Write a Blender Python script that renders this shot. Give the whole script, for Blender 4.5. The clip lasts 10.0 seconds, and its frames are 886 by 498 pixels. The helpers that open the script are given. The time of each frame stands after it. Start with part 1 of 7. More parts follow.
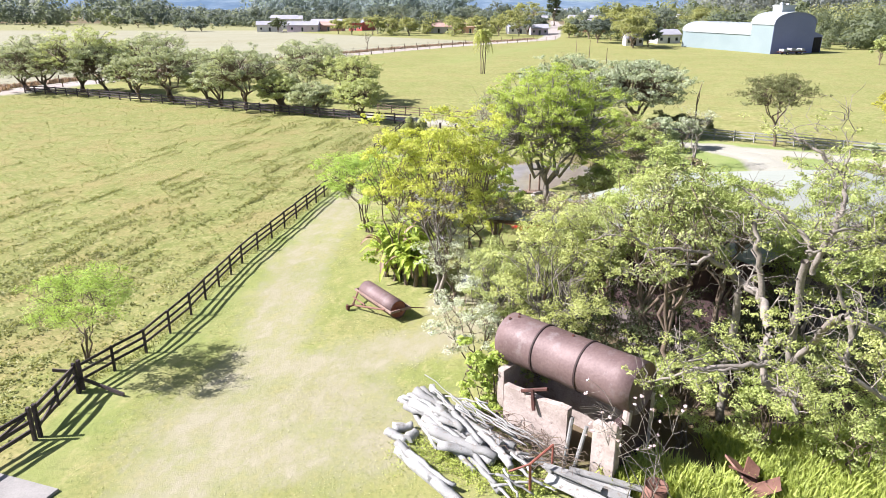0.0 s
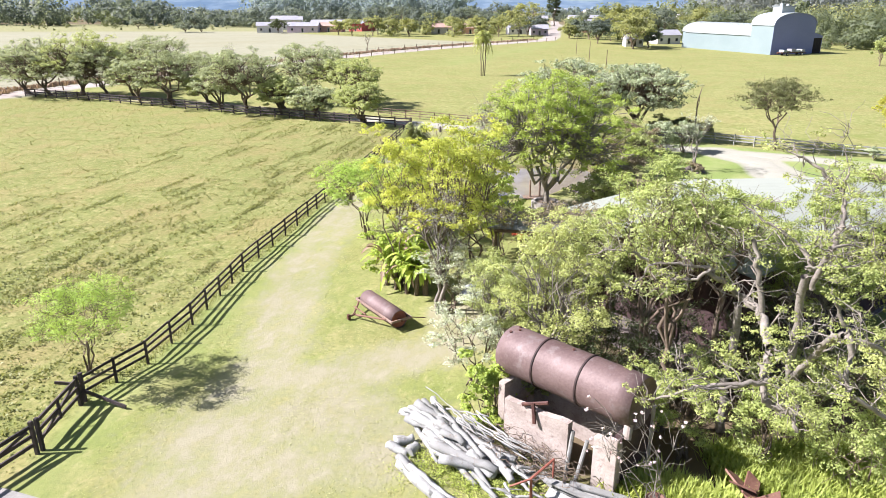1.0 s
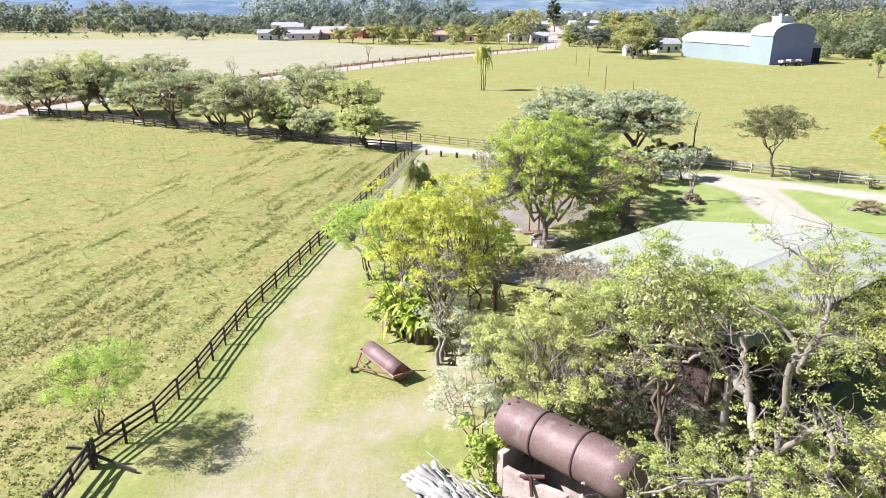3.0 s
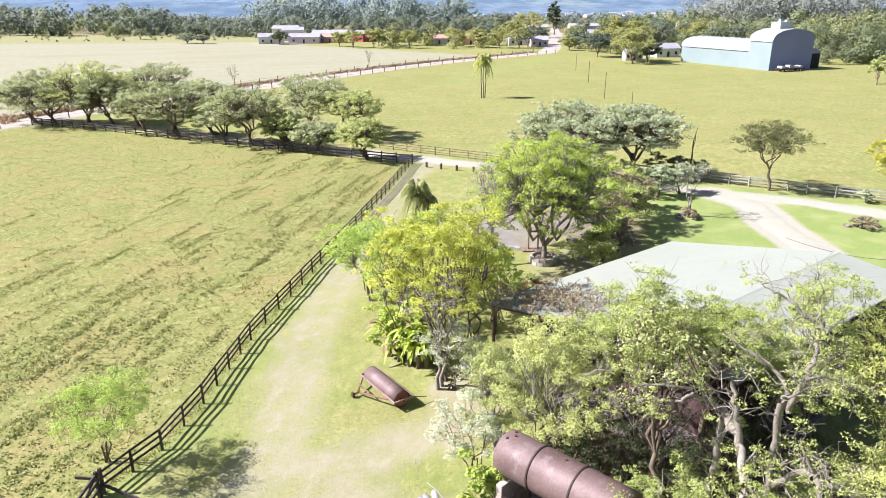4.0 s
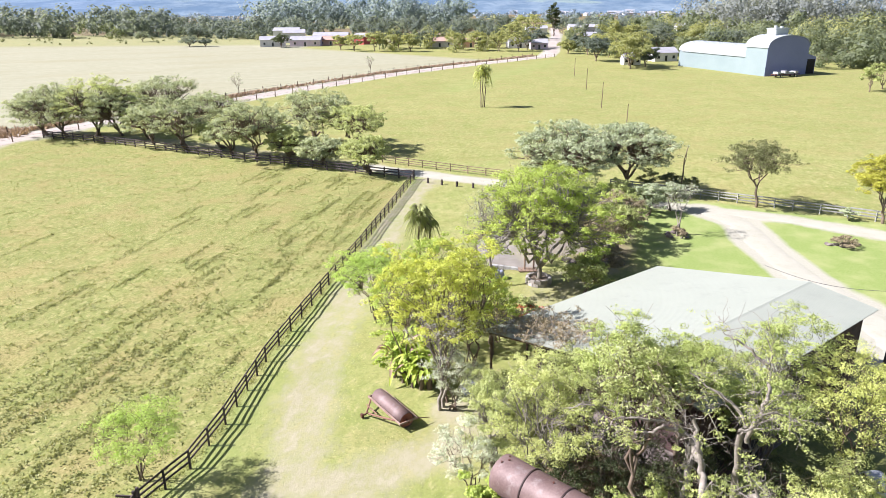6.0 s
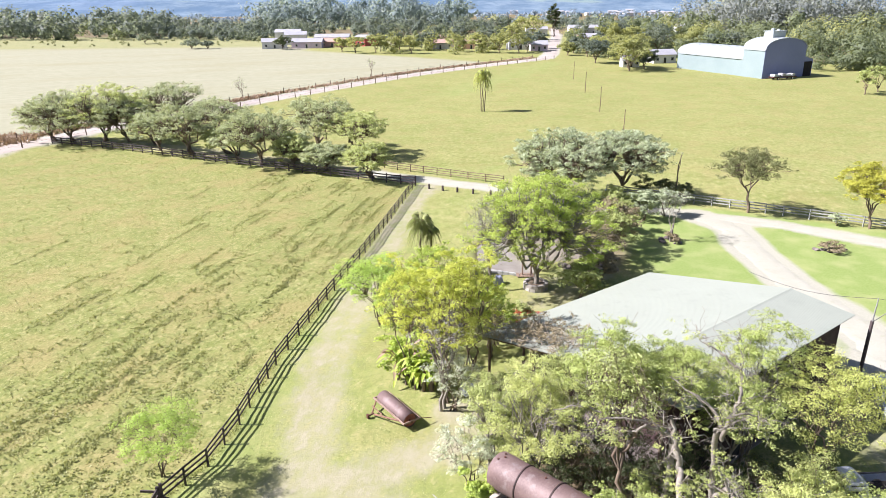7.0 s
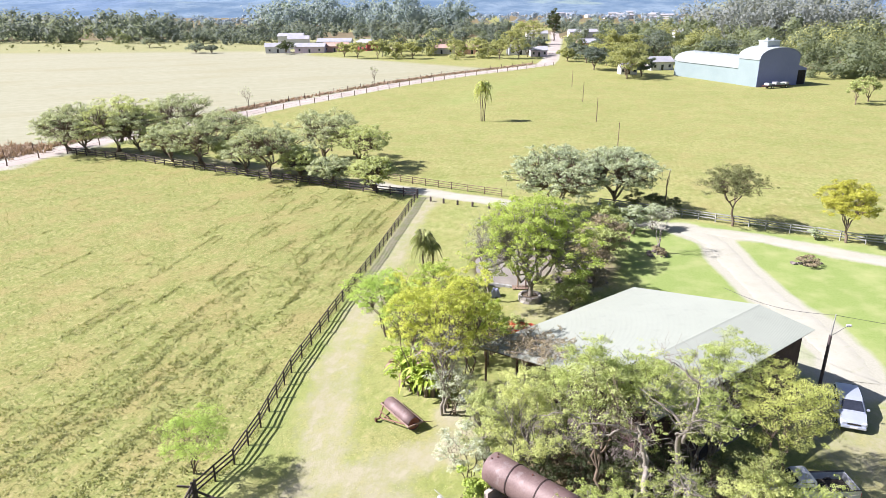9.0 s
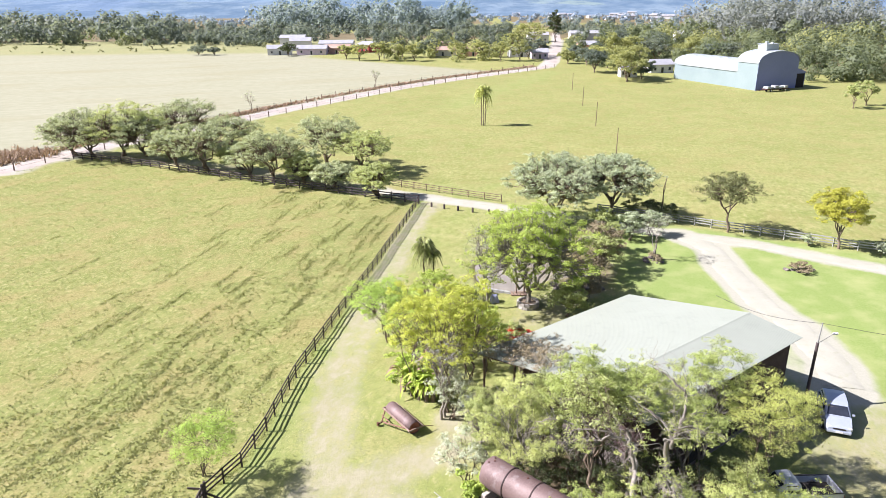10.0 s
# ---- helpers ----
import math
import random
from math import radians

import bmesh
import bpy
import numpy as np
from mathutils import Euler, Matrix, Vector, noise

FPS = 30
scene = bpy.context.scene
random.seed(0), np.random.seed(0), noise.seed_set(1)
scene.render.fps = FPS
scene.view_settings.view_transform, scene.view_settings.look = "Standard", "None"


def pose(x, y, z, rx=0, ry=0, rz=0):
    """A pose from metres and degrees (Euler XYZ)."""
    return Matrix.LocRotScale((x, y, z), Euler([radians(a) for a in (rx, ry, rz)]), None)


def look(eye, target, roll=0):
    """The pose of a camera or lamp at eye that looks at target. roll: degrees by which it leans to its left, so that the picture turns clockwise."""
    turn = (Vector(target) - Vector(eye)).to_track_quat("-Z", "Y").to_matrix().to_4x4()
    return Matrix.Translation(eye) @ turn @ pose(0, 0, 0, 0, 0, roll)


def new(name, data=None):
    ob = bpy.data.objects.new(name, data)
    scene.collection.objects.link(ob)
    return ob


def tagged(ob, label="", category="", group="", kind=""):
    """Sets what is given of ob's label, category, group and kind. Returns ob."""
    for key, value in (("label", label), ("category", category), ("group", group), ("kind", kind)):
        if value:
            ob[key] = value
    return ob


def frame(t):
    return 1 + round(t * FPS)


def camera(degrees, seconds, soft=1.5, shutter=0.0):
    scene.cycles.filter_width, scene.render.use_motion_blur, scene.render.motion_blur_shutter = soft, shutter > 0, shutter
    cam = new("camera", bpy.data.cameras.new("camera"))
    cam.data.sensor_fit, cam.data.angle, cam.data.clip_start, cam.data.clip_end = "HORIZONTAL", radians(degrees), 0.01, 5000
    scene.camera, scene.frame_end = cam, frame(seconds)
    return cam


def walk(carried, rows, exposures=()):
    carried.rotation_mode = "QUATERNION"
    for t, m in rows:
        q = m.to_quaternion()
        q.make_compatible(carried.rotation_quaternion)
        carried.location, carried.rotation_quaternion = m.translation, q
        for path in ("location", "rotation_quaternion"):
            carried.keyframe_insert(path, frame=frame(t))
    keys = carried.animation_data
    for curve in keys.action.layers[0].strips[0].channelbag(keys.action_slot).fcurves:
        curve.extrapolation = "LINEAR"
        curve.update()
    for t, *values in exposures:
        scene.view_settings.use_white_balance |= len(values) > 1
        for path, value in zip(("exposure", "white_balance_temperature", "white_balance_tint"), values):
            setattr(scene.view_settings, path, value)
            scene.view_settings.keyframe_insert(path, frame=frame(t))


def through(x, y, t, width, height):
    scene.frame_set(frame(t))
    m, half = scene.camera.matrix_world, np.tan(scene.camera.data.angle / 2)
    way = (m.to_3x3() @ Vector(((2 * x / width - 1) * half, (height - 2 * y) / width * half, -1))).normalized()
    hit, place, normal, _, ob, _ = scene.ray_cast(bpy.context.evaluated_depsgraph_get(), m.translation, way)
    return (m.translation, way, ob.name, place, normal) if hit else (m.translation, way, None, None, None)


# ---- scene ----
cam = camera(66.0, 10.0, soft=0.8)
PATH = [
    (0, (-0.008, 0.006, 14.212), (-0.016, 1.887, 13.533), 0.0),
    (0.5, (-0.01, 0.04, 14.367), (-0.018, 1.921, 13.686), -0.0),
    (1, (-0.024, 0.107, 14.691), (-0.033, 1.988, 14.011), -0.1),
    (1.5, (-0.057, 0.162, 15.229), (-0.066, 2.043, 14.55), -0.1),
    (2, (-0.056, 0.2, 15.955), (-0.065, 2.081, 15.276), -0.1),
    (2.5, (-0.02, 0.257, 16.684), (-0.03, 2.139, 16.006), -0.2),
    (4, (0.047, 0.118, 18.973), (0.034, 2.001, 18.298), -0.3),
    (4.5, (0.003, -0.12, 19.649), (-0.01, 1.762, 18.974), -0.3),
    (5, (0.035, -0.676, 20.425), (0.021, 1.206, 19.749), -0.4),
    (5.5, (0.028, -1.361, 21.209), (0.014, 0.52, 20.529), -0.4),
    (7, (0.085, -4.179, 23.342), (0.067, -2.3, 22.657), -0.6),
    (7.5, (0.079, -5.236, 24.091), (0.06, -3.357, 23.404), -0.6),
    (8, (0.097, -6.209, 24.784), (0.077, -4.331, 24.096), -0.5),
    (8.5, (0.097, -7.125, 25.494), (0.077, -5.247, 24.807), -0.5),
    (9, (0.119, -7.942, 26.166), (0.099, -6.064, 25.481), -0.5),
    (9.5, (0.223, -8.582, 26.876), (0.2, -6.703, 26.19), -0.5),
    (10, (0.24, -9.2, 27.379), (0.216, -7.321, 26.693), -0.5),
]
walk(cam, [(t, look(eye, target, roll)) for t, eye, target, roll in PATH])

# ---- light ----
SUN_ELEV, SUN_TURN = 41.5, -2.5         # sun stands to the west (-x)
sx, sy, sz = (-math.cos(radians(SUN_ELEV)) * math.cos(radians(SUN_TURN)),
              math.cos(radians(SUN_ELEV)) * math.sin(radians(SUN_TURN)), math.sin(radians(SUN_ELEV)))
world = bpy.data.worlds.new("sky")
scene.world = world
world.use_nodes = True
wn = world.node_tree
wn.nodes.clear()
w_out, w_bg, w_sky = wn.nodes.new("ShaderNodeOutputWorld"), wn.nodes.new("ShaderNodeBackground"), wn.nodes.new("ShaderNodeTexSky")
w_sky.sky_type, w_sky.sun_disc = "NISHITA", False
w_sky.sun_elevation, w_sky.sun_rotation = radians(SUN_ELEV), math.atan2(sx, sy)
w_sky.air_density, w_sky.dust_density = 1.0, 1.5
w_bg.inputs["Strength"].default_value = 0.05
wn.links.new(w_sky.outputs[0], w_bg.inputs[0])
wn.links.new(w_bg.outputs[0], w_out.inputs[0])
sun = new("sun", bpy.data.lights.new("sun", "SUN"))
sun.data.energy, sun.data.angle, sun.data.color = 5.0, radians(0.55), (1.0, 0.965, 0.915)
sun.matrix_world = look((0, 0, 60), (-sx, -sy, 60 - sz))
scene.view_settings.exposure = 1.42
scene.view_settings.use_white_balance = True
scene.view_settings.white_balance_temperature, scene.view_settings.white_balance_tint = 6200, 21

# ---- materials ----
def nodes_of(name):
    m = bpy.data.materials.new(name)
    m.use_nodes = True
    t = m.node_tree
    return m, t, t.nodes["Principled BSDF"]


def noise_node(t, scale, detail=4.0, vec=None, rough=0.55):
    n = t.nodes.new("ShaderNodeTexNoise")
    n.inputs["Scale"].default_value, n.inputs["Detail"].default_value, n.inputs["Roughness"].default_value = scale, detail, rough
    if vec is not None:
        t.links.new(vec, n.inputs["Vector"])
    return n


def mix_col(t, fac, a, b, mode="MIX"):
    n = t.nodes.new("ShaderNodeMix")
    n.data_type, n.blend_type = "RGBA", mode
    for key, v in ((0, fac), (6, a), (7, b)):
        if isinstance(v, (int, float)):
            n.inputs[key].default_value = v
        elif isinstance(v, tuple):
            n.inputs[key].default_value = (*v, 1)
        else:
            t.links.new(v, n.inputs[key])
    return n.outputs[2]


def span(t, v, a, b, c=0.0, d=1.0):
    n = t.nodes.new("ShaderNodeMapRange")
    n.inputs[1].default_value, n.inputs[2].default_value, n.inputs[3].default_value, n.inputs[4].default_value = a, b, c, d
    t.links.new(v, n.inputs[0])
    return n.outputs[0]


def calc(t, op, a, b):
    n = t.nodes.new("ShaderNodeMath")
    n.operation = op
    for k, v in ((0, a), (1, b)):
        if isinstance(v, (int, float)):
            n.inputs[k].default_value = v
        else:
            t.links.new(v, n.inputs[k])
    return n.outputs[0]


def where(t, scale=(1, 1, 1), turn=0.0):
    g, m, r = t.nodes.new("ShaderNodeNewGeometry"), t.nodes.new("ShaderNodeMapping"), t.nodes.new("ShaderNodeMapping")
    r.inputs["Rotation"].default_value, m.inputs["Scale"].default_value = (0, 0, turn), scale
    t.links.new(g.outputs["Position"], r.inputs["Vector"])
    t.links.new(r.outputs[0], m.inputs["Vector"])
    return m.outputs[0]


def bumped(t, bsdf, height, strength, dist=0.05):
    b = t.nodes.new("ShaderNodeBump")
    b.inputs["Strength"].default_value, b.inputs["Distance"].default_value = strength, dist
    t.links.new(height, b.inputs["Height"])
    t.links.new(b.outputs[0], bsdf.inputs["Normal"])


def mat(name, c1, c2, scale=1.5, fine=14.0, rough=0.8, metal=0.0, bump=0.3, stretch=(1, 1, 1), own=False, c3=None):
    """Two tones in broad patches, fine grain, bump; own: each piece has a tone of its own."""
    m, t, b = nodes_of(name)
    v = where(t, stretch)
    n1, n2 = noise_node(t, scale, 3, v), noise_node(t, fine, 5, v)
    f = calc(t, "ADD", calc(t, "MULTIPLY", n1.outputs[0], 0.65), calc(t, "MULTIPLY", n2.outputs[0], 0.35))
    if own:
        o = t.nodes.new("ShaderNodeObjectInfo")
        f = calc(t, "ADD", f, span(t, o.outputs["Random"], 0, 1, -0.18, 0.18))
    col = mix_col(t, span(t, f, 0.36, 0.64), c1, c2)
    if c3:
        n3 = noise_node(t, scale * 2.3, 6, v, 0.7)
        col = mix_col(t, span(t, n3.outputs[0], 0.55, 0.68), col, c3)
    t.links.new(col, b.inputs["Base Color"])
    b.inputs["Roughness"].default_value, b.inputs["Metallic"].default_value = rough, metal
    if bump:
        bumped(t, b, n2.outputs[0], bump, 0.03)
    return m


def leaf_mat(name, dark, mid, light, patch=0.5, through=0.34, gloss=0.5, vary=0.5):
    """Leaves: a tone for each leaf and for each bough, light comes through."""
    m, t, b = nodes_of(name)
    g = t.nodes.new("ShaderNodeNewGeometry")
    n = noise_node(t, patch, 2, g.outputs["Position"])
    f = calc(t, "ADD", calc(t, "MULTIPLY", g.outputs["Random Per Island"], vary), span(t, n.outputs[0], 0.3, 0.7, 0.0, 0.95 - vary))
    r = t.nodes.new("ShaderNodeValToRGB")
    grey = lambda c: [1.38 * (0.88 * v + 0.12 * (0.25 * c[0] + 0.65 * c[1] + 0.1 * c[2])) / 1.15 for v in c]
    dark, mid, light = grey(dark), grey(mid), grey(light)
    dark = [0.55 * p + 0.45 * q for p, q in zip(dark, mid)]
    light = [0.6 * p + 0.4 * q for p, q in zip(light, mid)]
    r.color_ramp.elements[0].color, r.color_ramp.elements[1].color = (*[1.15 * c for c in dark], 1), (*[1.15 * c for c in light], 1)
    r.color_ramp.elements.new(0.5).color = (*[1.15 * c for c in mid], 1)
    t.links.new(f, r.inputs[0])
    t.links.new(r.outputs[0], b.inputs["Base Color"])
    b.inputs["Roughness"].default_value = gloss
    b.inputs["Specular IOR Level"].default_value = 0.2
    tr, mx = t.nodes.new("ShaderNodeBsdfTranslucent"), t.nodes.new("ShaderNodeMixShader")
    t.links.new(mix_col(t, 1.0, r.outputs[0], (1.25, 1.2, 0.75), "MULTIPLY"), tr.inputs[0])
    mx.inputs[0].default_value = through
    t.links.new(b.outputs[0], mx.inputs[1])
    t.links.new(tr.outputs[0], mx.inputs[2])
    t.links.new(mx.outputs[0], t.nodes["Material Output"].inputs[0])
    return m


LEAF = {
    "yellow": leaf_mat("leaves_yellow_green", (0.195, 0.235, 0.035), (0.375, 0.415, 0.055), (0.52, 0.54, 0.095), through=0.48, patch=0.8),
    "bright": leaf_mat("leaves_bright_green", (0.14, 0.20, 0.035), (0.29, 0.375, 0.06), (0.45, 0.50, 0.12), through=0.45),
    "green": leaf_mat("leaves_green", (0.10, 0.13, 0.04), (0.23, 0.265, 0.085), (0.40, 0.425, 0.17)),
    "olive": leaf_mat("leaves_olive", (0.13, 0.165, 0.055), (0.26, 0.305, 0.10), (0.37, 0.41, 0.15), vary=0.4),
    "grey": leaf_mat("leaves_grey_green", (0.145, 0.185, 0.115), (0.285, 0.335, 0.21), (0.44, 0.485, 0.31)),
    "pale": leaf_mat("leaves_silver", (0.2, 0.235, 0.165), (0.37, 0.41, 0.30), (0.52, 0.55, 0.43)),
    "dark": leaf_mat("leaves_dark_and_shaded", (0.03, 0.04, 0.02), (0.06, 0.08, 0.032), (0.12, 0.145, 0.055)),
    "brown": leaf_mat("leaves_dry", (0.12, 0.095, 0.06), (0.205, 0.17, 0.10), (0.30, 0.245, 0.145), through=0.2),
    "feather": leaf_mat("leaves_feathery", (0.15, 0.24, 0.035), (0.27, 0.385, 0.06), (0.41, 0.5, 0.115), through=0.48),
    "gold": leaf_mat("leaves_gold", (0.17, 0.18, 0.012), (0.31, 0.315, 0.02), (0.45, 0.43, 0.035)),
    "red": leaf_mat("petals_red", (0.25, 0.02, 0.015), (0.45, 0.05, 0.03), (0.5, 0.15, 0.04)),
    "banana": leaf_mat("leaves_banana", (0.10, 0.19, 0.02), (0.25, 0.34, 0.03), (0.48, 0.48, 0.06), patch=1.2),
    # distance haze is put into these three greens as blue-grey
    "wood": leaf_mat("leaves_woodland_hazed", (0.055, 0.078, 0.082), (0.112, 0.142, 0.12), (0.215, 0.245, 0.165), vary=0.22, patch=0.06, through=0.5),
    "wood_far": leaf_mat("leaves_woodland_far_hazed", (0.105, 0.145, 0.175), (0.165, 0.215, 0.23), (0.245, 0.295, 0.275), vary=0.25, patch=0.03, through=0.45),
    "gum": leaf_mat("leaves_gum_tree_hazed", (0.12, 0.14, 0.15), (0.18, 0.205, 0.2), (0.26, 0.28, 0.25), vary=0.3, patch=0.1, through=0.5),
    "autumn": leaf_mat("leaves_autumn", (0.14, 0.16, 0.065), (0.235, 0.255, 0.095), (0.33, 0.335, 0.125), vary=0.3, patch=0.1, through=0.5),
    "blossom": leaf_mat("petals_pink_white", (0.5, 0.42, 0.45), (0.6, 0.5, 0.55), (0.7, 0.62, 0.66)),
    "blade": leaf_mat("grass_blades", (0.145, 0.175, 0.055), (0.20, 0.22, 0.075), (0.28, 0.28, 0.11), patch=0.35),
    "tuft": leaf_mat("dark_tufts", (0.12, 0.138, 0.042), (0.185, 0.202, 0.062), (0.265, 0.272, 0.095), patch=0.3),
    "yard": leaf_mat("yard_blades", (0.22, 0.25, 0.09), (0.27, 0.29, 0.12), (0.31, 0.32, 0.15), patch=0.3),
    "reed": leaf_mat("lush_blades", (0.14, 0.19, 0.03), (0.27, 0.33, 0.05), (0.43, 0.46, 0.10), patch=0.8),
    "dry": leaf_mat("dry_grass", (0.17, 0.11, 0.075), (0.25, 0.175, 0.12), (0.33, 0.27, 0.19), through=0.2),
}
BARK = mat("bark_brown", (0.09, 0.065, 0.045), (0.2, 0.155, 0.11), 2.0, 22, 0.9, bump=0.6, stretch=(1, 1, 0.35))
BARK_PALE = mat("bark_pale", (0.165, 0.145, 0.12), (0.29, 0.262, 0.225), 2.5, 20, 0.85, bump=0.5, c3=(0.17, 0.17, 0.12))
TIMBER_DARK = mat("fence_timber_dark", (0.026, 0.019, 0.022), (0.075, 0.056, 0.056), 3, 30, 0.8, bump=0.4, own=True)
TIMBER_GREY = mat("timber_weathered", (0.205, 0.21, 0.198), (0.325, 0.332, 0.315), 2.2, 24, 0.85, bump=0.6, own=True, c3=(0.17, 0.145, 0.115))
TIMBER_BROWN = mat("timber_brown", (0.10, 0.065, 0.045), (0.2, 0.14, 0.1), 3, 24, 0.8, own=True)
RUST = mat("rusted_steel", (0.10, 0.062, 0.058), (0.165, 0.115, 0.108), 0.8, 11, 0.62, 0.15, 0.3, c3=(0.175, 0.14, 0.135))
BAND = mat("rust_black", (0.018, 0.01, 0.01), (0.05, 0.028, 0.026), 2, 18, 0.75, 0.1)
RUST_DARK = mat("rust_dark", (0.05, 0.022, 0.018), (0.13, 0.05, 0.035), 2, 18, 0.7, 0.2)
RUST_RED = mat("rust_red_paint", (0.19, 0.05, 0.035), (0.33, 0.13, 0.09), 2, 18, 0.6, 0.1)
RUST_PALE = mat("rust_sunbleached", (0.2, 0.13, 0.105), (0.30, 0.22, 0.18), 2, 16, 0.75, 0.05)
RUST_BROWN = mat("rust_brown", (0.12, 0.055, 0.038), (0.22, 0.115, 0.08), 2, 18, 0.7, 0.1)
PLASTER = mat("old_plaster", (0.27, 0.225, 0.195), (0.41, 0.36, 0.32), 1.4, 12, 0.9, bump=0.6, c3=(0.20, 0.15, 0.13))
# brown brick, lowered in tone to hold the shade of the foliage before it
BRICK_WALL = mat("brick_brown_shaded", (0.035, 0.02, 0.02), (0.068, 0.038, 0.036), 1.5, 16, 0.9, bump=0.4)
ROOF = mat("roof_sheet_pale", (0.243, 0.266, 0.222), (0.26, 0.283, 0.238), 0.4, 8, 0.6, 0.0, 0.06, c3=(0.23, 0.252, 0.212))
STONE = mat("stone_grey", (0.09, 0.075, 0.068), (0.18, 0.155, 0.14), 2, 14, 0.9, bump=0.6, own=True)
CONCRETE = mat("concrete", (0.2, 0.195, 0.18), (0.28, 0.272, 0.25), 1.2, 14, 0.9, bump=0.4)
STONE_PALE = mat("stone_pale", (0.24, 0.22, 0.2), (0.38, 0.36, 0.33), 2, 14, 0.9, bump=0.6, own=True)
GRAVEL = mat("gravel_pale", (0.29, 0.287, 0.23), (0.33, 0.326, 0.268), 0.5, 6, 0.95, bump=0.35, c3=(0.28, 0.282, 0.205))
EARTH_ROAD = mat("earth_road", (0.27, 0.235, 0.205), (0.36, 0.325, 0.29), 0.15, 2.5, 0.95, bump=0.4)
DARK = mat("dark_interior", (0.012, 0.01, 0.01), (0.03, 0.024, 0.02), 2, 10, 0.95, bump=0)
WIRE = mat("cable_black", (0.02, 0.02, 0.02), (0.04, 0.04, 0.04), 2, 10, 0.6, bump=0)
STEEL_PALE = mat("barn_sheet_pale", (0.19, 0.25, 0.255), (0.225, 0.285, 0.29), 0.12, 3, 0.55, 0.1, 0.1)
# barn sheet for the sides away from the sun: blue shade in the colour
STEEL_SHADED = mat("barn_sheet_shaded", (0.15, 0.175, 0.33), (0.18, 0.205, 0.37), 0.12, 3, 0.55, 0.1, 0.1)
STEEL_ROOF = mat("barn_roof_sheet", (0.32, 0.36, 0.37), (0.38, 0.42, 0.43), 0.15, 3, 0.5, 0.1, 0.1)
PAINT_SILVER = mat("car_paint_silver", (0.33, 0.37, 0.45), (0.37, 0.41, 0.49), 1, 8, 0.3, 0.25, 0)
PAINT_BLUE = mat("gate_paint_blue", (0.42, 0.5, 0.72), (0.55, 0.62, 0.8), 2, 14, 0.6)
PAINT_WHITE = mat("car_paint_white", (0.36, 0.38, 0.42), (0.42, 0.44, 0.47), 1, 8, 0.3, 0.0, 0)
GLASS_DARK = mat("window_glass_dark", (0.015, 0.018, 0.025), (0.03, 0.035, 0.05), 1, 6, 0.06, 0.0, 0)
RUBBER = mat("tyre_rubber", (0.015, 0.015, 0.016), (0.035, 0.035, 0.035), 4, 20, 0.85)
CHROME = mat("rim_metal", (0.45, 0.45, 0.47), (0.6, 0.6, 0.62), 4, 20, 0.3, 0.9, 0)
LAMP_GLASS = mat("lamp_glass", (0.6, 0.6, 0.6), (0.75, 0.75, 0.72), 3, 12, 0.12, 0, 0)
TAIL_RED = mat("tail_lamp_red", (0.35, 0.02, 0.02), (0.5, 0.04, 0.03), 3, 12, 0.2, 0, 0)
TARP_BLUE = mat("tarp_blue", (0.2, 0.22, 0.36), (0.3, 0.32, 0.45), 2, 10, 0.6)
WHITE_WALL = mat("painted_white", (0.52, 0.515, 0.515), (0.62, 0.615, 0.61), 0.6, 6, 0.85)
PINK_WALL = mat("painted_lilac", (0.52, 0.42, 0.52), (0.64, 0.54, 0.62), 0.6, 6, 0.85)
RED_WALL = mat("painted_red", (0.42, 0.07, 0.07), (0.55, 0.12, 0.1), 0.6, 6, 0.8)
ORANGE_WALL = mat("painted_salmon", (0.52, 0.30, 0.25), (0.62, 0.38, 0.32), 0.6, 6, 0.8)
TILE_ROOF = mat("roof_tiles_clay", (0.26, 0.17, 0.14), (0.4, 0.28, 0.23), 0.5, 6, 0.85)
GREY_ROOF = mat("roof_sheet_grey", (0.24, 0.245, 0.27), (0.32, 0.325, 0.34), 0.4, 5, 0.7)


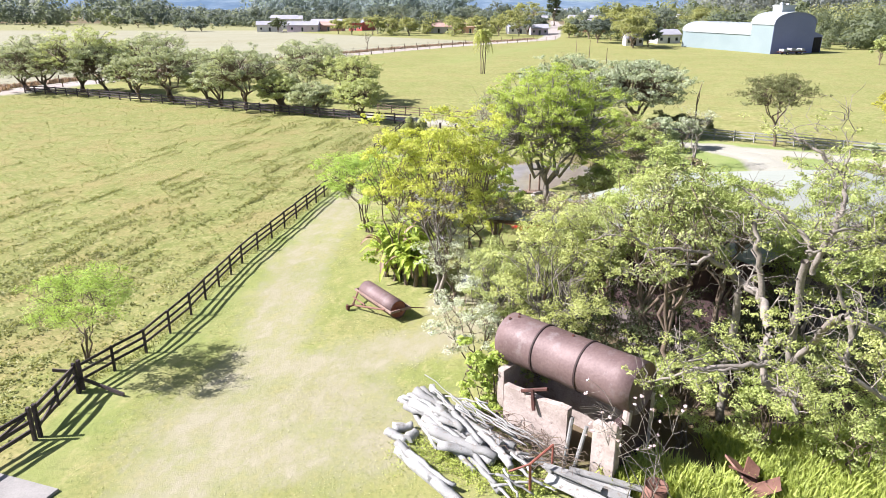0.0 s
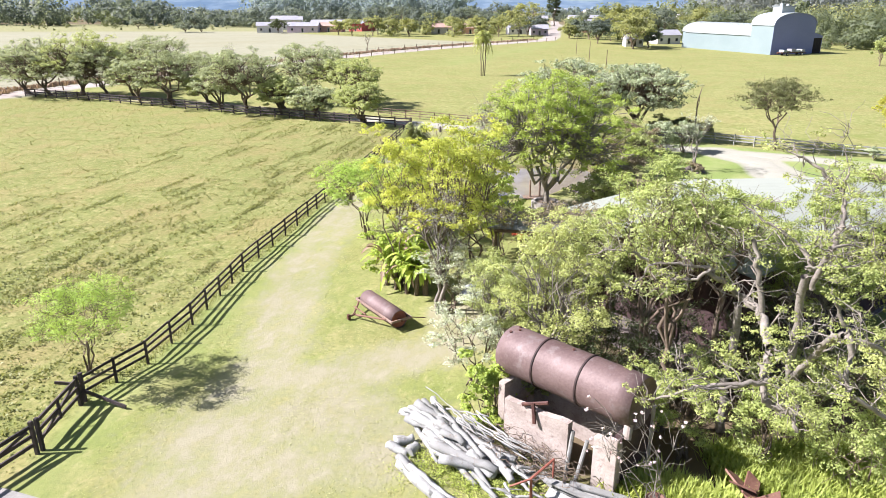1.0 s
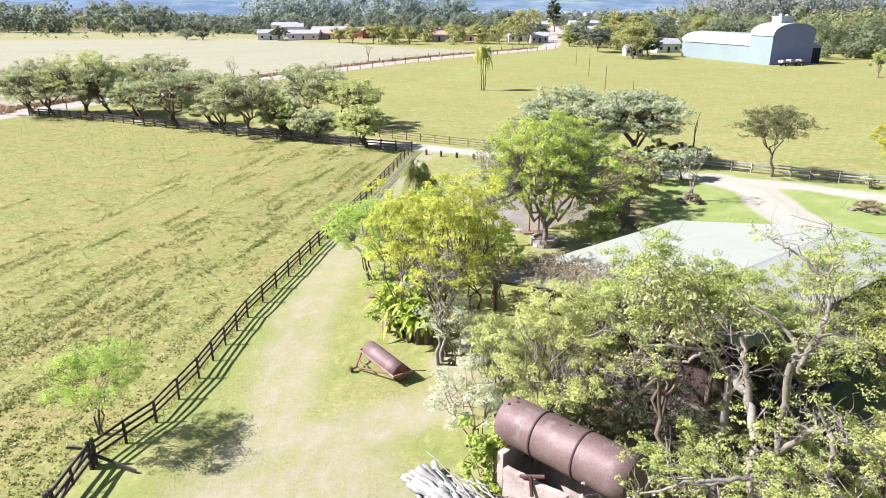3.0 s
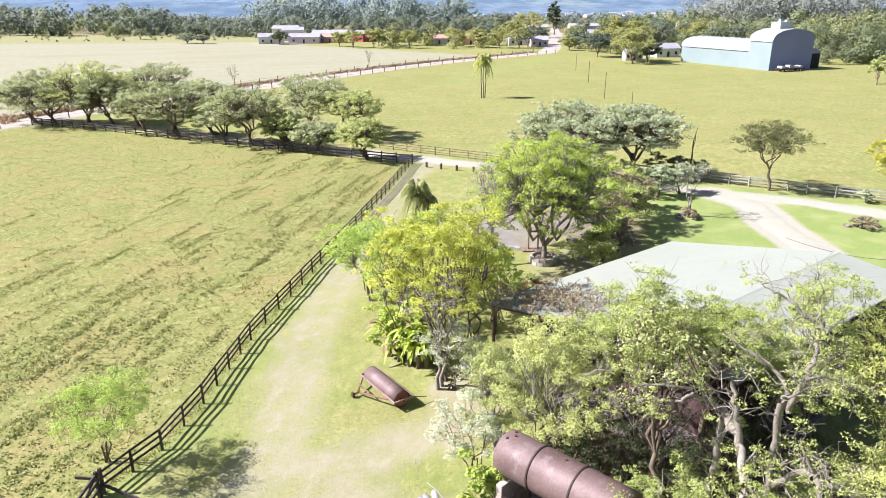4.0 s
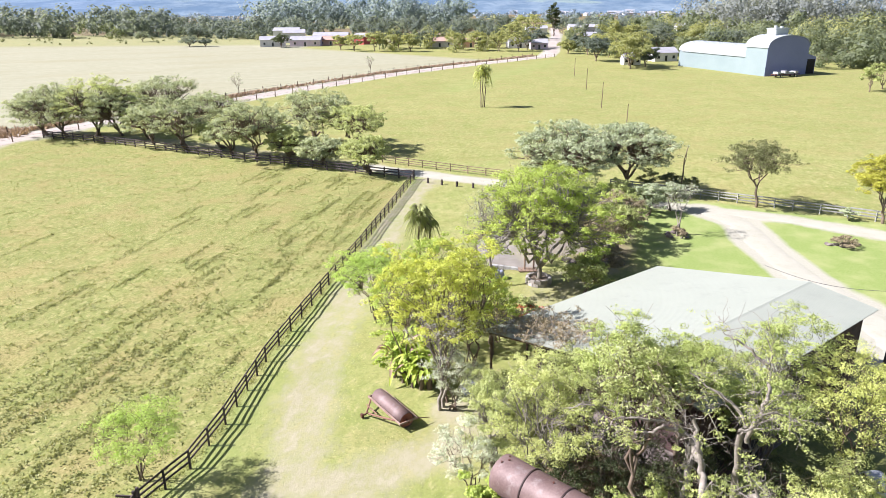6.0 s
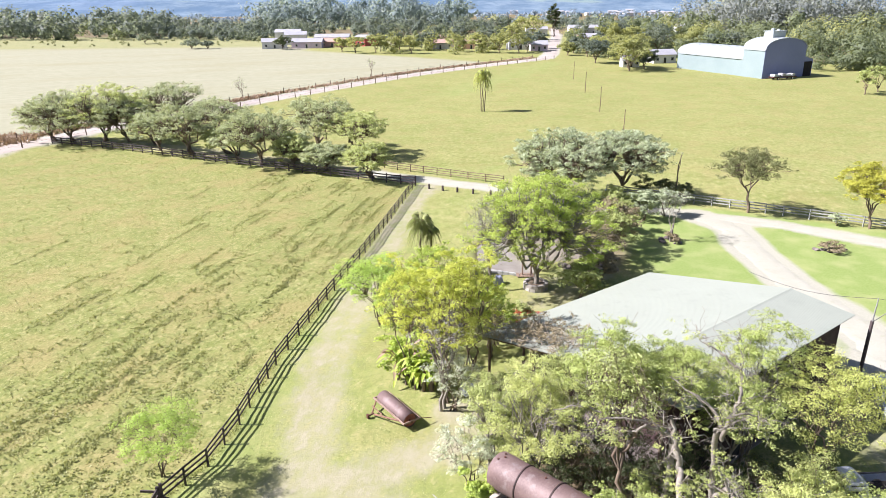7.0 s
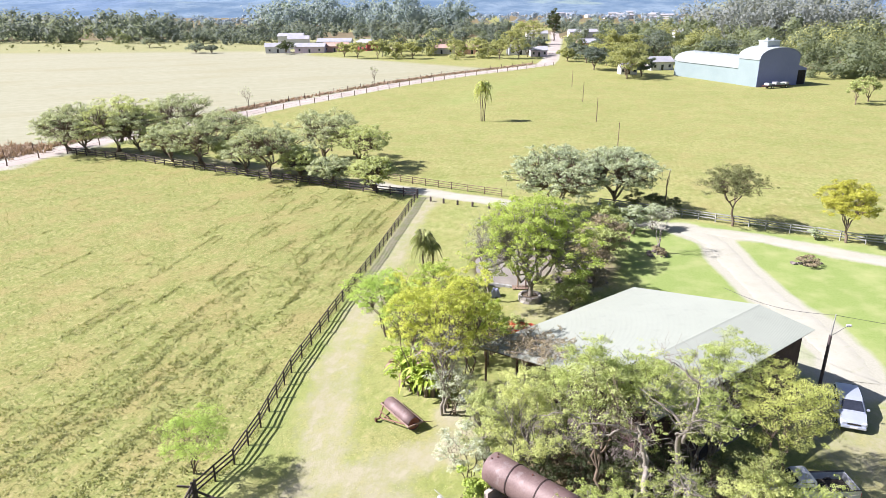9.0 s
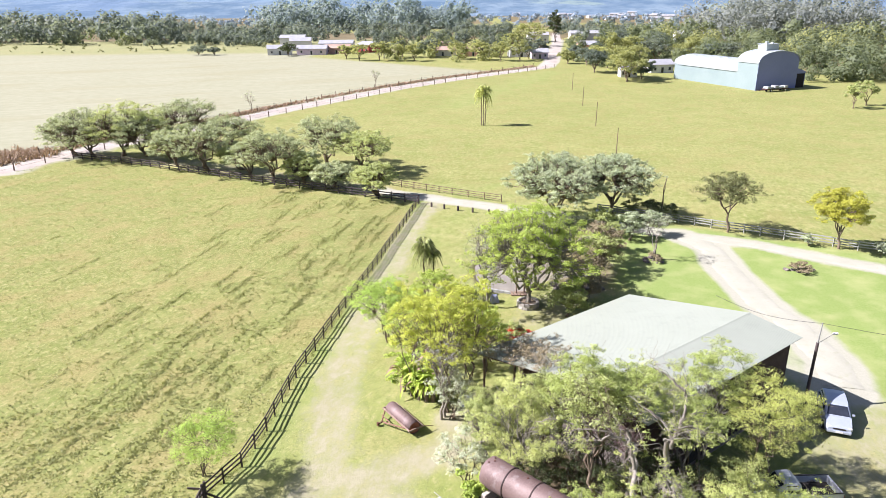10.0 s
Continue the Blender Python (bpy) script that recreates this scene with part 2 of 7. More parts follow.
def ground_material():
    m, t, b = nodes_of("ground_cover")
    att = {}
    for key in ("dirt", "field", "lawn", "rows", "bank", "gravel"):
        a = t.nodes.new("ShaderNodeAttribute")
        a.attribute_name = key
        att[key] = a.outputs["Fac"]
    p = where(t)
    broad, mid, fine = noise_node(t, 0.045, 4, p), noise_node(t, 0.35, 5, p), noise_node(t, 5.0, 6, p, 0.7)
    blade = noise_node(t, 26.0, 3, p, 0.7)
    along = noise_node(t, 1.0, 5, where(t, (0.8, 0.06, 1), radians(13)), 0.65)
    grass = mix_col(t, span(t, broad.outputs[0], 0.36, 0.62), (0.186, 0.216, 0.062), (0.246, 0.255, 0.09))
    grass = mix_col(t, span(t, mid.outputs[0], 0.40, 0.75, 0, 0.75), grass, (0.268, 0.252, 0.108))
    coarse = noise_node(t, 0.16, 6, p, 0.75)
    grass = mix_col(t, span(t, coarse.outputs[0], 0.5, 0.62, 0, 0.7), grass, (0.16, 0.195, 0.048))
    grass = mix_col(t, span(t, coarse.outputs[0], 0.46, 0.34, 0, 0.5), grass, (0.29, 0.274, 0.112))
    patchy = noise_node(t, 1.5, 6, where(t, (1, 0.55, 1), radians(13)), 0.72)
    grass = mix_col(t, span(t, patchy.outputs[0], 0.51, 0.62, 0, 0.75), grass, (0.135, 0.16, 0.045))
    grass = mix_col(t, span(t, patchy.outputs[0], 0.47, 0.36, 0, 0.7), grass, (0.345, 0.31, 0.155))
    grass = mix_col(t, span(t, fine.outputs[0], 0.5, 0.66), grass, (0.13, 0.155, 0.052))
    grass = mix_col(t, span(t, blade.outputs[0], 0.5, 0.75, 0, 0.55), grass, (0.305, 0.292, 0.15))
    weedy = noise_node(t, 0.5, 6, where(t, (1, 0.4, 1), radians(13)), 0.7)
    grass = mix_col(t, calc(t, "MULTIPLY", att["rows"], span(t, weedy.outputs[0], 0.38, 0.62, 0.2, 0.85)), grass, mix_col(t, span(t, fine.outputs[0], 0.42, 0.6), (0.205, 0.208, 0.07), (0.12, 0.148, 0.042)))
    speck = noise_node(t, 2.6, 5, where(t, (1, 0.6, 1), radians(13)), 0.75)
    grass = mix_col(t, calc(t, "MULTIPLY", att["rows"], span(t, speck.outputs[0], 0.5, 0.6, 0, 0.6)), grass, (0.135, 0.165, 0.046))
    grass = mix_col(t, calc(t, "MULTIPLY", att["rows"], span(t, speck.outputs[0], 0.47, 0.38, 0, 0.6)), grass, (0.345, 0.32, 0.15))
    tan = noise_node(t, 0.22, 5, where(t, (1, 0.7, 1), radians(40)), 0.7)
    grass = mix_col(t, calc(t, "MULTIPLY", calc(t, "MAXIMUM", att["rows"], 0.6), span(t, tan.outputs[0], 0.46, 0.62, 0, 0.7)), grass, mix_col(t, span(t, fine.outputs[0], 0.4, 0.6), (0.285, 0.24, 0.11), (0.185, 0.165, 0.06)))
    streak = calc(t, "MULTIPLY", att["rows"], span(t, along.outputs[0], 0.54, 0.8, 0, 0.22))
    grass = mix_col(t, calc(t, "MULTIPLY", streak, span(t, fine.outputs[0], 0.35, 0.6)), grass, (0.085, 0.1, 0.03))
    lawn = mix_col(t, span(t, fine.outputs[0], 0.35, 0.7), (0.16, 0.22, 0.062), (0.215, 0.27, 0.088))
    lawn = mix_col(t, span(t, mid.outputs[0], 0.45, 0.7), lawn, (0.255, 0.285, 0.115))
    col = mix_col(t, att["lawn"], grass, lawn)
    dry = mix_col(t, span(t, mid.outputs[0], 0.35, 0.65), (0.242, 0.242, 0.163), (0.272, 0.272, 0.192))
    lines = noise_node(t, 1.0, 4, where(t, (0.03, 0.35, 1), radians(-25)), 0.6)
    dry = mix_col(t, span(t, lines.outputs[0], 0.5, 0.7, 0, 0.6), dry, (0.305, 0.296, 0.218))
    stubble = noise_node(t, 0.03, 5, where(t, (0.5, 1.6, 1), radians(-25)), 0.65)
    dry = mix_col(t, span(t, stubble.outputs[0], 0.5, 0.68, 0, 0.6), dry, (0.232, 0.218, 0.13))
    col = mix_col(t, att["field"], col, dry)
    soil = mix_col(t, span(t, patchy.outputs[0], 0.35, 0.65), (0.252, 0.238, 0.15), (0.29, 0.274, 0.187))
    soil = mix_col(t, span(t, blade.outputs[0], 0.5, 0.75, 0, 0.3), soil, (0.32, 0.30, 0.22))
    worn = calc(t, "ADD", att["dirt"], calc(t, "MULTIPLY", calc(t, "SUBTRACT", calc(t, "ADD", calc(t, "MULTIPLY", mid.outputs[0], 0.4), calc(t, "MULTIPLY", patchy.outputs[0], 0.6)), 0.5), 2.0))
    worn = calc(t, "MULTIPLY", span(t, worn, 0.25, 0.8), span(t, att["dirt"], 0.02, 0.2))
    col = mix_col(t, worn, col, soil)
    stones = mix_col(t, span(t, fine.outputs[0], 0.35, 0.65), (0.29, 0.287, 0.228), (0.33, 0.326, 0.268))
    edge = calc(t, "ADD", att["gravel"], calc(t, "MULTIPLY", calc(t, "SUBTRACT", mid.outputs[0], 0.5), 0.8))
    col = mix_col(t, calc(t, "MULTIPLY", span(t, edge, 0.2, 0.8), span(t, att["gravel"], 0.0, 0.25)), col, stones)
    # brown of pond bank, beds and wood floor; under the thicket it paints shade
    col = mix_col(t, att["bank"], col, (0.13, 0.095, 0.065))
    t.links.new(col, b.inputs["Base Color"])
    b.inputs["Roughness"].default_value = 0.95
    b.inputs["Specular IOR Level"].default_value = 0.1
    h = calc(t, "ADD", calc(t, "MULTIPLY", fine.outputs[0], 0.7), calc(t, "MULTIPLY", blade.outputs[0], 0.4))
    bumped(t, b, h, 0.5, 0.08)
    return m


GROUND = ground_material()

# ---- mesh helpers ----
def mesh_np(name, verts, quads, material=None, smooth=False):
    verts, quads = np.asarray(verts, np.float32), np.asarray(quads, np.int32)
    me = bpy.data.meshes.new(name)
    me.vertices.add(len(verts))
    me.vertices.foreach_set("co", verts.ravel())
    me.loops.add(quads.size)
    me.loops.foreach_set("vertex_index", quads.ravel())
    me.polygons.add(len(quads))
    me.polygons.foreach_set("loop_start", np.arange(0, quads.size, quads.shape[1], dtype=np.int32))
    if smooth:
        me.polygons.foreach_set("use_smooth", np.ones(len(quads), bool))
    me.update(calc_edges=True)
    me.validate()
    if material:
        me.materials.append(material)
    return me


def part(name, bm, material, parent, label=""):
    """One bmesh, or a finished mesh, as one object under its thing."""
    if isinstance(bm, bmesh.types.BMesh):
        me = bpy.data.meshes.new(name)
        bm.to_mesh(me)
        bm.free()
        me.materials.append(material)
    else:
        me = bm
    ob = new(name, me)
    ob.parent = parent
    return tagged(ob, label) if label else ob


def thing(name, x, y, z, label, category, group="", kind="", turn=0.0):
    ob = new(name)
    ob.empty_display_size = 0.2
    ob.matrix_basis = pose(x, y, z, 0, 0, turn)
    return tagged(ob, label, category, group, kind)


def box(bm, x0, x1, y0, y1, z0, z1, bevel=0.0):
    r = bmesh.ops.create_cube(bm, size=1.0)
    bmesh.ops.transform(bm, verts=r["verts"], matrix=Matrix.Translation(((x0 + x1) / 2, (y0 + y1) / 2, (z0 + z1) / 2)) @ Matrix.Diagonal((x1 - x0, y1 - y0, z1 - z0, 1)))
    if bevel:
        bmesh.ops.bevel(bm, geom=list({e for v in r["verts"] for e in v.link_edges}), offset=bevel, segments=2, affect="EDGES")
    return bm


def boxes(*rows, bevel=0.0):
    bm = bmesh.new()
    for row in rows:
        box(bm, *row, bevel=bevel)
    return bm


def rod(bm, a, b, r0, r1=None, sides=10):
    a, b = Vector(a), Vector(b)
    m = Matrix.Translation((a + b) / 2) @ (b - a).to_track_quat("Z", "Y").to_matrix().to_4x4()
    bmesh.ops.create_cone(bm, cap_ends=True, segments=sides, radius1=r0, radius2=r0 if r1 is None else r1, depth=(b - a).length, matrix=m)
    return bm


def prism(bm, outline, depth_vec):
    """A flat outline pushed along depth_vec into a closed solid."""
    lo = [bm.verts.new(p) for p in outline]
    hi = [bm.verts.new(Vector(p) + Vector(depth_vec)) for p in outline]
    n = len(lo)
    bm.faces.new(lo)
    bm.faces.new(hi[::-1])
    for i in range(n):
        bm.faces.new((lo[(i + 1) % n], lo[i], hi[i], hi[(i + 1) % n]))
    bmesh.ops.recalc_face_normals(bm, faces=bm.faces)
    return bm


class Wood:
    """Collects tapered tubes into one mesh."""

    def __init__(self):
        self.v, self.q, self.n = [], [], 0

    def tube(self, pts, r0, r1, sides=6):
        pts = np.asarray(pts, float)
        k = len(pts)
        d = np.gradient(pts, axis=0)
        d /= np.linalg.norm(d, axis=1)[:, None] + 1e-9
        ref = np.where(np.abs(d[:, 2:3]) > 0.9, [[1.0, 0, 0]], [[0, 0, 1.0]])
        a = np.cross(d, ref)
        a /= np.linalg.norm(a, axis=1)[:, None] + 1e-9
        b = np.cross(d, a)
        r = np.linspace(r0, r1, k)[:, None, None]
        th = np.linspace(0, 2 * np.pi, sides, endpoint=False)
        ring = pts[:, None] + r * (np.cos(th)[None, :, None] * a[:, None] + np.sin(th)[None, :, None] * b[:, None])
        i, j = np.meshgrid(np.arange(k - 1), np.arange(sides), indexing="ij")
        q = np.stack([i * sides + j, i * sides + (j + 1) % sides, (i + 1) * sides + (j + 1) % sides, (i + 1) * sides + j], -1).reshape(-1, 4)
        self.v.append(ring.reshape(-1, 3))
        self.q.append(q + self.n)
        self.n += k * sides

    def mesh(self, name, material):
        return mesh_np(name, np.concatenate(self.v), np.concatenate(self.q), material, True)


def bend(rng, a, b, sag=0.12, k=5):
    """A crooked way from a to b."""
    a, b = np.asarray(a, float), np.asarray(b, float)
    s = np.linspace(0, 1, k)[:, None]
    off = rng.normal(0, sag, (k, 3)) * np.linalg.norm(b - a) * np.sin(np.pi * s)
    off[:, 2] += np.sin(np.pi * s[:, 0]) * sag * 0.8 * np.linalg.norm(b - a)
    return a + (b - a) * s + off


def leaf_quads(rng, c, out, size, slim=0.45, flat=0.4, stray=0.55, push=0.6):
    """Folded leaf blades at the places c, facing roughly out and up."""
    n = len(c)
    nrm = out * push + rng.normal(0, stray, (n, 3)) + [0, 0, flat]
    nrm /= np.linalg.norm(nrm, axis=1)[:, None] + 1e-9
    t = np.cross(nrm, rng.normal(0, 1, (n, 3)))
    t /= np.linalg.norm(t, axis=1)[:, None] + 1e-9
    b = np.cross(nrm, t)
    ln = (size * rng.uniform(0.6, 1.35, n))[:, None]
    w = ln * slim
    lift = nrm * w * 0.25
    v = np.stack([c - t * ln / 2, c + b * w / 2 + lift, c + t * ln / 2, c - b * w / 2 + lift], 1).reshape(-1, 3)
    return v, np.arange(4 * n).reshape(-1, 4)


def clusters_in(rng, n, centre, radii, hollow=0.45):
    d = rng.normal(0, 1, (n, 3))
    d /= np.linalg.norm(d, axis=1)[:, None]
    d[:, 2] = np.where(d[:, 2] < -0.72, -d[:, 2] * 0.6, d[:, 2])
    lobes = 0.85 + 0.25 * np.sin(3 * np.arctan2(d[:, 1], d[:, 0]) + rng.uniform(0, 6)) * (1 - np.abs(d[:, 2])) + rng.uniform(-0.12, 0.12, n)
    r = hollow + (1 - hollow) * rng.uniform(0, 1, n) ** 0.5
    return np.asarray(centre) + d * np.asarray(radii) * (r * lobes)[:, None]


def crown_mesh(name, rng, cl, cs, per, size, material, slim=0.45, flat=0.4, subs=5, tight=0.36):
    """Leaves gather in small sprays, several to a clump; the sprays leave dark gaps between them."""
    n = len(cl)
    subs = max(1, min(subs, per // 8))
    g = rng.normal(0, 1, (n * subs, 3))
    g /= np.linalg.norm(g, axis=1)[:, None]
    g[:, 2] = np.abs(g[:, 2]) * 0.9 + 0.1 * g[:, 2]
    reach = (cs * rng.uniform(0.7, 1.25, n)).repeat(subs)[:, None]
    sc = cl.repeat(subs, axis=0) + g * rng.uniform(0.35, 1.0, (n * subs, 1)) * reach * [1, 1, 0.7]
    k = max(1, per // subs)
    d = rng.normal(0, 1, (n * subs * k, 3))
    d /= np.linalg.norm(d, axis=1)[:, None]
    rad = (cs * tight * rng.uniform(0.6, 1.5, n * subs)).repeat(k)[:, None]
    c = sc.repeat(k, axis=0) + d * rad * rng.uniform(0.2, 1.0, (len(d), 1)) ** 0.5 * [1.15, 1.15, 0.6]
    v, q = leaf_quads(rng, c, d * 0.5 + g.repeat(k, axis=0) * 0.6, size, slim, flat, 0.42)
    return mesh_np(name, v, q, material)


def tree(name, label, x, y, top, r, low, leaf="green", bark=BARK, clumps=26, per=170, size=0.2, seed=1, stems=1, trunk=0.16,
         cx=None, cy=None, category="tree", group="", cs=None, twigs=2, hollow=0.45, slim=0.45, flat=0.4, limbs=5, ry=None):
    """A tree or shrub: trunk with limbs and twigs, crown of many small leaves in clumps with gaps between."""
    rng = np.random.default_rng(seed)
    cx, cy = (x if cx is None else cx), (y if cy is None else cy)
    root = thing(name, x, y, 0, label, category, group)
    cen = np.array([cx - x, cy - y, (top + low) / 2])
    rad = np.array([r, ry or r, (top - low) / 2]) * 0.93
    cl = clusters_in(rng, clumps, cen, rad, hollow)
    cs = cs or 0.24 * r + 0.12
    wood = Wood()
    fork_z = max(low * 0.75, 0.12 * top)
    order = np.argsort(np.arctan2(cl[:, 1] - cen[1], cl[:, 0] - cen[0]))
    groups = np.array_split(order, max(limbs, stems))
    for k, grp in enumerate(groups):
        s = k % stems
        foot = np.array([0.0, 0, -0.1]) if stems == 1 else np.array([*rng.uniform(-0.25, 0.25, 2) * (1 + 0.1 * r), -0.1])
        fork = np.array([cen[0] * 0.5, cen[1] * 0.5, fork_z]) + (rng.normal(0, 0.15, 3) * [1, 1, 0.6] if stems > 1 else 0)
        if k < stems:
            wood.tube(bend(rng, foot, fork, 0.05, 5), trunk * 1.15, trunk * 0.8, 8)
        mid = fork + (cl[grp].mean(0) - fork) * 0.6
        wood.tube(bend(rng, fork, mid, 0.10, 5), trunk * 0.62, trunk * 0.36, 6)
        for c in cl[grp]:
            wood.tube(bend(rng, mid, c, 0.12, 5), trunk * 0.3, max(trunk * 0.09, 0.008), 4)
            for _ in range(twigs):
                wood.tube(bend(rng, c, c + rng.normal(0, cs * 0.6, 3), 0.1, 3), max(trunk * 0.09, 0.008), 0.005, 3)
    part("trunk", wood.mesh("trunk", bark), None, root)
    if per:
        part("crown", crown_mesh("crown", rng, cl, cs, per, size, LEAF[leaf], slim, flat), None, root)
    return root

# ---- plan ----
FENCE_LINE = [(-14.2, 23.0), (-12.9, 26.1), (-12.3, 29.9), (-11.8, 36.9), (-10.1, 47.7), (-8.2, 58.9), (-6.2, 72.0), (-4.4, 84.6)]
CROSS_LINE = [(-4.4, 84.9), (-10.4, 87.4), (-16.7, 90.6), (-27.8, 95.8), (-40.4, 102.4), (-55.0, 109.9), (-70.6, 116.3)]
FAR_LINE = [(7.5, 85.4), (0.4, 89.4), (-9.4, 95.2)]
RIGHT_LINE = [(20.2, 80.2), (25.0, 77.6), (29.6, 75.1), (34.8, 71.9), (38.0, 70.1), (42.5, 67.3), (46.8, 64.6), (56, 60.2)]
TRACK = [(-9.5, 6.0), (-8.8, 17.5), (-7.9, 22.0), (-7.8, 27.4), (-8.3, 34.0), (-8.2, 41.6), (-7.4, 50.2), (-6.0, 64.1), (-4.3, 78.1), (-2.5, 84.5)]
BRANCH = [(-8.0, 24.0), (-4.0, 25.4), (-0.7, 27.3), (1.7, 29.8)]
LANE = [(-11, 92.0), (-4.6, 88.6), (7.0, 82.6), (18.0, 76.0), (27.0, 71.2), (36, 66.8), (46.5, 58.7), (60, 50.5), (90, 36)]
DRIVE = [(28.5, 70.5), (30.4, 65.5), (29.8, 58), (29.6, 51), (30.6, 45.5), (30.6, 40), (29.4, 35)]
ROAD = [(-120, 60), (-96, 82), (-78.0, 105.8), (-74.4, 118.5), (-66, 136), (-52.7, 158.5), (-43.7, 177), (-17.0, 223), (2, 248.5), (41.0, 292.6), (47, 318), (60, 397), (72, 470), (90, 600)]
POND = [(3.7, 54.3), (5.0, 53.6), (6.5, 53.2), (8.2, 54.4), (10.0, 56.6), (13.2, 57.8), (14.0, 60.6), (13.0, 63.6), (9.6, 64.8), (6.8, 64.2), (4.5, 63.4), (2.9, 61.2), (2.9, 57.2)]


def way_distance(px, py, line):
    best = np.full(px.shape, 1e9)
    for (ax, ay), (bx, by) in zip(line[:-1], line[1:]):
        dx, dy = bx - ax, by - ay
        s = np.clip(((px - ax) * dx + (py - ay) * dy) / (dx * dx + dy * dy), 0, 1)
        best = np.minimum(best, np.hypot(px - ax - s * dx, py - ay - s * dy))
    return best


def inside(px, py, poly):
    res = np.zeros(px.shape, bool)
    for (ax, ay), (bx, by) in zip(poly, poly[1:] + poly[:1]):
        cross = (ay > py) != (by > py)
        res ^= cross & (px < (bx - ax) * (py - ay) / (by - ay + 1e-12) + ax)
    return res


def soft(v, a, b):
    s = np.clip((v - a) / (b - a), 0, 1)
    return s * s * (3 - 2 * s)


def build_ground():
    grow = lambda a, b, s, k: [a + 0] if a >= b else [a] + grow(a + s, b, s * k, k)
    right = grow(56, 5000, 1.2, 1.1)
    left = [-v for v in grow(46, 5000, 1.2, 1.1)]
    xs = np.array(left[::-1] + list(np.arange(-45, 55.6, 0.6)) + right)
    ys = np.array([-4600, -1500, -500, -200, -80, -40, -20, -10, -4, 0, 3, 6] + list(np.arange(8, 96, 0.6)) + grow(96, 330, 1.5, 1.012) + grow(332, 5000, 5, 1.1))
    ys = np.unique(ys)
    ys = ys[np.concatenate([[True], np.diff(ys) > 0.3])]
    gx, gy = np.meshgrid(xs, ys)
    px, py = gx.ravel(), gy.ravel()
    wob = 0.5 * np.sin(px * 0.9 + 1.3 * np.sin(py * 0.5)) + 0.5 * np.sin(py * 0.8 + 1.1 * np.sin(px * 0.43 + 1))
    pond_edge = way_distance(px, py, POND + POND[:1]) * np.where(inside(px, py, POND), -1, 1)
    pz = 0.03 * wob + 0.02 * np.sin(px * 3.1) * np.sin(py * 2.7)
    pz = np.where(py > 140, 0, pz)
    pz -= 0.75 * soft(-pond_edge, -0.7, 0.9)
    n1, n2 = len(xs), len(ys)
    i, j = np.meshgrid(np.arange(n2 - 1), np.arange(n1 - 1), indexing="ij")
    q = np.stack([i * n1 + j, i * n1 + j + 1, (i + 1) * n1 + j + 1, (i + 1) * n1 + j], -1).reshape(-1, 4)
    fence_d = way_distance(px, py, [(-15.5, 8)] + FENCE_LINE)
    fx = np.interp(py, [p[1] for p in FENCE_LINE], [p[0] for p in FENCE_LINE])
    cross_y = np.interp(px, [p[0] for p in CROSS_LINE[::-1]], [p[1] for p in CROSS_LINE[::-1]])
    d_track, d_branch = way_distance(px, py, TRACK), way_distance(px, py, BRANCH)
    ruts = np.maximum(0.8 * (1 - soft(np.abs(d_track - 0.8), 0.2, 1.2)), 0.7 * (1 - soft(d_track, 0.6, 3.4)))
    dirt = np.maximum(0.85 * ruts, 0.7 * (1 - soft(d_branch, 0.4, 3.2)))
    dirt = np.maximum(dirt, 0.68 * (1 - soft(np.hypot((px + 5.5) / 1.5, py - 21.0), 2.0, 6.0)))
    dirt = np.maximum(dirt, 0.8 * (1 - soft(np.hypot(px - 0.6, (py - 31.2)), 0.8, 2.8)))
    gravel = 1 - soft(way_distance(px, py, LANE) + 0.15 * wob, 1.0, 2.4)
    gravel = np.maximum(gravel, 1 - soft(way_distance(px, py, DRIVE) + 0.2 * wob, 1.8, 2.9))
    gravel = np.maximum(gravel, 0.6 * (1 - soft(np.hypot((px - 29.0) / 1.0, (py - 37) / 1.6) + 0.3 * wob, 2.0, 4.6)))
    dirt = np.maximum(dirt, 0.55 * (1 - soft(np.hypot((px - 27.0) / 1.2, (py - 29) / 2.0) + 0.3 * wob, 3.0, 6.0)))
    pz = np.where(gravel > 0.3, np.minimum(pz, -0.012), pz)
    gravel = np.maximum(gravel, 1 - soft(way_distance(px, py, ROAD), 3.2, 4.6))
    dirt = np.maximum(dirt, 0.5 * (1 - soft(way_distance(px, py, [(8, 47), (13, 54), (16, 59)]), 1.0, 4.0)))
    dirt = np.maximum(dirt, 0.6 * (1 - soft(way_distance(px, py, [(-75.0, 124.0), (-58, 116), (-40.4, 108.0), (-27, 100.8), (-11, 92.0)]), 1.5, 4)))
    yard = (px > fx) & (py > 8) & (py < 96)
    lawn = np.where(yard & (px < 14), 0.4 * (1 - soft(fence_d, 0.8, 3.0)) + 0.18, 0.0)
    east = soft(px, 15, 20) * soft(py, 24, 40) * (1 - soft(py - (90.5 - 0.55 * px), -1.5, 0.5))
    lawn = np.maximum(lawn, np.where(px > 10, east, 0))
    lawn = np.maximum(lawn, 0.3 * (1 - soft(way_distance(px, py, [(2, 180), (8, 200), (15.3, 214.4), (26.8, 237.8), (40.3, 270.9)]) + 1.5 * wob, 2.0, 8.0)))
    road_y = np.interp(px, [p[0] for p in ROAD], [p[1] for p in ROAD])
    field = ((py > road_y + 1) & (px < 60)).astype(float) * (1 - soft(py - (372 - 0.9 * np.abs(px + 90) * (px > -90) + 0.28 * np.abs(px + 90) * (px < -90)), -6, 6))
    field = np.where(px < -75, np.where((py > 105 + (-75 - px) * -1.0), 1.0, 0.0) * (1 - soft(py, 384, 396)), field)
    field = np.maximum(field, 0.35 * soft(py, 372, 400) * (px < -20) * (1 - soft(py, 640, 660)))
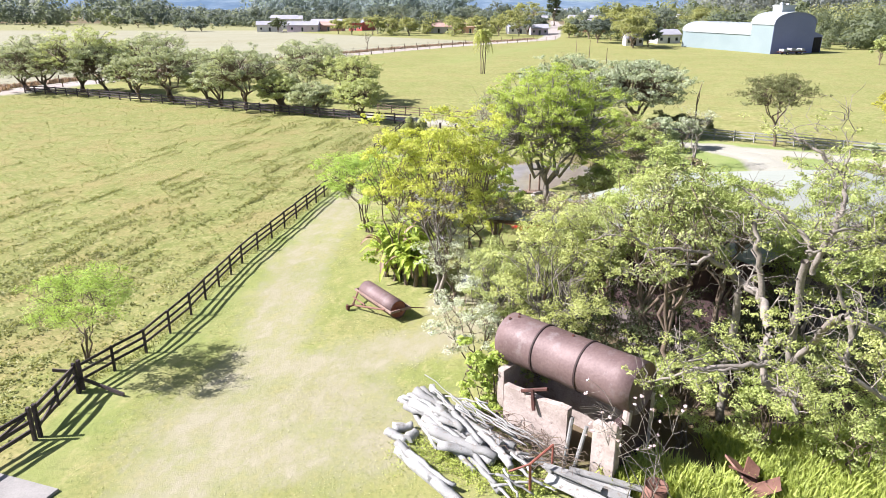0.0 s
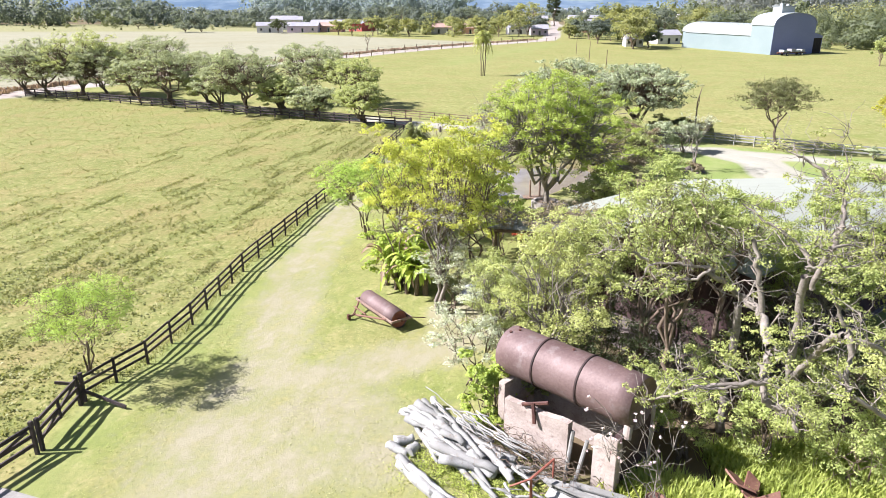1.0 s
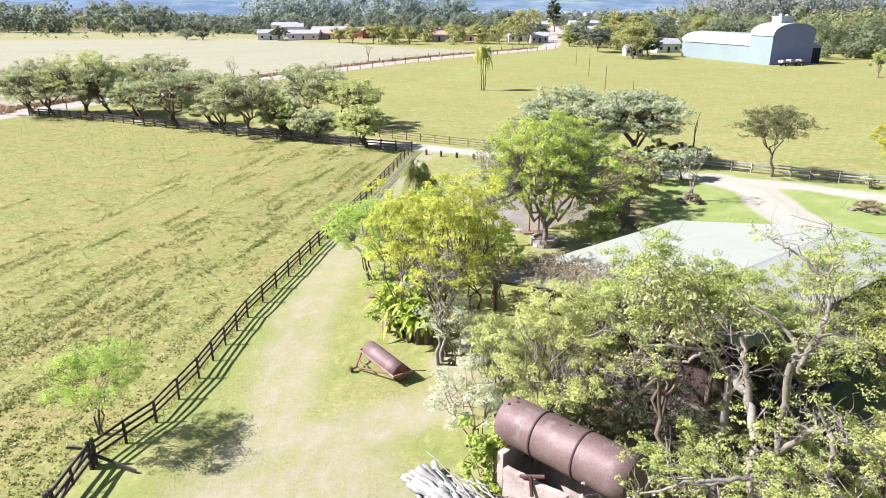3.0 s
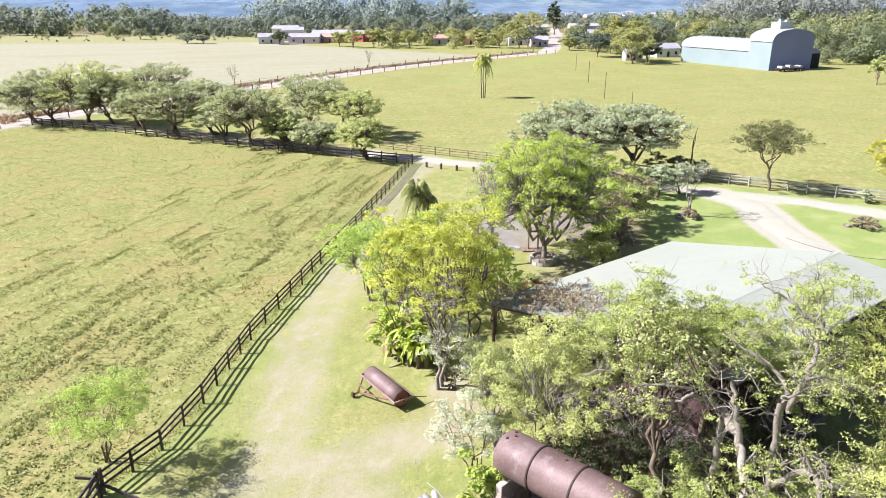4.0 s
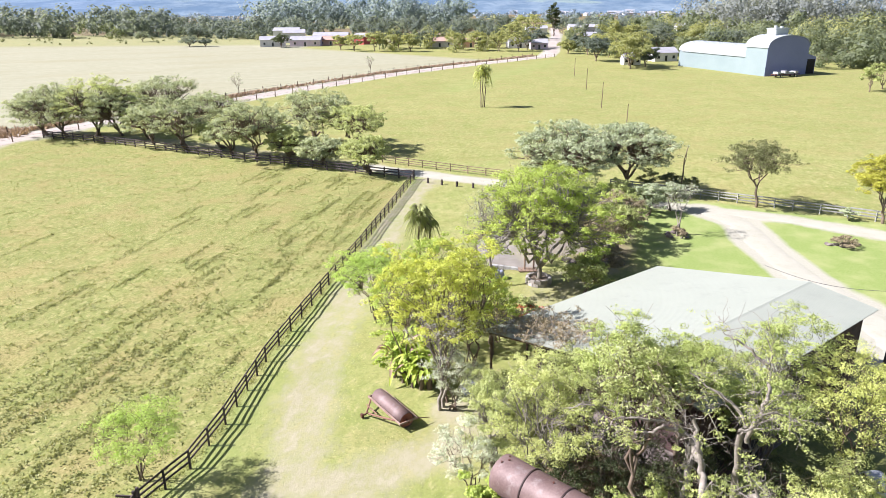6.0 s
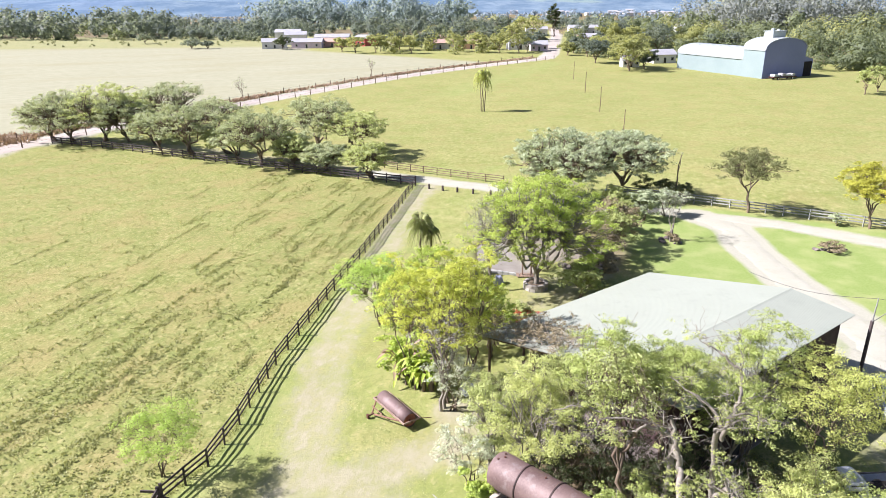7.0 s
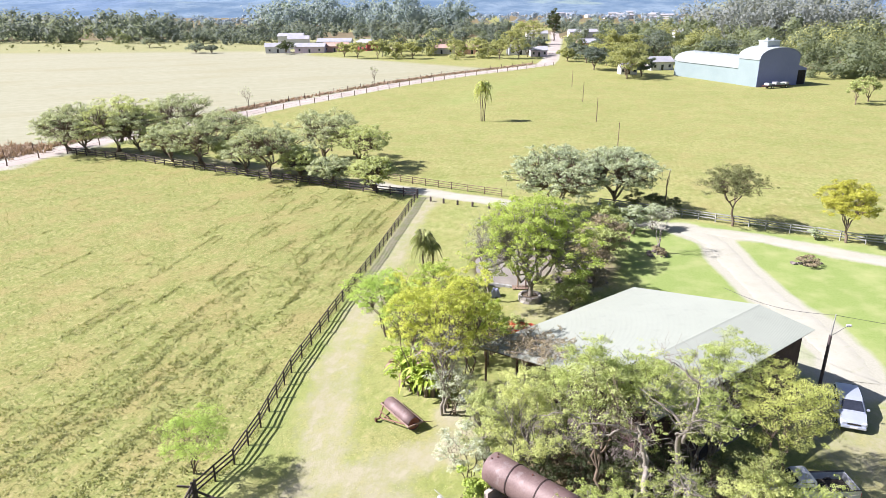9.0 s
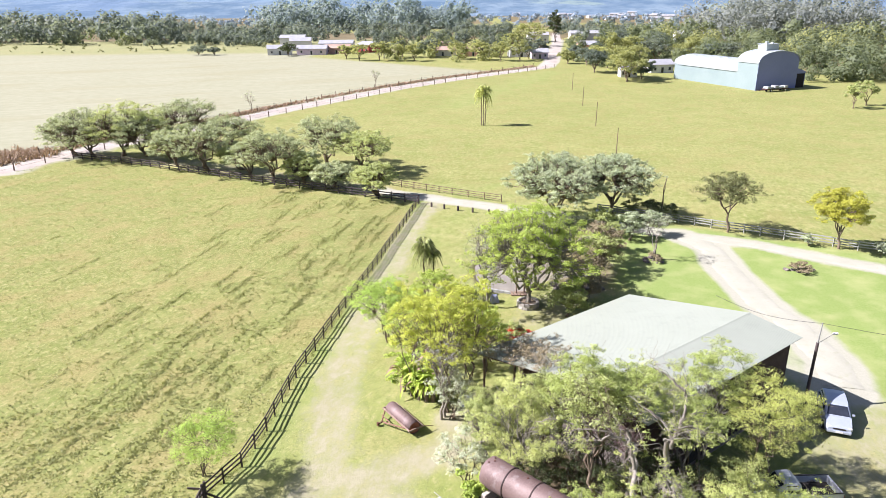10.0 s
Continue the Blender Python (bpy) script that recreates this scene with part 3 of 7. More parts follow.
    rows = np.where((px < fx - 0.5) & (py < cross_y - 1), 1.0, 0.0)
    rows = np.maximum(rows, np.where((py > cross_y + 12) & (py < road_y), 0.35, 0))
    bank = np.clip(1 - soft(np.abs(pond_edge + 0.1), 0.15, 0.7), 0, 1) * 0.7 + (pond_edge < 0)
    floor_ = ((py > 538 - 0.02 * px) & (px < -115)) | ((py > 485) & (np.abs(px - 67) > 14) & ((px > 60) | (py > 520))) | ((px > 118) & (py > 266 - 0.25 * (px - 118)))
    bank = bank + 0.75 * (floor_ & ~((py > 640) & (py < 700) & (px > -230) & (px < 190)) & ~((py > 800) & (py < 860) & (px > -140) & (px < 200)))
    # oval of brown under the thicket: its ground shadow put into the mask
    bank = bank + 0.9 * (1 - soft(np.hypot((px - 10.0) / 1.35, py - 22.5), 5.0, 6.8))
    me = mesh_np("ground", np.stack([px, py, pz], 1), q, GROUND, True)
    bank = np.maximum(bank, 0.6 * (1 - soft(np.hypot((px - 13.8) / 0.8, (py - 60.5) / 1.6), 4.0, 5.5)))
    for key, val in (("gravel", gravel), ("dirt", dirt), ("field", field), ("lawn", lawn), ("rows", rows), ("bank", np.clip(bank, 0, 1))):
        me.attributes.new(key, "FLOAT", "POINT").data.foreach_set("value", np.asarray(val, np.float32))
    ob = new("ground", me)
    tagged(ob, "pasture ground of yellow-green grass with worn earth tracks", "ground", kind="structure")


build_ground()


def ribbon(name, label, line, width, material, z=0.03, step=1.2, rag=0.25, seed=3, category="road"):
    rng = np.random.default_rng(seed)
    pts = [Vector(p) for p in line]
    dense = []
    for a, b in zip(pts[:-1], pts[1:]):
        k = max(1, int((b - a).length / step))
        dense += [a + (b - a) * i / k for i in range(k)]
    dense.append(pts[-1])
    c = np.array([p[:2] for p in dense])
    ker = np.ones(5) / 5
    sm = np.stack([np.convolve(np.pad(c[:, n], 2, mode="edge"), ker, "valid") for n in (0, 1)], 1)
    d = np.gradient(sm, axis=0)
    d /= np.linalg.norm(d, axis=1)[:, None]
    side = np.stack([-d[:, 1], d[:, 0]], 1)
    w1, w2 = width / 2 + rng.normal(0, rag, len(c)), width / 2 + rng.normal(0, rag, len(c))
    rowv = []
    for f, zz in ((-1.0, -0.04), (-0.8, z), (-0.4, z + 0.008), (0.0, z + 0.014), (0.4, z + 0.008), (0.8, z), (1.0, -0.04)):
        w = np.where(f < 0, w1, w2)[:, None]
        rowv.append(np.concatenate([sm + side * w * f, np.full((len(c), 1), zz)], 1))
    v = np.stack(rowv, 1)
    n, m = v.shape[:2]
    i, j = np.meshgrid(np.arange(n - 1), np.arange(m - 1), indexing="ij")
    q = np.stack([i * m + j, (i + 1) * m + j, (i + 1) * m + j + 1, i * m + j + 1], -1).reshape(-1, 4)
    ob = new(name, mesh_np(name, v.reshape(-1, 3), q[:, ::-1], material, True))
    return tagged(ob, label, category, kind="structure")


ribbon("road", "pale earth road running past the pasture to the village", ROAD, 6.4, EARTH_ROAD, 0.04, 2.0, 0.3)
ribbon("lane", "pale gravel lane between paddock and pasture", LANE, 2.4, GRAVEL, 0.012, 0.6, 0.12, 4)
ribbon("driveway", "pale gravel driveway curving to the house", DRIVE, 3.0, GRAVEL, 0.015, 0.5, 0.15, 5, "driveway")


def build_hills():
    m, t, b = nodes_of("hillside_hazed")
    p = where(t)
    n1, n2, n3 = noise_node(t, 0.004, 6, p, 0.65), noise_node(t, 0.014, 5, p, 0.6), noise_node(t, 0.0016, 3, p)
    n4 = noise_node(t, 0.05, 4, p, 0.7)
    # the blue of the air is mixed into the hill colours themselves
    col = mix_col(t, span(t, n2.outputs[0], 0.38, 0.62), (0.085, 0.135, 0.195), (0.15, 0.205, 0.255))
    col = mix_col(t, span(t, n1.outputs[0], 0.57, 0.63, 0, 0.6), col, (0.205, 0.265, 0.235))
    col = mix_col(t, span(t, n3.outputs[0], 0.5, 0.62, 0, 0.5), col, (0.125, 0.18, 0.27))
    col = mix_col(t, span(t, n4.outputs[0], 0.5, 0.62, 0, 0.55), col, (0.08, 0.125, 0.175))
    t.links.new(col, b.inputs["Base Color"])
    b.inputs["Roughness"].default_value = 1.0
    b.inputs["Specular IOR Level"].default_value = 0.0
    bumped(t, b, n2.outputs[0], 0.35, 12.0)
    xs, ys = np.linspace(-3000, 3200, 180), np.linspace(1150, 4200, 70)
    gx, gy = np.meshgrid(xs, ys)
    px, py = gx.ravel(), gy.ravel()
    s = (py - 1150) / 3050
    ridge = 0.55 + 0.2 * np.sin(px / 420 + 1) + 0.14 * np.sin(px / 170 + 2 + py / 300) + 0.08 * np.sin(px / 71 + py / 130)
    pz = -6 + 30 * soft(s, 0.0, 0.12) + 300 * soft(s, 0.02, 0.9) * ridge + 12 * np.sin(px / 90 + py / 70) * soft(s, 0.02, 0.3)
    i, j = np.meshgrid(np.arange(69), np.arange(179), indexing="ij")
    q = np.stack([i * 180 + j, i * 180 + j + 1, (i + 1) * 180 + j + 1, (i + 1) * 180 + j], -1).reshape(-1, 4)
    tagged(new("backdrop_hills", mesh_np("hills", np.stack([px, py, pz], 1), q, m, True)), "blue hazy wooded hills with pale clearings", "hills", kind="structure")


build_hills()

# pond water
def build_pond():
    m, t, b = nodes_of("pond_water")
    p = where(t)
    n1, n2 = noise_node(t, 0.6, 3, p), noise_node(t, 9, 3, p)
    t.links.new(mix_col(t, span(t, n1.outputs[0], 0.35, 0.65), (0.2, 0.178, 0.142), (0.255, 0.23, 0.188)), b.inputs["Base Color"])
    b.inputs["Roughness"].default_value = 0.05
    b.inputs["Specular IOR Level"].default_value = 0.8
    bumped(t, b, n2.outputs[0], 0.06, 0.02)
    bm = bmesh.new()
    cx, cy = sum(p[0] for p in POND) / len(POND), sum(p[1] for p in POND) / len(POND)
    ring = [(cx + (x - cx) * 1.06, cy + (y - cy) * 1.04, -0.32) for x, y in POND]
    prism(bm, ring, (0, 0, 0.04))
    ob = part("water_pond", bm, m, None)
    tagged(ob, "still brown pond water reflecting the sky", "pond", kind="structure")


build_pond()

# ---- house ----
HA = 37.6
def house():
    """In the house's own axes: x along the ridge to the north-east, y across towards the camera's side; the ridge ends at x = 0."""
    h = thing("house", 21.95, 36.1, 0, "long low farmhouse with a pale sheet roof and brown brick walls", "house", turn=HA)
    L, wn_, ws, s, s2, rz = 16.9, 10.68, 3.95, 0.211, 0.1, 5.8
    # roof slabs of corrugated sheets, each sheet 1.1 m wide
    def slab(y_to, sign):
        k = 16
        for n in range(k):
            x0, x1 = -L + L / k * n, -L + L / k * (n + 1) + 0.004
            cor = 6
            xs = np.linspace(x0, x1, cor * 4 + 1)
            wav = 0.007 * np.cos((xs - x0) / (x1 - x0) * cor * 2 * np.pi) 
            rows_ = []
            for f in (0.0, 0.34, 0.67, 1.0):
                rows_.append(np.stack([xs, np.full_like(xs, sign * y_to * f), rz - (s if sign > 0 else s2) * y_to * f + wav], 1))
            top = np.stack(rows_, 0)
            bot = top - [0, 0, 0.03]
            m = top.shape[1]
            def grid(a, base, flip):
                i, j = np.meshgrid(np.arange(3), np.arange(m - 1), indexing="ij")
                q = np.stack([i * m + j, i * m + j + 1, (i + 1) * m + j + 1, (i + 1) * m + j], -1).reshape(-1, 4) + base
                return q[:, ::-1] if flip else q
            up = sign > 0
            v = np.concatenate([top.reshape(-1, 3), bot.reshape(-1, 3)])
            q = np.concatenate([grid(top, 0, up), grid(bot, 4 * m, not up)])
            part("roof_sheet", mesh_np("roof_sheet", v, q, ROOF, True), None, h)
    slab(wn_, 1)
    slab(ws, -1)
    bm = bmesh.new()
    prism(bm, [(0.03, -0.14, rz - 0.012), (0.03, 0, rz + 0.018), (0.03, 0.14, rz - 0.022), (0.03, 0, rz + 0.004)], (-L - 0.06, 0, 0))
    part("ridge_cap", bm, ROOF, h)
    # walls
    def wall(name, p, q, z0a, z0b, th=0.2):
        bm = bmesh.new()
        d = (Vector((q[0], q[1])) - Vector((p[0], p[1]))).normalized()
        nx, ny = -d.y * th, d.x * th
        prism(bm, [(p[0], p[1], -0.1), (q[0], q[1], -0.1), (q[0], q[1], z0b), (p[0], p[1], z0a)], (nx, ny, 0))
        return part(name, bm, BRICK_WALL, h)
    zt = lambda y: rz - s * y - 0.12
    zs = lambda y: rz - s2 * y - 0.12
    wall("wall_south", (-L + 0.6, -ws + 0.5), (-0.5, -ws + 0.5), zs(ws - .5), zs(ws - .5))
    wall("wall_north", (-0.5, wn_ - 1.2), (-L + 3.4, wn_ - 1.2), zt(wn_ - 1.2), zt(wn_ - 1.2))
    for xx, nm in ((-0.5, "wall_east"), (-L + 3.2, "wall_west")):
        bm = bmesh.new()
        prism(bm, [(xx, -ws + 0.5, -0.1), (xx, wn_ - 1.2, -0.1), (xx, wn_ - 1.2, zt(wn_ - 1.2)), (xx, 0, zt(0)), (xx, -ws + 0.5, zs(ws - 0.5))], (0.2 if xx < -1 else -0.2, 0, 0))
        part(nm, bm, BRICK_WALL, h)
    # openings of the south wall as set-in windows and a door
    for x0, x1, z0, z1 in ((-15, -13.6, 0.95, 2.2), (-11.6, -10.6, 0.02, 2.1), (-8.6, -7.0, 0.95, 2.2), (-4.2, -2.6, 0.95, 2.2)):
        y = -ws + 0.48
        w = part("window" if z0 > 0.5 else "door", boxes((x0, x1, y - 0.05, y - 0.01, z0, z1)), DARK, h)
        part("frame", boxes((x0 - .07, x0, y - .08, y, z0 - .06, z1 + .06), (x1, x1 + .07, y - .08, y, z0 - .06, z1 + .06), (x0, x1, y - .08, y, z1, z1 + .06), (x0, x1, y - .08, y, z0 - .06, z0)), TIMBER_BROWN, w)
    # open porch under the north-west corner
    for px_, py_ in ((-L + 0.4, wn_ - 0.4), (-L + 0.4, wn_ - 4.2), (-L + 0.4, wn_ - 8.0), (-L + 3.4, wn_ - 0.4)):
        part("post", rod(bmesh.new(), (px_, py_, -0.1), (px_, py_, rz - s * py_ - 0.08), 0.09, 0.08), TIMBER_BROWN, h)
    part("beam", boxes((-L + 0.3, -L + 3.6, wn_ - 0.5, wn_ - 0.35, 3.3, 3.46)), TIMBER_BROWN, h)
    bm = bmesh.new()
    prism(bm, [(-L + 0.33, 0, rz - .3), (-L + 0.33, wn_ - 0.3, 3.33), (-L + 0.33, wn_ - 0.3, 3.5), (-L + 0.33, 0, rz - 0.08)], (0.14, 0, 0))
    part("beam", bm, TIMBER_BROWN, h)
    part("slab", boxes((-L + 0.4, -0.3, -ws + 0.3, wn_ - 0.4, -0.2, 0.06)), STONE, h)
    return h


house()

# ---- fences ----
def dense_line(line, step):
    out = []
    for a, b in zip(line[:-1], line[1:]):
        a, b = Vector(a), Vector(b)
        k = max(1, round((b - a).length / step))
        out += [a + (b - a) * i / k for i in range(k)]
    return out + [Vector(line[-1])]


def unit_mesh(name, bm, material):
    me = bpy.data.meshes.new(name)
    bm.to_mesh(me)
    bm.free()
    me.materials.append(material)
    return me


def fence(name, label, line, step=2.0, tall=1.15, rails=(0.42, 0.74, 1.06), material=TIMBER_DARK, thick=0.042, post_w=0.055, seed=2, wires=()):
    rng = random.Random(seed)
    pts = dense_line(line, step)
    f = thing(name, pts[0].x, pts[0].y, 0, label, "fence")
    o = f.matrix_basis.translation.copy()
    post_me = unit_mesh("post", boxes((-post_w, post_w, -post_w, post_w, -0.25, tall), bevel=0.012), material)
    rail_me = unit_mesh("rail", boxes((0, 1, -0.025, 0.025, -thick, thick), bevel=0.008), material)
    for p in pts:
        ob = part("post", post_me, None, f)
        ob.matrix_basis = pose(p.x - o.x, p.y - o.y, rng.uniform(-0.05, 0.05), rng.uniform(-2, 2), rng.uniform(-2, 2), rng.uniform(0, 30))
    for a, b in zip(pts[:-1], pts[1:]):
        for z in rails:
            d = b - a
            za, zb = z + rng.uniform(-0.035, 0.035), z + rng.uniform(-0.035, 0.035)
            ob = part("rail", rail_me, None, f)
            n = Vector((-d.y, d.x)).normalized() * (post_w + 0.02)
            m = pose(a.x - o.x + n.x, a.y - o.y + n.y, za, 0, -math.degrees(math.atan2(zb - za, d.length)), math.degrees(math.atan2(d.y, d.x)))
            ob.matrix_basis = m @ Matrix.Diagonal((d.length * 1.02, 1, 1, 1))
        for z in wires:
            ob = part("wire", rod(bmesh.new(), (a.x - o.x, a.y - o.y, z), (b.x - o.x, b.y - o.y, z), 0.012, sides=4), WIRE, f)
    return f


fence("paddock_fence", "dark-stained three-rail timber fence along the paddock", FENCE_LINE, 2.0, thick=0.055, post_w=0.05)
fence("paddock_fence", "dark three-rail timber fence under the row of trees", CROSS_LINE, 2.3, 1.3, seed=5, rails=(0.4, 0.78, 1.16), thick=0.075, post_w=0.085)
fence("pasture_fence", "weathered timber rail fence beside the lane", FAR_LINE, 2.4, 1.1, (0.4, 0.72, 1.04), seed=6, material=TIMBER_BROWN)
fence("pasture_fence", "weathered timber rail fence beside the lane and trees", RIGHT_LINE, 2.3, 1.15, (0.45, 0.78, 1.08), seed=7, material=TIMBER_GREY, thick=0.07)
fence("wire_fence", "thin post and wire fence along the earth road", [(-78, 100.5), (-71.5, 118.3), (-62, 135.5), (-48.5, 157.0), (-39.5, 175.3), (-12.8, 221.3), (6, 246.5), (44, 288)], 6.0, 1.5, (), post_w=0.09, seed=8, wires=(0.6, 1.2), material=TIMBER_BROWN)
fence("wire_fence", "thin post and wire fence beside the stubble field", [(-100, 88), (-82.5, 107.5), (-78.5, 119.0), (-70, 137.5), (-57, 160.5), (-48, 179), (-21.4, 225.4), (-2.5, 251), (36, 295)], 7.0, 1.5, (), post_w=0.09, seed=9, wires=(0.6, 1.2), material=TIMBER_BROWN)


def gate():
    """Ranch gate between two heavy posts, and the braced fence beside it."""
    g = thing("farm_gate", -14.2, 19.9, 0, "dark timber farm gate with diagonal braces between heavy posts", "gate")
    for (x, y) in ((0.0, 0.0), (0.08, 0.2), (0.0, 3.0), (0.05, 3.25), (-1.3, -3.4)):
        part("gate_post", boxes((x - 0.07, x + 0.07, y - 0.065, y + 0.065, -0.2, 1.3), bevel=0.02), TIMBER_DARK, g)
    def board(a, b, w=0.07, t=0.03):
        a, b = Vector(a), Vector(b)
        ob = part("board", boxes((0, 1, -t, t, -w, w)), TIMBER_DARK, g)
        q = (b - a).to_track_quat("X", "Z").to_matrix().to_4x4()
        ob.matrix_basis = Matrix.Translation(a) @ q @ Matrix.Diagonal(((b - a).length, 1, 1, 1))
    for z in (0.38, 0.72, 1.08):
        board((0.0, 0.15, z), (0.0, 3.0, z + 0.05))
        board((-0.05, -0.05, z), (-1.3, -3.4, z))
    board((0.03, 0.2, 0.3), (0.03, 2.9, 1.1), 0.05)
    board((0.03, 1.6, 0.35), (0.03, 1.6, 1.1), 0.05)
    board((-0.05, -0.2, 1.0), (-1.25, -3.3, 0.35), 0.05)
    board((0.05, 3.2, 0.55), (1.9, 2.7, 0.12), 0.07)
    board((-0.9, 3.1, 0.95), (0.05, 3.2, 0.8), 0.06)
    return g


gate()
fence("paddock_fence", "dark three-rail timber fence leading from the gate", [(-15.5, 16.5), (-17.3, 10.5), (-19, 4)], 2.0, seed=11)
for n, (x, y) in enumerate(((-2.5, 83.1), (-0.7, 82.2), (1.2, 81.2), (3.2, 80.4), (5.4, 79.6))):
    b = thing("bollard", x, y, 0, "short dark wooden bollard beside the lane", "bollard", "bollards by the lane")
    bm = rod(bmesh.new(), (0, 0, -0.1), (0, 0, 0.62), 0.15, 0.14, 9)
    rod(bm, (0, 0, 0.62), (0, 0, 0.68), 0.14, 0.08, 9)
    part("stump", bm, TIMBER_DARK, b)

def blue_gate():
    g = thing("garden_gate", 20.0, 76.8, 0, "small blue-white painted rail gate in the trees' shade", "gate", turn=-24)
    for x in (-0.72, 0.72):
        part("gate_post", boxes((x - 0.06, x + 0.06, -0.06, 0.06, -0.2, 1.35), bevel=0.015), PAINT_BLUE, g)
    for z in (0.3, 0.58, 0.86, 1.14):
        part("board", boxes((-0.66, 0.66, -0.02, 0.02, z - 0.07, z + 0.07), bevel=0.01), PAINT_BLUE, g)
    part("stile", boxes((-0.05, 0.05, -0.045, -0.021, 0.2, 1.24), bevel=0.008), PAINT_BLUE, g)


blue_gate()

# ---- barn ----
def barn():
    b = thing("barn", 95.2, 208.6, 0, "large pale blue sheet-metal barn with barrel roofs", "barn", turn=21.3)
    W = 16.2
    def hall(name, y0, y1, eave, rise, inset=0.0):
        arc = [(inset + (W - 2 * inset) * (0.5 - 0.5 * math.cos(math.pi * k / 14)), eave + rise * math.sin(math.pi * k / 14) ** 0.85) for k in range(15)]
        bm = bmesh.new()
        prism(bm, [(inset, y0, -0.1)] + [(x, y0, z) for x, z in arc] + [(W - inset, y0, -0.1)], (0, y1 - y0, 0))
        part("wall", bm, STEEL_PALE, b, "pale sea-green sheet wall")
        # thin added panel that carries the gable's shade as a bluer tone
        if name == "tall":
            bm = bmesh.new()
            prism(bm, [(inset, y0 - 0.08, -0.1)] + [(x, y0 - 0.08, z) for x, z in arc] + [(W - inset, y0 - 0.08, -0.1)], (0, 0.07, 0))
            part("gable", bm, STEEL_SHADED, b, "sheet gable with blue shade put into its colour")
        k = 28 if y1 > 12 else 10
        for n in range(k):
            bm = bmesh.new()
            ya, yb = y0 - 0.3 + (y1 - y0 + 0.6) / k * n, y0 - 0.3 + (y1 - y0 + 0.6) / k * (n + 0.97)
            outer = [(x + (x - W / 2) * 0.02, z + 0.14 + 0.04 * (n % 2)) for x, z in arc]
            prism(bm, [(x, ya, z) for x, z in outer] + [(x, ya, z - 0.12) for x, z in outer[::-1]], (0, yb - ya, 0))
            part("roof_sheet", bm, STEEL_ROOF, b)
    hall("tall", 0, 8.5, 8.3, 3.3)
    hall("low", 8.5, 39.5, 5.2, 3.0, 0.4)
    c = part("cupola", boxes((5.2, 10.2, 3.0, 6.6, 11.0, 13.4), bevel=0.08), STEEL_ROOF, b, "white ventilator box on the roof")
    part("cap", boxes((5.0, 10.4, 2.8, 6.8, 13.4, 13.6), (6.2, 7.0, 4.2, 5.0, 13.6, 14.3), (8.6, 9.2, 4.2, 5.0, 13.6, 14.1)), STEEL_ROOF, c)
    bm = bmesh.new()
    prism(bm, [(W, 0.6, -0.1), (W + 4.2, 0.6, -0.1), (W + 4.2, 0.6, 5.0), (W, 0.6, 6.2)], (0, 7, 0))
    # lean-to wears the same shade-blue as the gable
    part("lean_to", bm, STEEL_SHADED, b)
    # flat dark panel on the solid block draws the unlit bay
    part("opening", boxes((W + 0.25, W + 3.9, 0.5, 0.58, 0.0, 4.4)), DARK, b, "dark panel painting the shade inside the lean-to's bay")
    part("gutter", boxes((-0.25, -0.02, 0, 8.4, 8.15, 8.3), (0.1, 0.36, 8.6, 38, 5.05, 5.2)), STEEL_ROOF, b)
    part("door", boxes((5.2, 10.2, -0.09, 0.0, 0, 5.0)), STEEL_SHADED, b)


barn()

LEAF["wood_near"] = leaf_mat("leaves_woodland_near", (0.06, 0.082, 0.055), (0.125, 0.155, 0.082), (0.23, 0.26, 0.12), patch=0.09, through=0.5, vary=0.3)
# farthest leaves: air haze painted straight into a pale blue leaf colour
LEAF["haze"] = leaf_mat("leaves_distant_hazed", (0.13, 0.18, 0.26), (0.18, 0.24, 0.32), (0.24, 0.30, 0.34), patch=0.02, through=0.3, vary=0.25)
LEAF["tree_olive"] = leaf_mat("leaves_dull_olive", (0.07, 0.08, 0.03), (0.14, 0.155, 0.06), (0.24, 0.25, 0.11))
# ---- trees of the yard ----
tree("broad_tree", "broad green tree with leaning trunk in a stone ring", 7.5, 50.0, 11.1, 6.7, 0.4, "bright", BARK_PALE, 360, 180, 0.14, 11, trunk=0.24, cx=7.6, limbs=9, cs=0.8, hollow=0.45)
tree("yellow_tree", "slender yellow-green tree behind banana plants", -0.3, 32.2, 10.6, 3.2, 1.4, "yellow", BARK, 78, 170, 0.125, 12, stems=3, trunk=0.09, cx=-0.3, cy=32.6, limbs=8, cs=0.62, hollow=0.22)
tree("yellow_tree", "slender yellow-green tree with open crown", -2.8, 34.2, 10.0, 2.6, 2.2, "yellow", BARK, 44, 170, 0.135, 13, trunk=0.07, cx=-2.6, cy=33.8, cs=0.6, hollow=0.22)
tree("yellow_tree", "yellow-green tree with open twiggy crown", 1.5, 34.8, 10.4, 2.7, 1.4, "yellow", BARK, 56, 170, 0.135, 14, stems=2, trunk=0.08, cs=0.6, hollow=0.22)
tree("yellow_tree", "thin yellow-green tree in the clump by the porch", 2.8, 37.8, 6.6, 2.4, 1.4, "bright", BARK, 40, 170, 0.135, 23, stems=2, trunk=0.07, cs=0.55, hollow=0.22)
tree("yellow_tree", "thin yellow-green tree beside the track", -2.8, 38.8, 7.4, 2.9, 1.2, "bright", BARK, 52, 170, 0.135, 24, stems=2, trunk=0.07, cs=0.6, hollow=0.22)
tree("yellow_tree", "young yellow-green tree beside the feathery tree", -1.2, 43.5, 7.0, 2.6, 1.8, "bright", BARK, 44, 170, 0.135, 25, stems=2, trunk=0.07, cs=0.6, hollow=0.22)
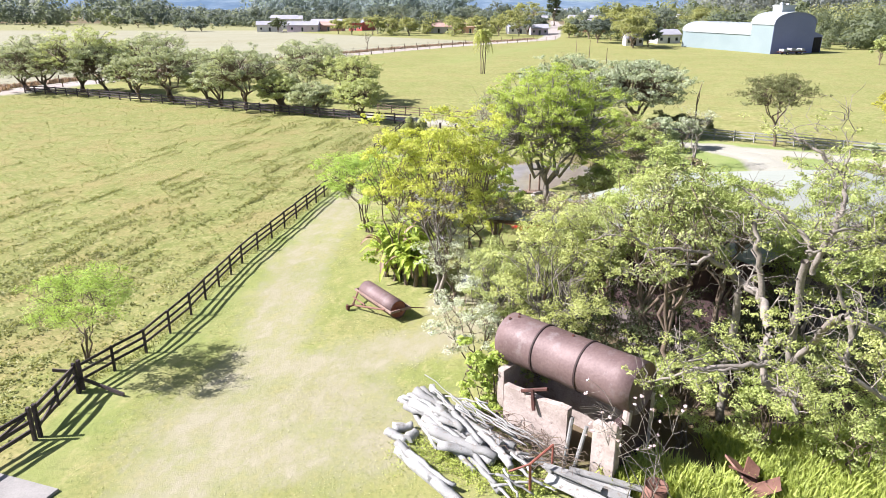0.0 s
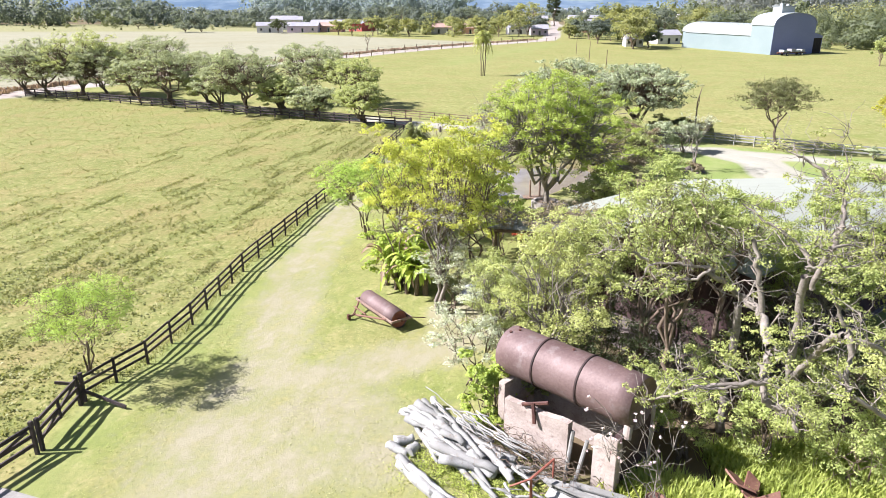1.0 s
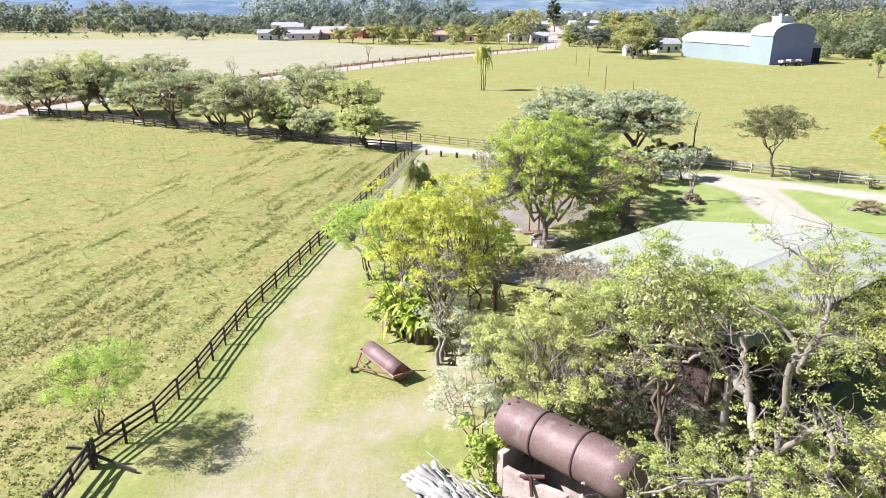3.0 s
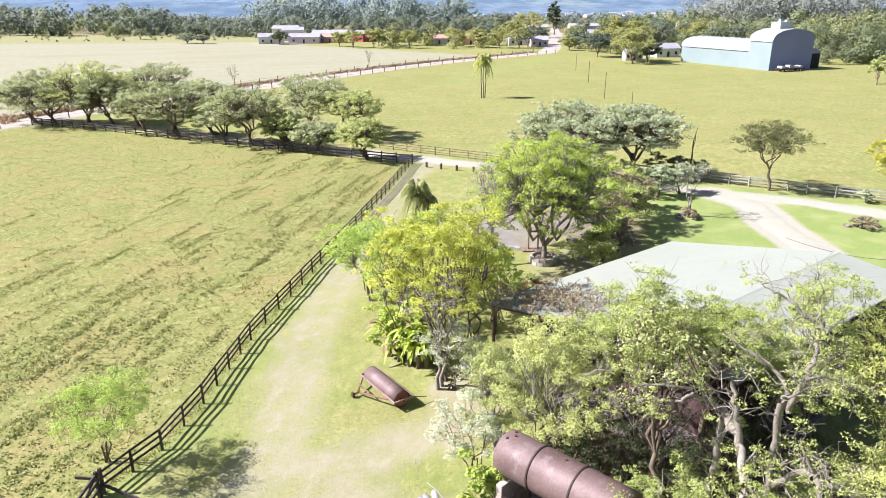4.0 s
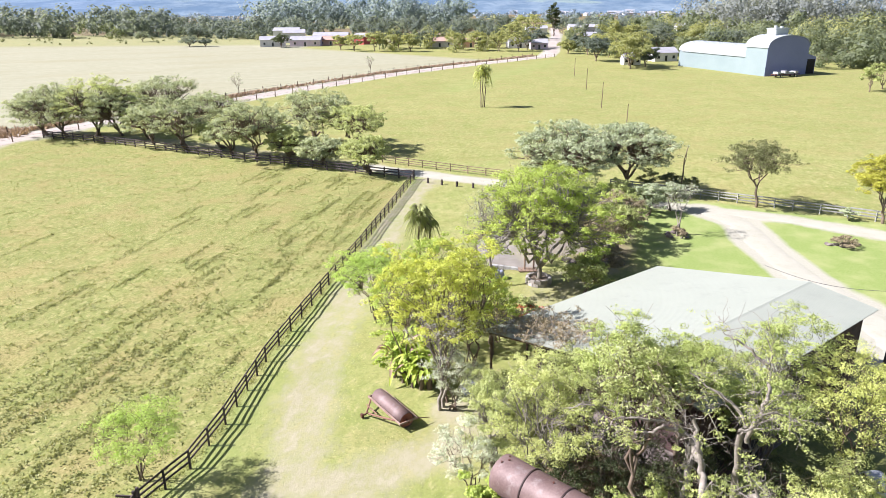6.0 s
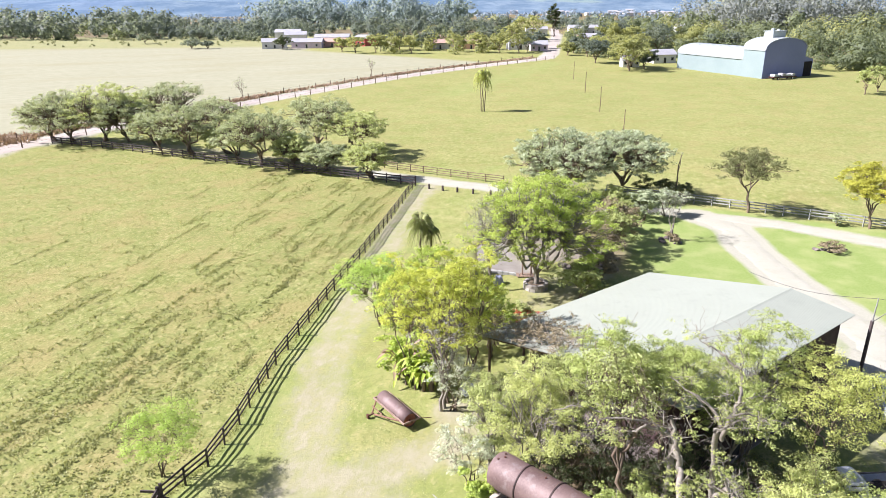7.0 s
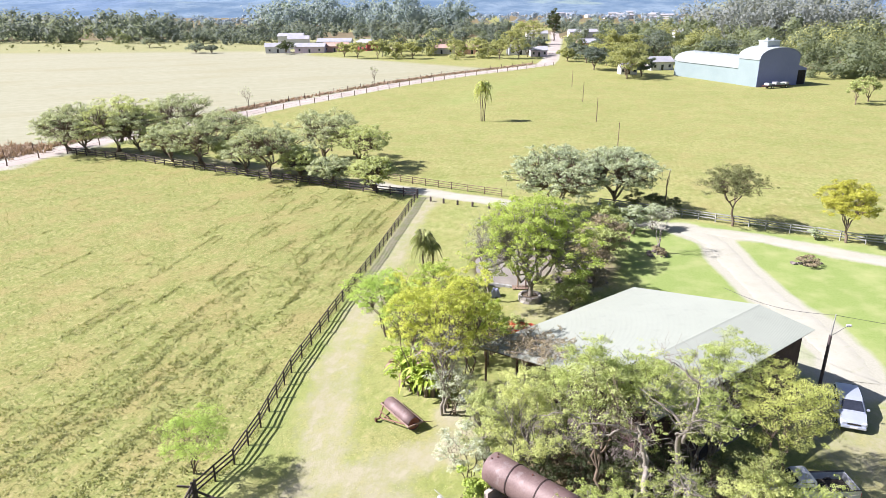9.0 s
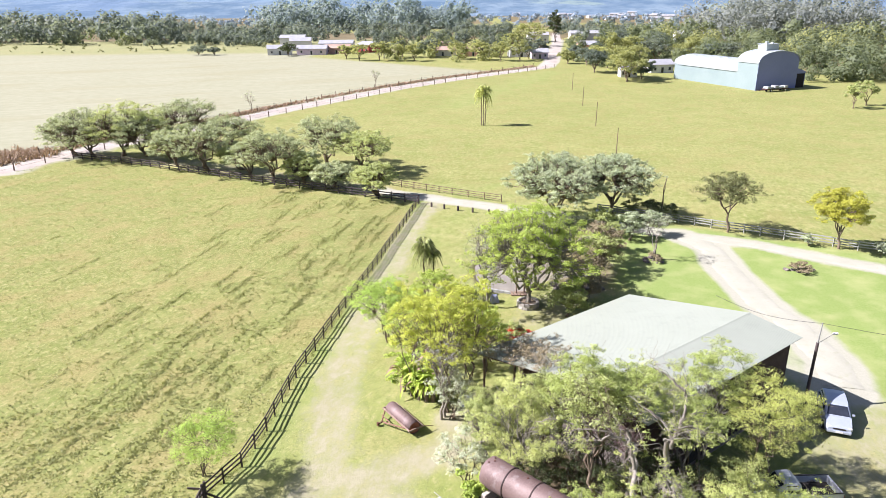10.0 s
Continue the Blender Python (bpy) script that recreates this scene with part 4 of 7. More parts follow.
tree("feathery_tree", "light green feathery tree leaning over the fence", -5.0, 42.3, 5.6, 3.3, 1.2, "feather", BARK, 110, 130, 0.14, 15, stems=3, trunk=0.07, cx=-5.7, cy=43.6, cs=0.75, flat=1.0)
tree("sapling", "young feathery bright green tree with thin stems beside the fence", -14.9, 25.4, 4.5, 2.5, 2.0, "feather", BARK, 90, 160, 0.095, 16, stems=4, trunk=0.035, cs=0.55, flat=1.0, slim=0.3, twigs=3, cx=-14.4, cy=24.5)
LEAF["lilac"] = leaf_mat("leaves_grey_lilac", (0.2, 0.2, 0.19), (0.31, 0.31, 0.32), (0.42, 0.41, 0.44))
tree("bare_tree", "half-bare grey twiggy tree among the yellow-green trees", -0.4, 31.5, 6.8, 1.8, 2.4, "lilac", BARK_PALE, 34, 30, 0.1, 28, trunk=0.1, twigs=9, cs=0.6, stems=2)
tree("bare_tree", "pale nearly leafless tree on the pond bank", 3.7, 49.5, 8.6, 2.6, 3.2, "grey", BARK_PALE, 40, 26, 0.12, 17, trunk=0.13, twigs=8, cx=3.1, cs=0.9)
tree("spreading_tree", "broad grey-green tree with dark trunk beside the lane", 14.4, 76.5, 9.4, 6.6, 1.2, "grey", BARK, 270, 110, 0.23, 18, trunk=0.28, cx=14.0, cs=0.85, ry=7, hollow=0.6)
tree("spreading_tree", "broad grey-green tree with forked dark trunk", 21.6, 78.4, 8.8, 6.0, 2.0, "grey", BARK, 230, 110, 0.23, 19, trunk=0.28, cx=21.8, cs=0.85, hollow=0.6)
tree("small_tree", "open-crowned small tree standing by the rail fence", 34.6, 71.5, 7.9, 4.5, 3.0, "tree_olive", BARK, 110, 150, 0.16, 20, trunk=0.15, cx=34.1, cs=0.75)
tree("golden_tree", "small golden-yellow tree by the rail fence", 45.0, 65.3, 7.5, 3.7, 2.0, "gold", BARK, 120, 170, 0.17, 21, trunk=0.15, cx=44.6, cs=0.75)
tree("pale_shrub", "pale twiggy shrub on the lawn", 22.7, 61.9, 5.6, 2.0, 2.4, "pale", BARK_PALE, 18, 30, 0.14, 22, stems=4, trunk=0.06, twigs=5, cs=0.7, category="shrub")
# dark and dry shrubs between the pond and the lawn
for n, (x, y, top, r, low, leaf) in enumerate(((13.8, 55.6, 4.6, 2.0, 0.2, "brown"), (15.8, 57.6, 5.8, 2.0, 0.3, "olive"), (16.2, 59.6, 5.6, 2.0, 0.2, "brown"), (16.6, 61.5, 5.2, 1.9, 0.2, "brown"),
        (18.6, 64.5, 3.6, 1.6, 0.2, "olive"), (14.8, 65.5, 4.6, 2.2, 0.3, "dark"), (18.8, 70.5, 3.8, 1.7, 0.3, "olive"), (21.8, 68.6, 3.8, 1.5, 0.2, "grey"), (24.5, 70.2, 3.4, 1.4, 0.2, "grey"), (10.2, 66.8, 4.2, 1.7, 0.2, "brown"), (10.9, 47.4, 3.6, 1.7, 0.2, "olive"), (13.2, 50.8, 3.6, 1.6, 0.2, "brown"))):
    tree("shrub", "dense %s shrub in the bed beside the pond" % {"brown": "dry brown", "olive": "olive green", "dark": "dark green", "grey": "grey-green"}[leaf], x, y, top, r * 1.3, low, leaf, BARK, 36, 130, 0.19, 40 + n, stems=4, trunk=0.06, category="shrub", twigs=3)
for n, (x, y) in enumerate(((26.5, 77.6), (28.5, 76.3), (24.6, 79.5))):
    tree("hedge_shrub", "dull olive shrub beside the rail fence", x, y, 2.6, 1.7, 0.1, "tree_olive", BARK, 18, 150, 0.18, 60 + n, stems=3, trunk=0.05, category="shrub")

# ---- row of trees along the lane ----
LEAF["lane"] = leaf_mat("leaves_grey_olive", (0.135, 0.165, 0.085), (0.27, 0.31, 0.16), (0.42, 0.46, 0.265), vary=0.35, through=0.25)
LEAF["lane_green"] = leaf_mat("leaves_fresh_olive", (0.155, 0.195, 0.075), (0.31, 0.355, 0.13), (0.46, 0.50, 0.22), vary=0.35, through=0.34)
ROW = ((-48.5, 109.5, 6.6, 3.4, 1.5, -48.3), (-33.0, 101.0, 6.6, 3.3, 1.5, -32.6), (-23.0, 95.8, 5.4, 2.8, 1.0, -22.8), (-71.5, 119.0, 7.6, 4.4, 1.0, -72.2), (-66.8, 117.2, 9.0, 5.6, 1.6, -67.6), (-62.0, 118.0, 10.2, 5.6, 2.4, -60.4), (-57.2, 117.4, 7.8, 4.7, 1.4, -57.6), (-55.1, 129.2, 9.1, 5.6, 2.5, -53.5), (-51.3, 114.6, 5.7, 2.4, 1.5, -51.8),
       (-41.5, 105.4, 8.2, 4.4, 2.2, -41.9), (-43.3, 124.9, 6.2, 5.0, 1.2, -43.2), (-35.9, 106.2, 4.3, 2.8, 0.9, -36.9), (-28.2, 97.4, 8.6, 4.5, 2.9, -27.9), (-21.6, 109.5, 8.6, 5.3, 3.0, -21.5),
       (-15.9, 104.7, 6.9, 4.4, 3.0, -14.3), (-23.7, 101.1, 4.3, 3.3, 0.8, -24.0), (-17.9, 94.0, 4.1, 3.4, 0.8, -17.5), (-10.6, 88.9, 5.1, 3.2, 1.8, -10.9))
for n, (x, y, top, r, low, cx) in enumerate(ROW):
    tree("lane_tree", "rounded olive-green tree in the row behind the fence", x, y, top * 1.1, r * (1.36 if top > 5.5 else 1.08), low * 0.5, ("lane", "lane", "lane_green")[n % 3], BARK, int(42 + 22 * r), 100, 0.25, 80 + n, trunk=0.17 + 0.012 * top, cx=cx, cy=y - 1.3, group="row of trees along the lane", cs=0.15 * r + 0.3, stems=1 + n % 2, twigs=0, hollow=0.68, flat=0.7)

# ---- thicket by the tank ----
# "dark" shrubs fill the inside: the thicket's inner shade as near-black leaf colour
THICKET = ((4.2, 24.0, 8.4, 2.7, 0.4, "yellow_olive"), (7.4, 23.2, 10.0, 2.6, 4.6, "green"), (10.2, 23.4, 8.8, 2.4, 5.0, "green"), (15.1, 25.4, 10.0, 2.6, 1.5, "green"), (18.3, 23.9, 8.7, 3.2, 1.2, "gold_olive"), (1.0, 24.2, 4.9, 1.7, 0.2, "pale"),
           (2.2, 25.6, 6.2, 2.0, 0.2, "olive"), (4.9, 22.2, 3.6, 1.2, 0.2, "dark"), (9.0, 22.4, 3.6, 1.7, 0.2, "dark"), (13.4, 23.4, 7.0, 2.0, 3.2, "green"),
           (12.8, 17.8, 3.8, 1.8, 0.3, "green"), (15.0, 18.8, 6.4, 2.3, 0.4, "yellow_olive"), (17.4, 18.6, 5.6, 2.1, 0.3, "green"), (10.4, 18.8, 4.0, 1.6, 0.2, "green"), (8.0, 19.6, 4.4, 1.6, 0.2, "green"), (6.9, 20.4, 3.4, 1.1, 0.2, "green"), (11.8, 20.2, 4.6, 1.6, 0.2, "olive"), (9.4, 25.8, 7.0, 2.4, 3.4, "green"), (12.4, 26.2, 6.8, 2.4, 3.4, "olive"),
           (0.3, 31.4, 4.0, 2.0, 0.4, "pale"), (2.6, 29.6, 4.2, 1.8, 0.2, "olive"), (5.0, 28.6, 5.0, 1.9, 0.2, "olive"), (5.8, 25.6, 7.2, 2.2, 2.6, "olive"), (18.4, 14.5, 4.0, 2.0, 0.2, "olive"), (15.4, 14.6, 3.6, 1.7, 0.2, "green"),
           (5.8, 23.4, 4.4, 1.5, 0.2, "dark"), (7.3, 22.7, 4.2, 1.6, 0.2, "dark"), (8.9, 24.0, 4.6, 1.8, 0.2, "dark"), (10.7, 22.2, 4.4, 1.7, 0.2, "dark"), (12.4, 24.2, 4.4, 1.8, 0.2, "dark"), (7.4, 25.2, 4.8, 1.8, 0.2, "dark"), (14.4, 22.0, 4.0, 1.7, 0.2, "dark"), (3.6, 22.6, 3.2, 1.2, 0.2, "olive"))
LEAF["yellow_olive"] = leaf_mat("leaves_yellow_olive", (0.185, 0.215, 0.06), (0.34, 0.38, 0.115), (0.46, 0.495, 0.18), vary=0.3, through=0.34)
LEAF["limb"] = leaf_mat("leaves_thin_olive", (0.16, 0.195, 0.055), (0.285, 0.33, 0.092), (0.385, 0.42, 0.135), vary=0.3, through=0.34)
LEAF["thick_green"] = leaf_mat("leaves_thicket_green", (0.15, 0.195, 0.05), (0.28, 0.34, 0.088), (0.375, 0.43, 0.125), vary=0.3, through=0.34)
LEAF["gold_olive"] = leaf_mat("leaves_gold_olive", (0.20, 0.225, 0.05), (0.335, 0.375, 0.085), (0.45, 0.475, 0.125), vary=0.4)
SAY = {"yellow_olive": "yellowish green", "gold_olive": "golden olive", "green": "green", "pale": "silvery", "olive": "olive green", "dark": "dark green"}
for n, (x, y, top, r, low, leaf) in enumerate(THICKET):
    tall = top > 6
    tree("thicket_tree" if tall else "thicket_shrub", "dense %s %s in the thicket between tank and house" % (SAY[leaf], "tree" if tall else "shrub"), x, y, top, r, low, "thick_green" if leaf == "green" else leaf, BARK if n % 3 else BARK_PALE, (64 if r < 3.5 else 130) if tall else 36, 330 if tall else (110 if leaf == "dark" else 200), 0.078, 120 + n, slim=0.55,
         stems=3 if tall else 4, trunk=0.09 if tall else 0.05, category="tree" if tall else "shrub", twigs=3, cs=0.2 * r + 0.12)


def sprawling(name, label, x, y, limbs, leaf, seed, trunk=0.2, per=84, cs=0.36):
    """A pale-barked tree with long crooked limbs; leaves sit in tufts towards the ends."""
    rng = np.random.default_rng(seed)
    root = thing(name, x, y, 0, label, "tree")
    o = np.array([x, y, 0.0])
    wood, tips = Wood(), []
    for r0, r1, pts in limbs:
        p = np.array(pts, float) - o
        s = np.linspace(0, len(p) - 1, (len(p) - 1) * 5 + 1)
        fine = np.stack([np.interp(s, range(len(p)), p[:, n]) for n in range(3)], 1)
        ker = np.array([1, 2, 3, 2, 1]) / 9
        sm = np.stack([np.convolve(np.pad(fine[:, n], 2, mode="edge"), ker, "valid") for n in range(3)], 1) + rng.normal(0, 0.03, fine.shape)
        wood.tube(sm, r0, r1, 8)
        for k in range(3 if r0 < 0.1 else 2, len(sm), 2):
            if k / len(sm) < 0.3 and r0 > 0.14:
                continue
            tip = sm[k] + rng.normal(0, 1, 3) * [0.6, 0.6, 0.4] + [0, 0, 0.25]
            rr = max((r0 + (r1 - r0) * k / len(sm)) * 0.3, 0.01)
            wood.tube(bend(rng, sm[k], tip, 0.15, 5), rr, 0.01, 5)
            leafy = rng.random() < 0.45
            if leafy:
                tips.append(tip)
            for _ in range(4):
                e = tip + rng.normal(0, 0.38, 3)
                wood.tube(bend(rng, sm[k] * 0.3 + tip * 0.7, e, 0.15, 4), 0.009, 0.004, 4)
                if leafy and rng.random() < 0.6:
                    tips.append(e)
    part("trunk", wood.mesh("trunk", BARK_PALE), None, root)
    part("crown", crown_mesh("crown", rng, np.array(tips), cs, per, 0.075, LEAF[leaf], 0.5, subs=3), None, root)


sprawling("sprawling_tree", "pale-barked sprawling tree with crooked limbs over the tank", 9.9, 21.2, [
    (0.17, 0.13, [(9.9, 21.2, -0.1), (9.85, 21.1, 2.5), (9.75, 20.9, 5.5)]),
    (0.14, 0.11, [(9.75, 20.9, 5.5), (9.25, 19.2, 6.1), (8.77, 17.3, 6.42), (8.24, 15.7, 6.31)]),
    (0.11, 0.05, [(8.20, 15.60, 6.35), (8.03, 15.40, 5.71), (8.14, 15.20, 5.15), (8.30, 15.10, 4.96), (8.70, 14.90, 4.94), (8.72, 14.60, 4.56)]),
    (0.075, 0.02, [(8.3, 15.3, 5.6), (7.4, 15.0, 5.75), (6.4, 15.0, 5.6), (5.6, 15.0, 5.4), (4.9, 15.2, 5.0)]),
    (0.05, 0.015, [(7.39, 15.00, 5.68), (6.54, 15.00, 5.55), (5.94, 15.00, 5.62)]),
    (0.11, 0.06, [(9.75, 20.9, 5.4), (8.9, 20.3, 6.3), (7.97, 19.6, 6.9)]),
    (0.06, 0.02, [(8.15, 19.60, 6.98), (7.57, 19.60, 6.59), (7.20, 19.60, 6.73), (6.85, 19.60, 6.69)]),
    (0.055, 0.02, [(8.30, 20.00, 6.88), (7.39, 20.00, 6.98), (6.38, 20.00, 7.08), (6.08, 20.00, 6.48), (5.67, 20.00, 5.91)]),
    (0.045, 0.012, [(6.55, 20.50, 6.84), (5.76, 20.50, 7.35), (4.94, 20.50, 7.29), (4.41, 20.50, 7.05)]),
    (0.1, 0.06, [(8.94, 17.60, 6.06), (8.75, 17.60, 6.99), (8.55, 17.60, 7.89), (8.27, 17.60, 8.77)]),
], "limb", 301)
sprawling("sprawling_tree", "pale-barked many-limbed tree standing before the house", 11.6, 20.4, [
    (0.15, 0.12, [(11.6, 20.4, -0.1), (11.4, 20.1, 3.0), (11.05, 19.6, 5.6), (10.75, 19.2, 7.1)]),
    (0.10, 0.02, [(10.91, 19.20, 7.08), (10.92, 19.40, 7.60), (9.79, 19.80, 8.34), (8.91, 20.20, 8.94)]),
    (0.095, 0.05, [(11.06, 19.20, 6.40), (11.10, 18.80, 7.75), (11.22, 18.70, 8.12), (11.29, 18.70, 8.81), (11.44, 19.00, 9.22), (11.50, 19.40, 9.57)]),
    (0.07, 0.015, [(11.50, 19.40, 9.57), (11.01, 19.60, 9.98), (10.40, 19.80, 10.45), (9.91, 20.00, 10.59)]),
    (0.04, 0.012, [(11.38, 19.00, 9.40), (11.30, 19.00, 10.28), (11.12, 19.00, 10.88)]),
    (0.05, 0.015, [(10.95, 18.60, 8.02), (11.63, 18.60, 8.13), (12.17, 18.60, 7.94), (12.66, 18.60, 7.57)]),
    (0.05, 0.015, [(10.33, 18.60, 7.48), (11.09, 18.60, 7.48), (11.84, 18.60, 7.48), (12.37, 18.60, 7.76)]),
    (0.11, 0.09, [(11.45, 20.2, 2.6), (11.0, 18.4, 4.6), (10.4, 16.6, 6.2), (9.92, 15.4, 6.9)]),
    (0.09, 0.05, [(9.94, 15.40, 6.99), (10.05, 15.20, 6.74), (9.88, 15.00, 6.00), (9.95, 14.80, 5.54)]),
    (0.07, 0.02, [(9.81, 14.60, 5.70), (10.36, 14.60, 5.30), (11.09, 14.60, 4.88), (11.63, 14.60, 4.38)]),
    (0.075, 0.02, [(9.95, 15.20, 6.87), (10.65, 15.20, 6.62), (11.26, 15.20, 6.33), (12.06, 15.20, 6.11)]),
    (0.06, 0.015, [(9.87, 15.30, 7.06), (9.47, 15.30, 7.80), (9.24, 15.30, 8.28)]),
], "limb", 302, per=60)
tree("twiggy_tree", "half-bare twiggy tree above the thicket", 7.7, 21.3, 9.9, 2.2, 4.5, "olive", BARK, 26, 110, 0.13, 303, trunk=0.12, twigs=8, cs=0.75)

# ---- banana clump and palms ----
def frond(wood, rng, base, tip, droop, n=9):
    s = np.linspace(0, 1, n)[:, None]
    base, tip = np.asarray(base, float), np.asarray(tip, float)
    p = base + (tip - base) * s
    p[:, 2] += droop * (np.sin(np.pi * s[:, 0]) - s[:, 0] * 0.5)
    return p


def banana(x, y, n, seed, high=3.2):
    rng = np.random.default_rng(seed)
    root = thing("banana_plant", x, y, 0, "clump of large yellow-green banana leaves with dry lower leaves", "banana plant")
    wood = Wood()
    for k in range(3):
        a = rng.uniform(-0.4, 0.4, 2)
        wood.tube([(a[0], a[1], -0.1), (a[0] * 1.2, a[1] * 1.2, 0.9), (a[0] * 1.4, a[1] * 1.4, 1.8)], 0.13, 0.08, 8)
    part("stem", wood.mesh("stem", BARK), None, root)
    for k in range(n):
        az = rng.uniform(0, 2 * np.pi)
        base = np.array([rng.uniform(-0.4, 0.4), rng.uniform(-0.4, 0.4), rng.uniform(0.5, 1.9)])
        out = np.array([math.cos(az), math.sin(az), 0])
        ln = rng.uniform(1.2, 2.3)
        tip = base + out * ln * rng.uniform(0.55, 0.9) + [0, 0, rng.uniform(-0.2, 1.5)]
        p = frond(wood, rng, base, tip, rng.uniform(0.3, 0.8))
        side = np.cross(out, [0, 0, 1.0])
        w = (0.13 * np.sin(np.pi * np.linspace(0.05, 0.97, len(p))) ** 0.6)[:, None]
        v = np.stack([p - side * w + [0, 0, 0.06], p, p + side * w + [0, 0, 0.06]], 1).reshape(-1, 3)
        i, j = np.meshgrid(np.arange(len(p) - 1), np.arange(2), indexing="ij")
        q = np.stack([i * 3 + j, i * 3 + j + 1, (i + 1) * 3 + j + 1, (i + 1) * 3 + j], -1).reshape(-1, 4)
        part("leaf", mesh_np("leaf", v, q, LEAF["banana"] if k % 6 else LEAF["dry"], True), None, root)


tree("leafy_shrub", "bright yellow-green shrub growing through the banana plants", -2.6, 34.9, 3.3, 2.1, 0.4, "banana", BARK, 40, 130, 0.17, 405, stems=4, trunk=0.05, category="shrub", cs=0.5, slim=0.4)
banana(-2.9, 34.6, 52, 401)
banana(-1.9, 33.9, 48, 402)
banana(-2.4, 35.6, 40, 403)
banana(-1.0, 33.6, 30, 404)


def palm(name, label, x, y, high, reach, seed, trunks=1, n=26, hang=0.8):
    rng = np.random.default_rng(seed)
    root = thing(name, x, y, 0, label, "palm")
    wood, vs, qs, cnt = Wood(), [], [], 0
    for k in range(trunks):
        ox = 0 if trunks == 1 else (k - (trunks - 1) / 2) * 0.36
        top = np.array([ox * 1.5, rng.uniform(-0.3, 0.3), high * rng.uniform(0.9, 1.02)])
        wood.tube(bend(rng, (ox, 0, -0.1), top, 0.008, 7), 0.11, 0.08, 8)
        for _ in range(n):
            az, up = rng.uniform(0, 2 * np.pi), rng.uniform(-1.0, 1.3)
            out = np.array([math.cos(az), math.sin(az), 0])
            p = frond(wood, rng, top, top + out * reach * math.cos(up * 0.8) + [0, 0, reach * up - hang * 0.4], hang * 0.7, 8)
            wood.tube(p, 0.02, 0.006, 4)
            for s in np.linspace(0.12, 1, 22):
                c = np.array([np.interp(s, np.linspace(0, 1, 8), p[:, d]) for d in range(3)])
                for sd in (-1, 1):
                    side = np.cross(out, [0, 0, 1.0]) * sd + out * 0.5
                    ln = 0.34 * reach * math.sin(math.pi * min(0.95, s * 0.8 + 0.15))
                    tip = c + side * ln * 0.75 + [0, 0, -0.55 * ln]
                    w = out * 0.02 * reach
                    vs.append([c - w, c + w, tip + w * 0.2, tip - w * 0.2])
                    qs.append(np.arange(4) + cnt)
                    cnt += 4
    part("trunk", wood.mesh("trunk", BARK), None, root)
    part("crown", mesh_np("crown", np.concatenate(vs), np.array(qs), LEAF["green" if trunks == 1 else "yellow_olive"]), None, root)


palm("palm", "short palm with shaggy drooping green fronds", -2.4, 52.6, 4.7, 1.4, 410, n=80, hang=0.9)
palm("palm", "small leaning palm with hanging fronds", -1.5, 53.0, 3.9, 1.0, 411, n=50, hang=0.9)
palm("palm", "group of slender pasture palms sharing one foot", 7.8, 149.0, 7.4, 2.0, 412, trunks=3, n=34, hang=1.7)

# ---- far trees and woods ----
def far_wood(name, label, spots, leaf, seed, quads=120, size=1.0):
    """Many distant trees in one mesh: uneven leafy lobes with ragged outlines; spots: x, y, height, radius."""
    rng = np.random.default_rng(seed)
    vs, qs, cnt = [], [], 0
    for x, y, hgt, rad in spots:
        lobes = rng.integers(5, 8)
        lc = np.stack([rng.normal(0, rad * 0.5, lobes), rng.normal(0, rad * 0.5, lobes), rng.uniform(0.14, 0.78, lobes) * hgt], 1) + [x, y, 0]
        lr_ = np.stack([rng.uniform(0.4, 0.7, lobes) * rad, rng.uniform(0.4, 0.7, lobes) * rad, rng.uniform(0.14, 0.26, lobes) * hgt], 1)
        idx = rng.integers(0, lobes, quads)
        g = rng.normal(0, 1, (quads, 3))
        g[:, 1] -= 0.5
        g /= np.linalg.norm(g, axis=1)[:, None]
        cc = lc[idx] + g * lr_[idx] * rng.uniform(0.7, 1.15, (quads, 1))
        cc[:, 2] = np.maximum(cc[:, 2], 0.5)
        v, q = leaf_quads(rng, cc, g, size * (0.5 + 0.2 * rad), 0.9, 0.5, 0.2, 1.0)
        vs.append(v)
        qs.append(q + cnt)
        cnt += len(v)
    ob = new(name, mesh_np(name, np.concatenate(vs), np.concatenate(qs), LEAF[leaf]))
    return tagged(ob, label, "woodland", kind="stuff")


def scatter(rng, n, x0, x1, y0, y1, h0, h1, cond=None):
    out = []
    while len(out) < n:
        x, y = rng.uniform(x0, x1), rng.uniform(y0, y1)
        if cond is None or cond(x, y):
            hgt = h0 + (h1 - h0) * rng.uniform(0, 1) ** 1.6 * (1.25 if rng.random() < 0.12 else 1)
            out.append((x, y, hgt, hgt * rng.uniform(0.34, 0.52)))
    return out


wr = np.random.default_rng(77)
right_wood = lambda x, y: x > 124 - 0.39 * (y - 215) and y > 227
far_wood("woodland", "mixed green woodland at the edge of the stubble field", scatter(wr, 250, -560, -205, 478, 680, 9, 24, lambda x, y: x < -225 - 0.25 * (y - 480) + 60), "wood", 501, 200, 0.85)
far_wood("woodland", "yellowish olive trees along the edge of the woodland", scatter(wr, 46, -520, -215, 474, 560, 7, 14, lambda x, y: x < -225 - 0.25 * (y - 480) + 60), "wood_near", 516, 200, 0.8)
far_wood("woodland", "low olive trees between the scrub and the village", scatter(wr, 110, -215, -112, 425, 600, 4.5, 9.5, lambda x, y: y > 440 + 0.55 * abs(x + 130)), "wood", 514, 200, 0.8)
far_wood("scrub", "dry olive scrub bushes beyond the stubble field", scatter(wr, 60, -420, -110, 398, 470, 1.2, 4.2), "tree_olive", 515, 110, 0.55)
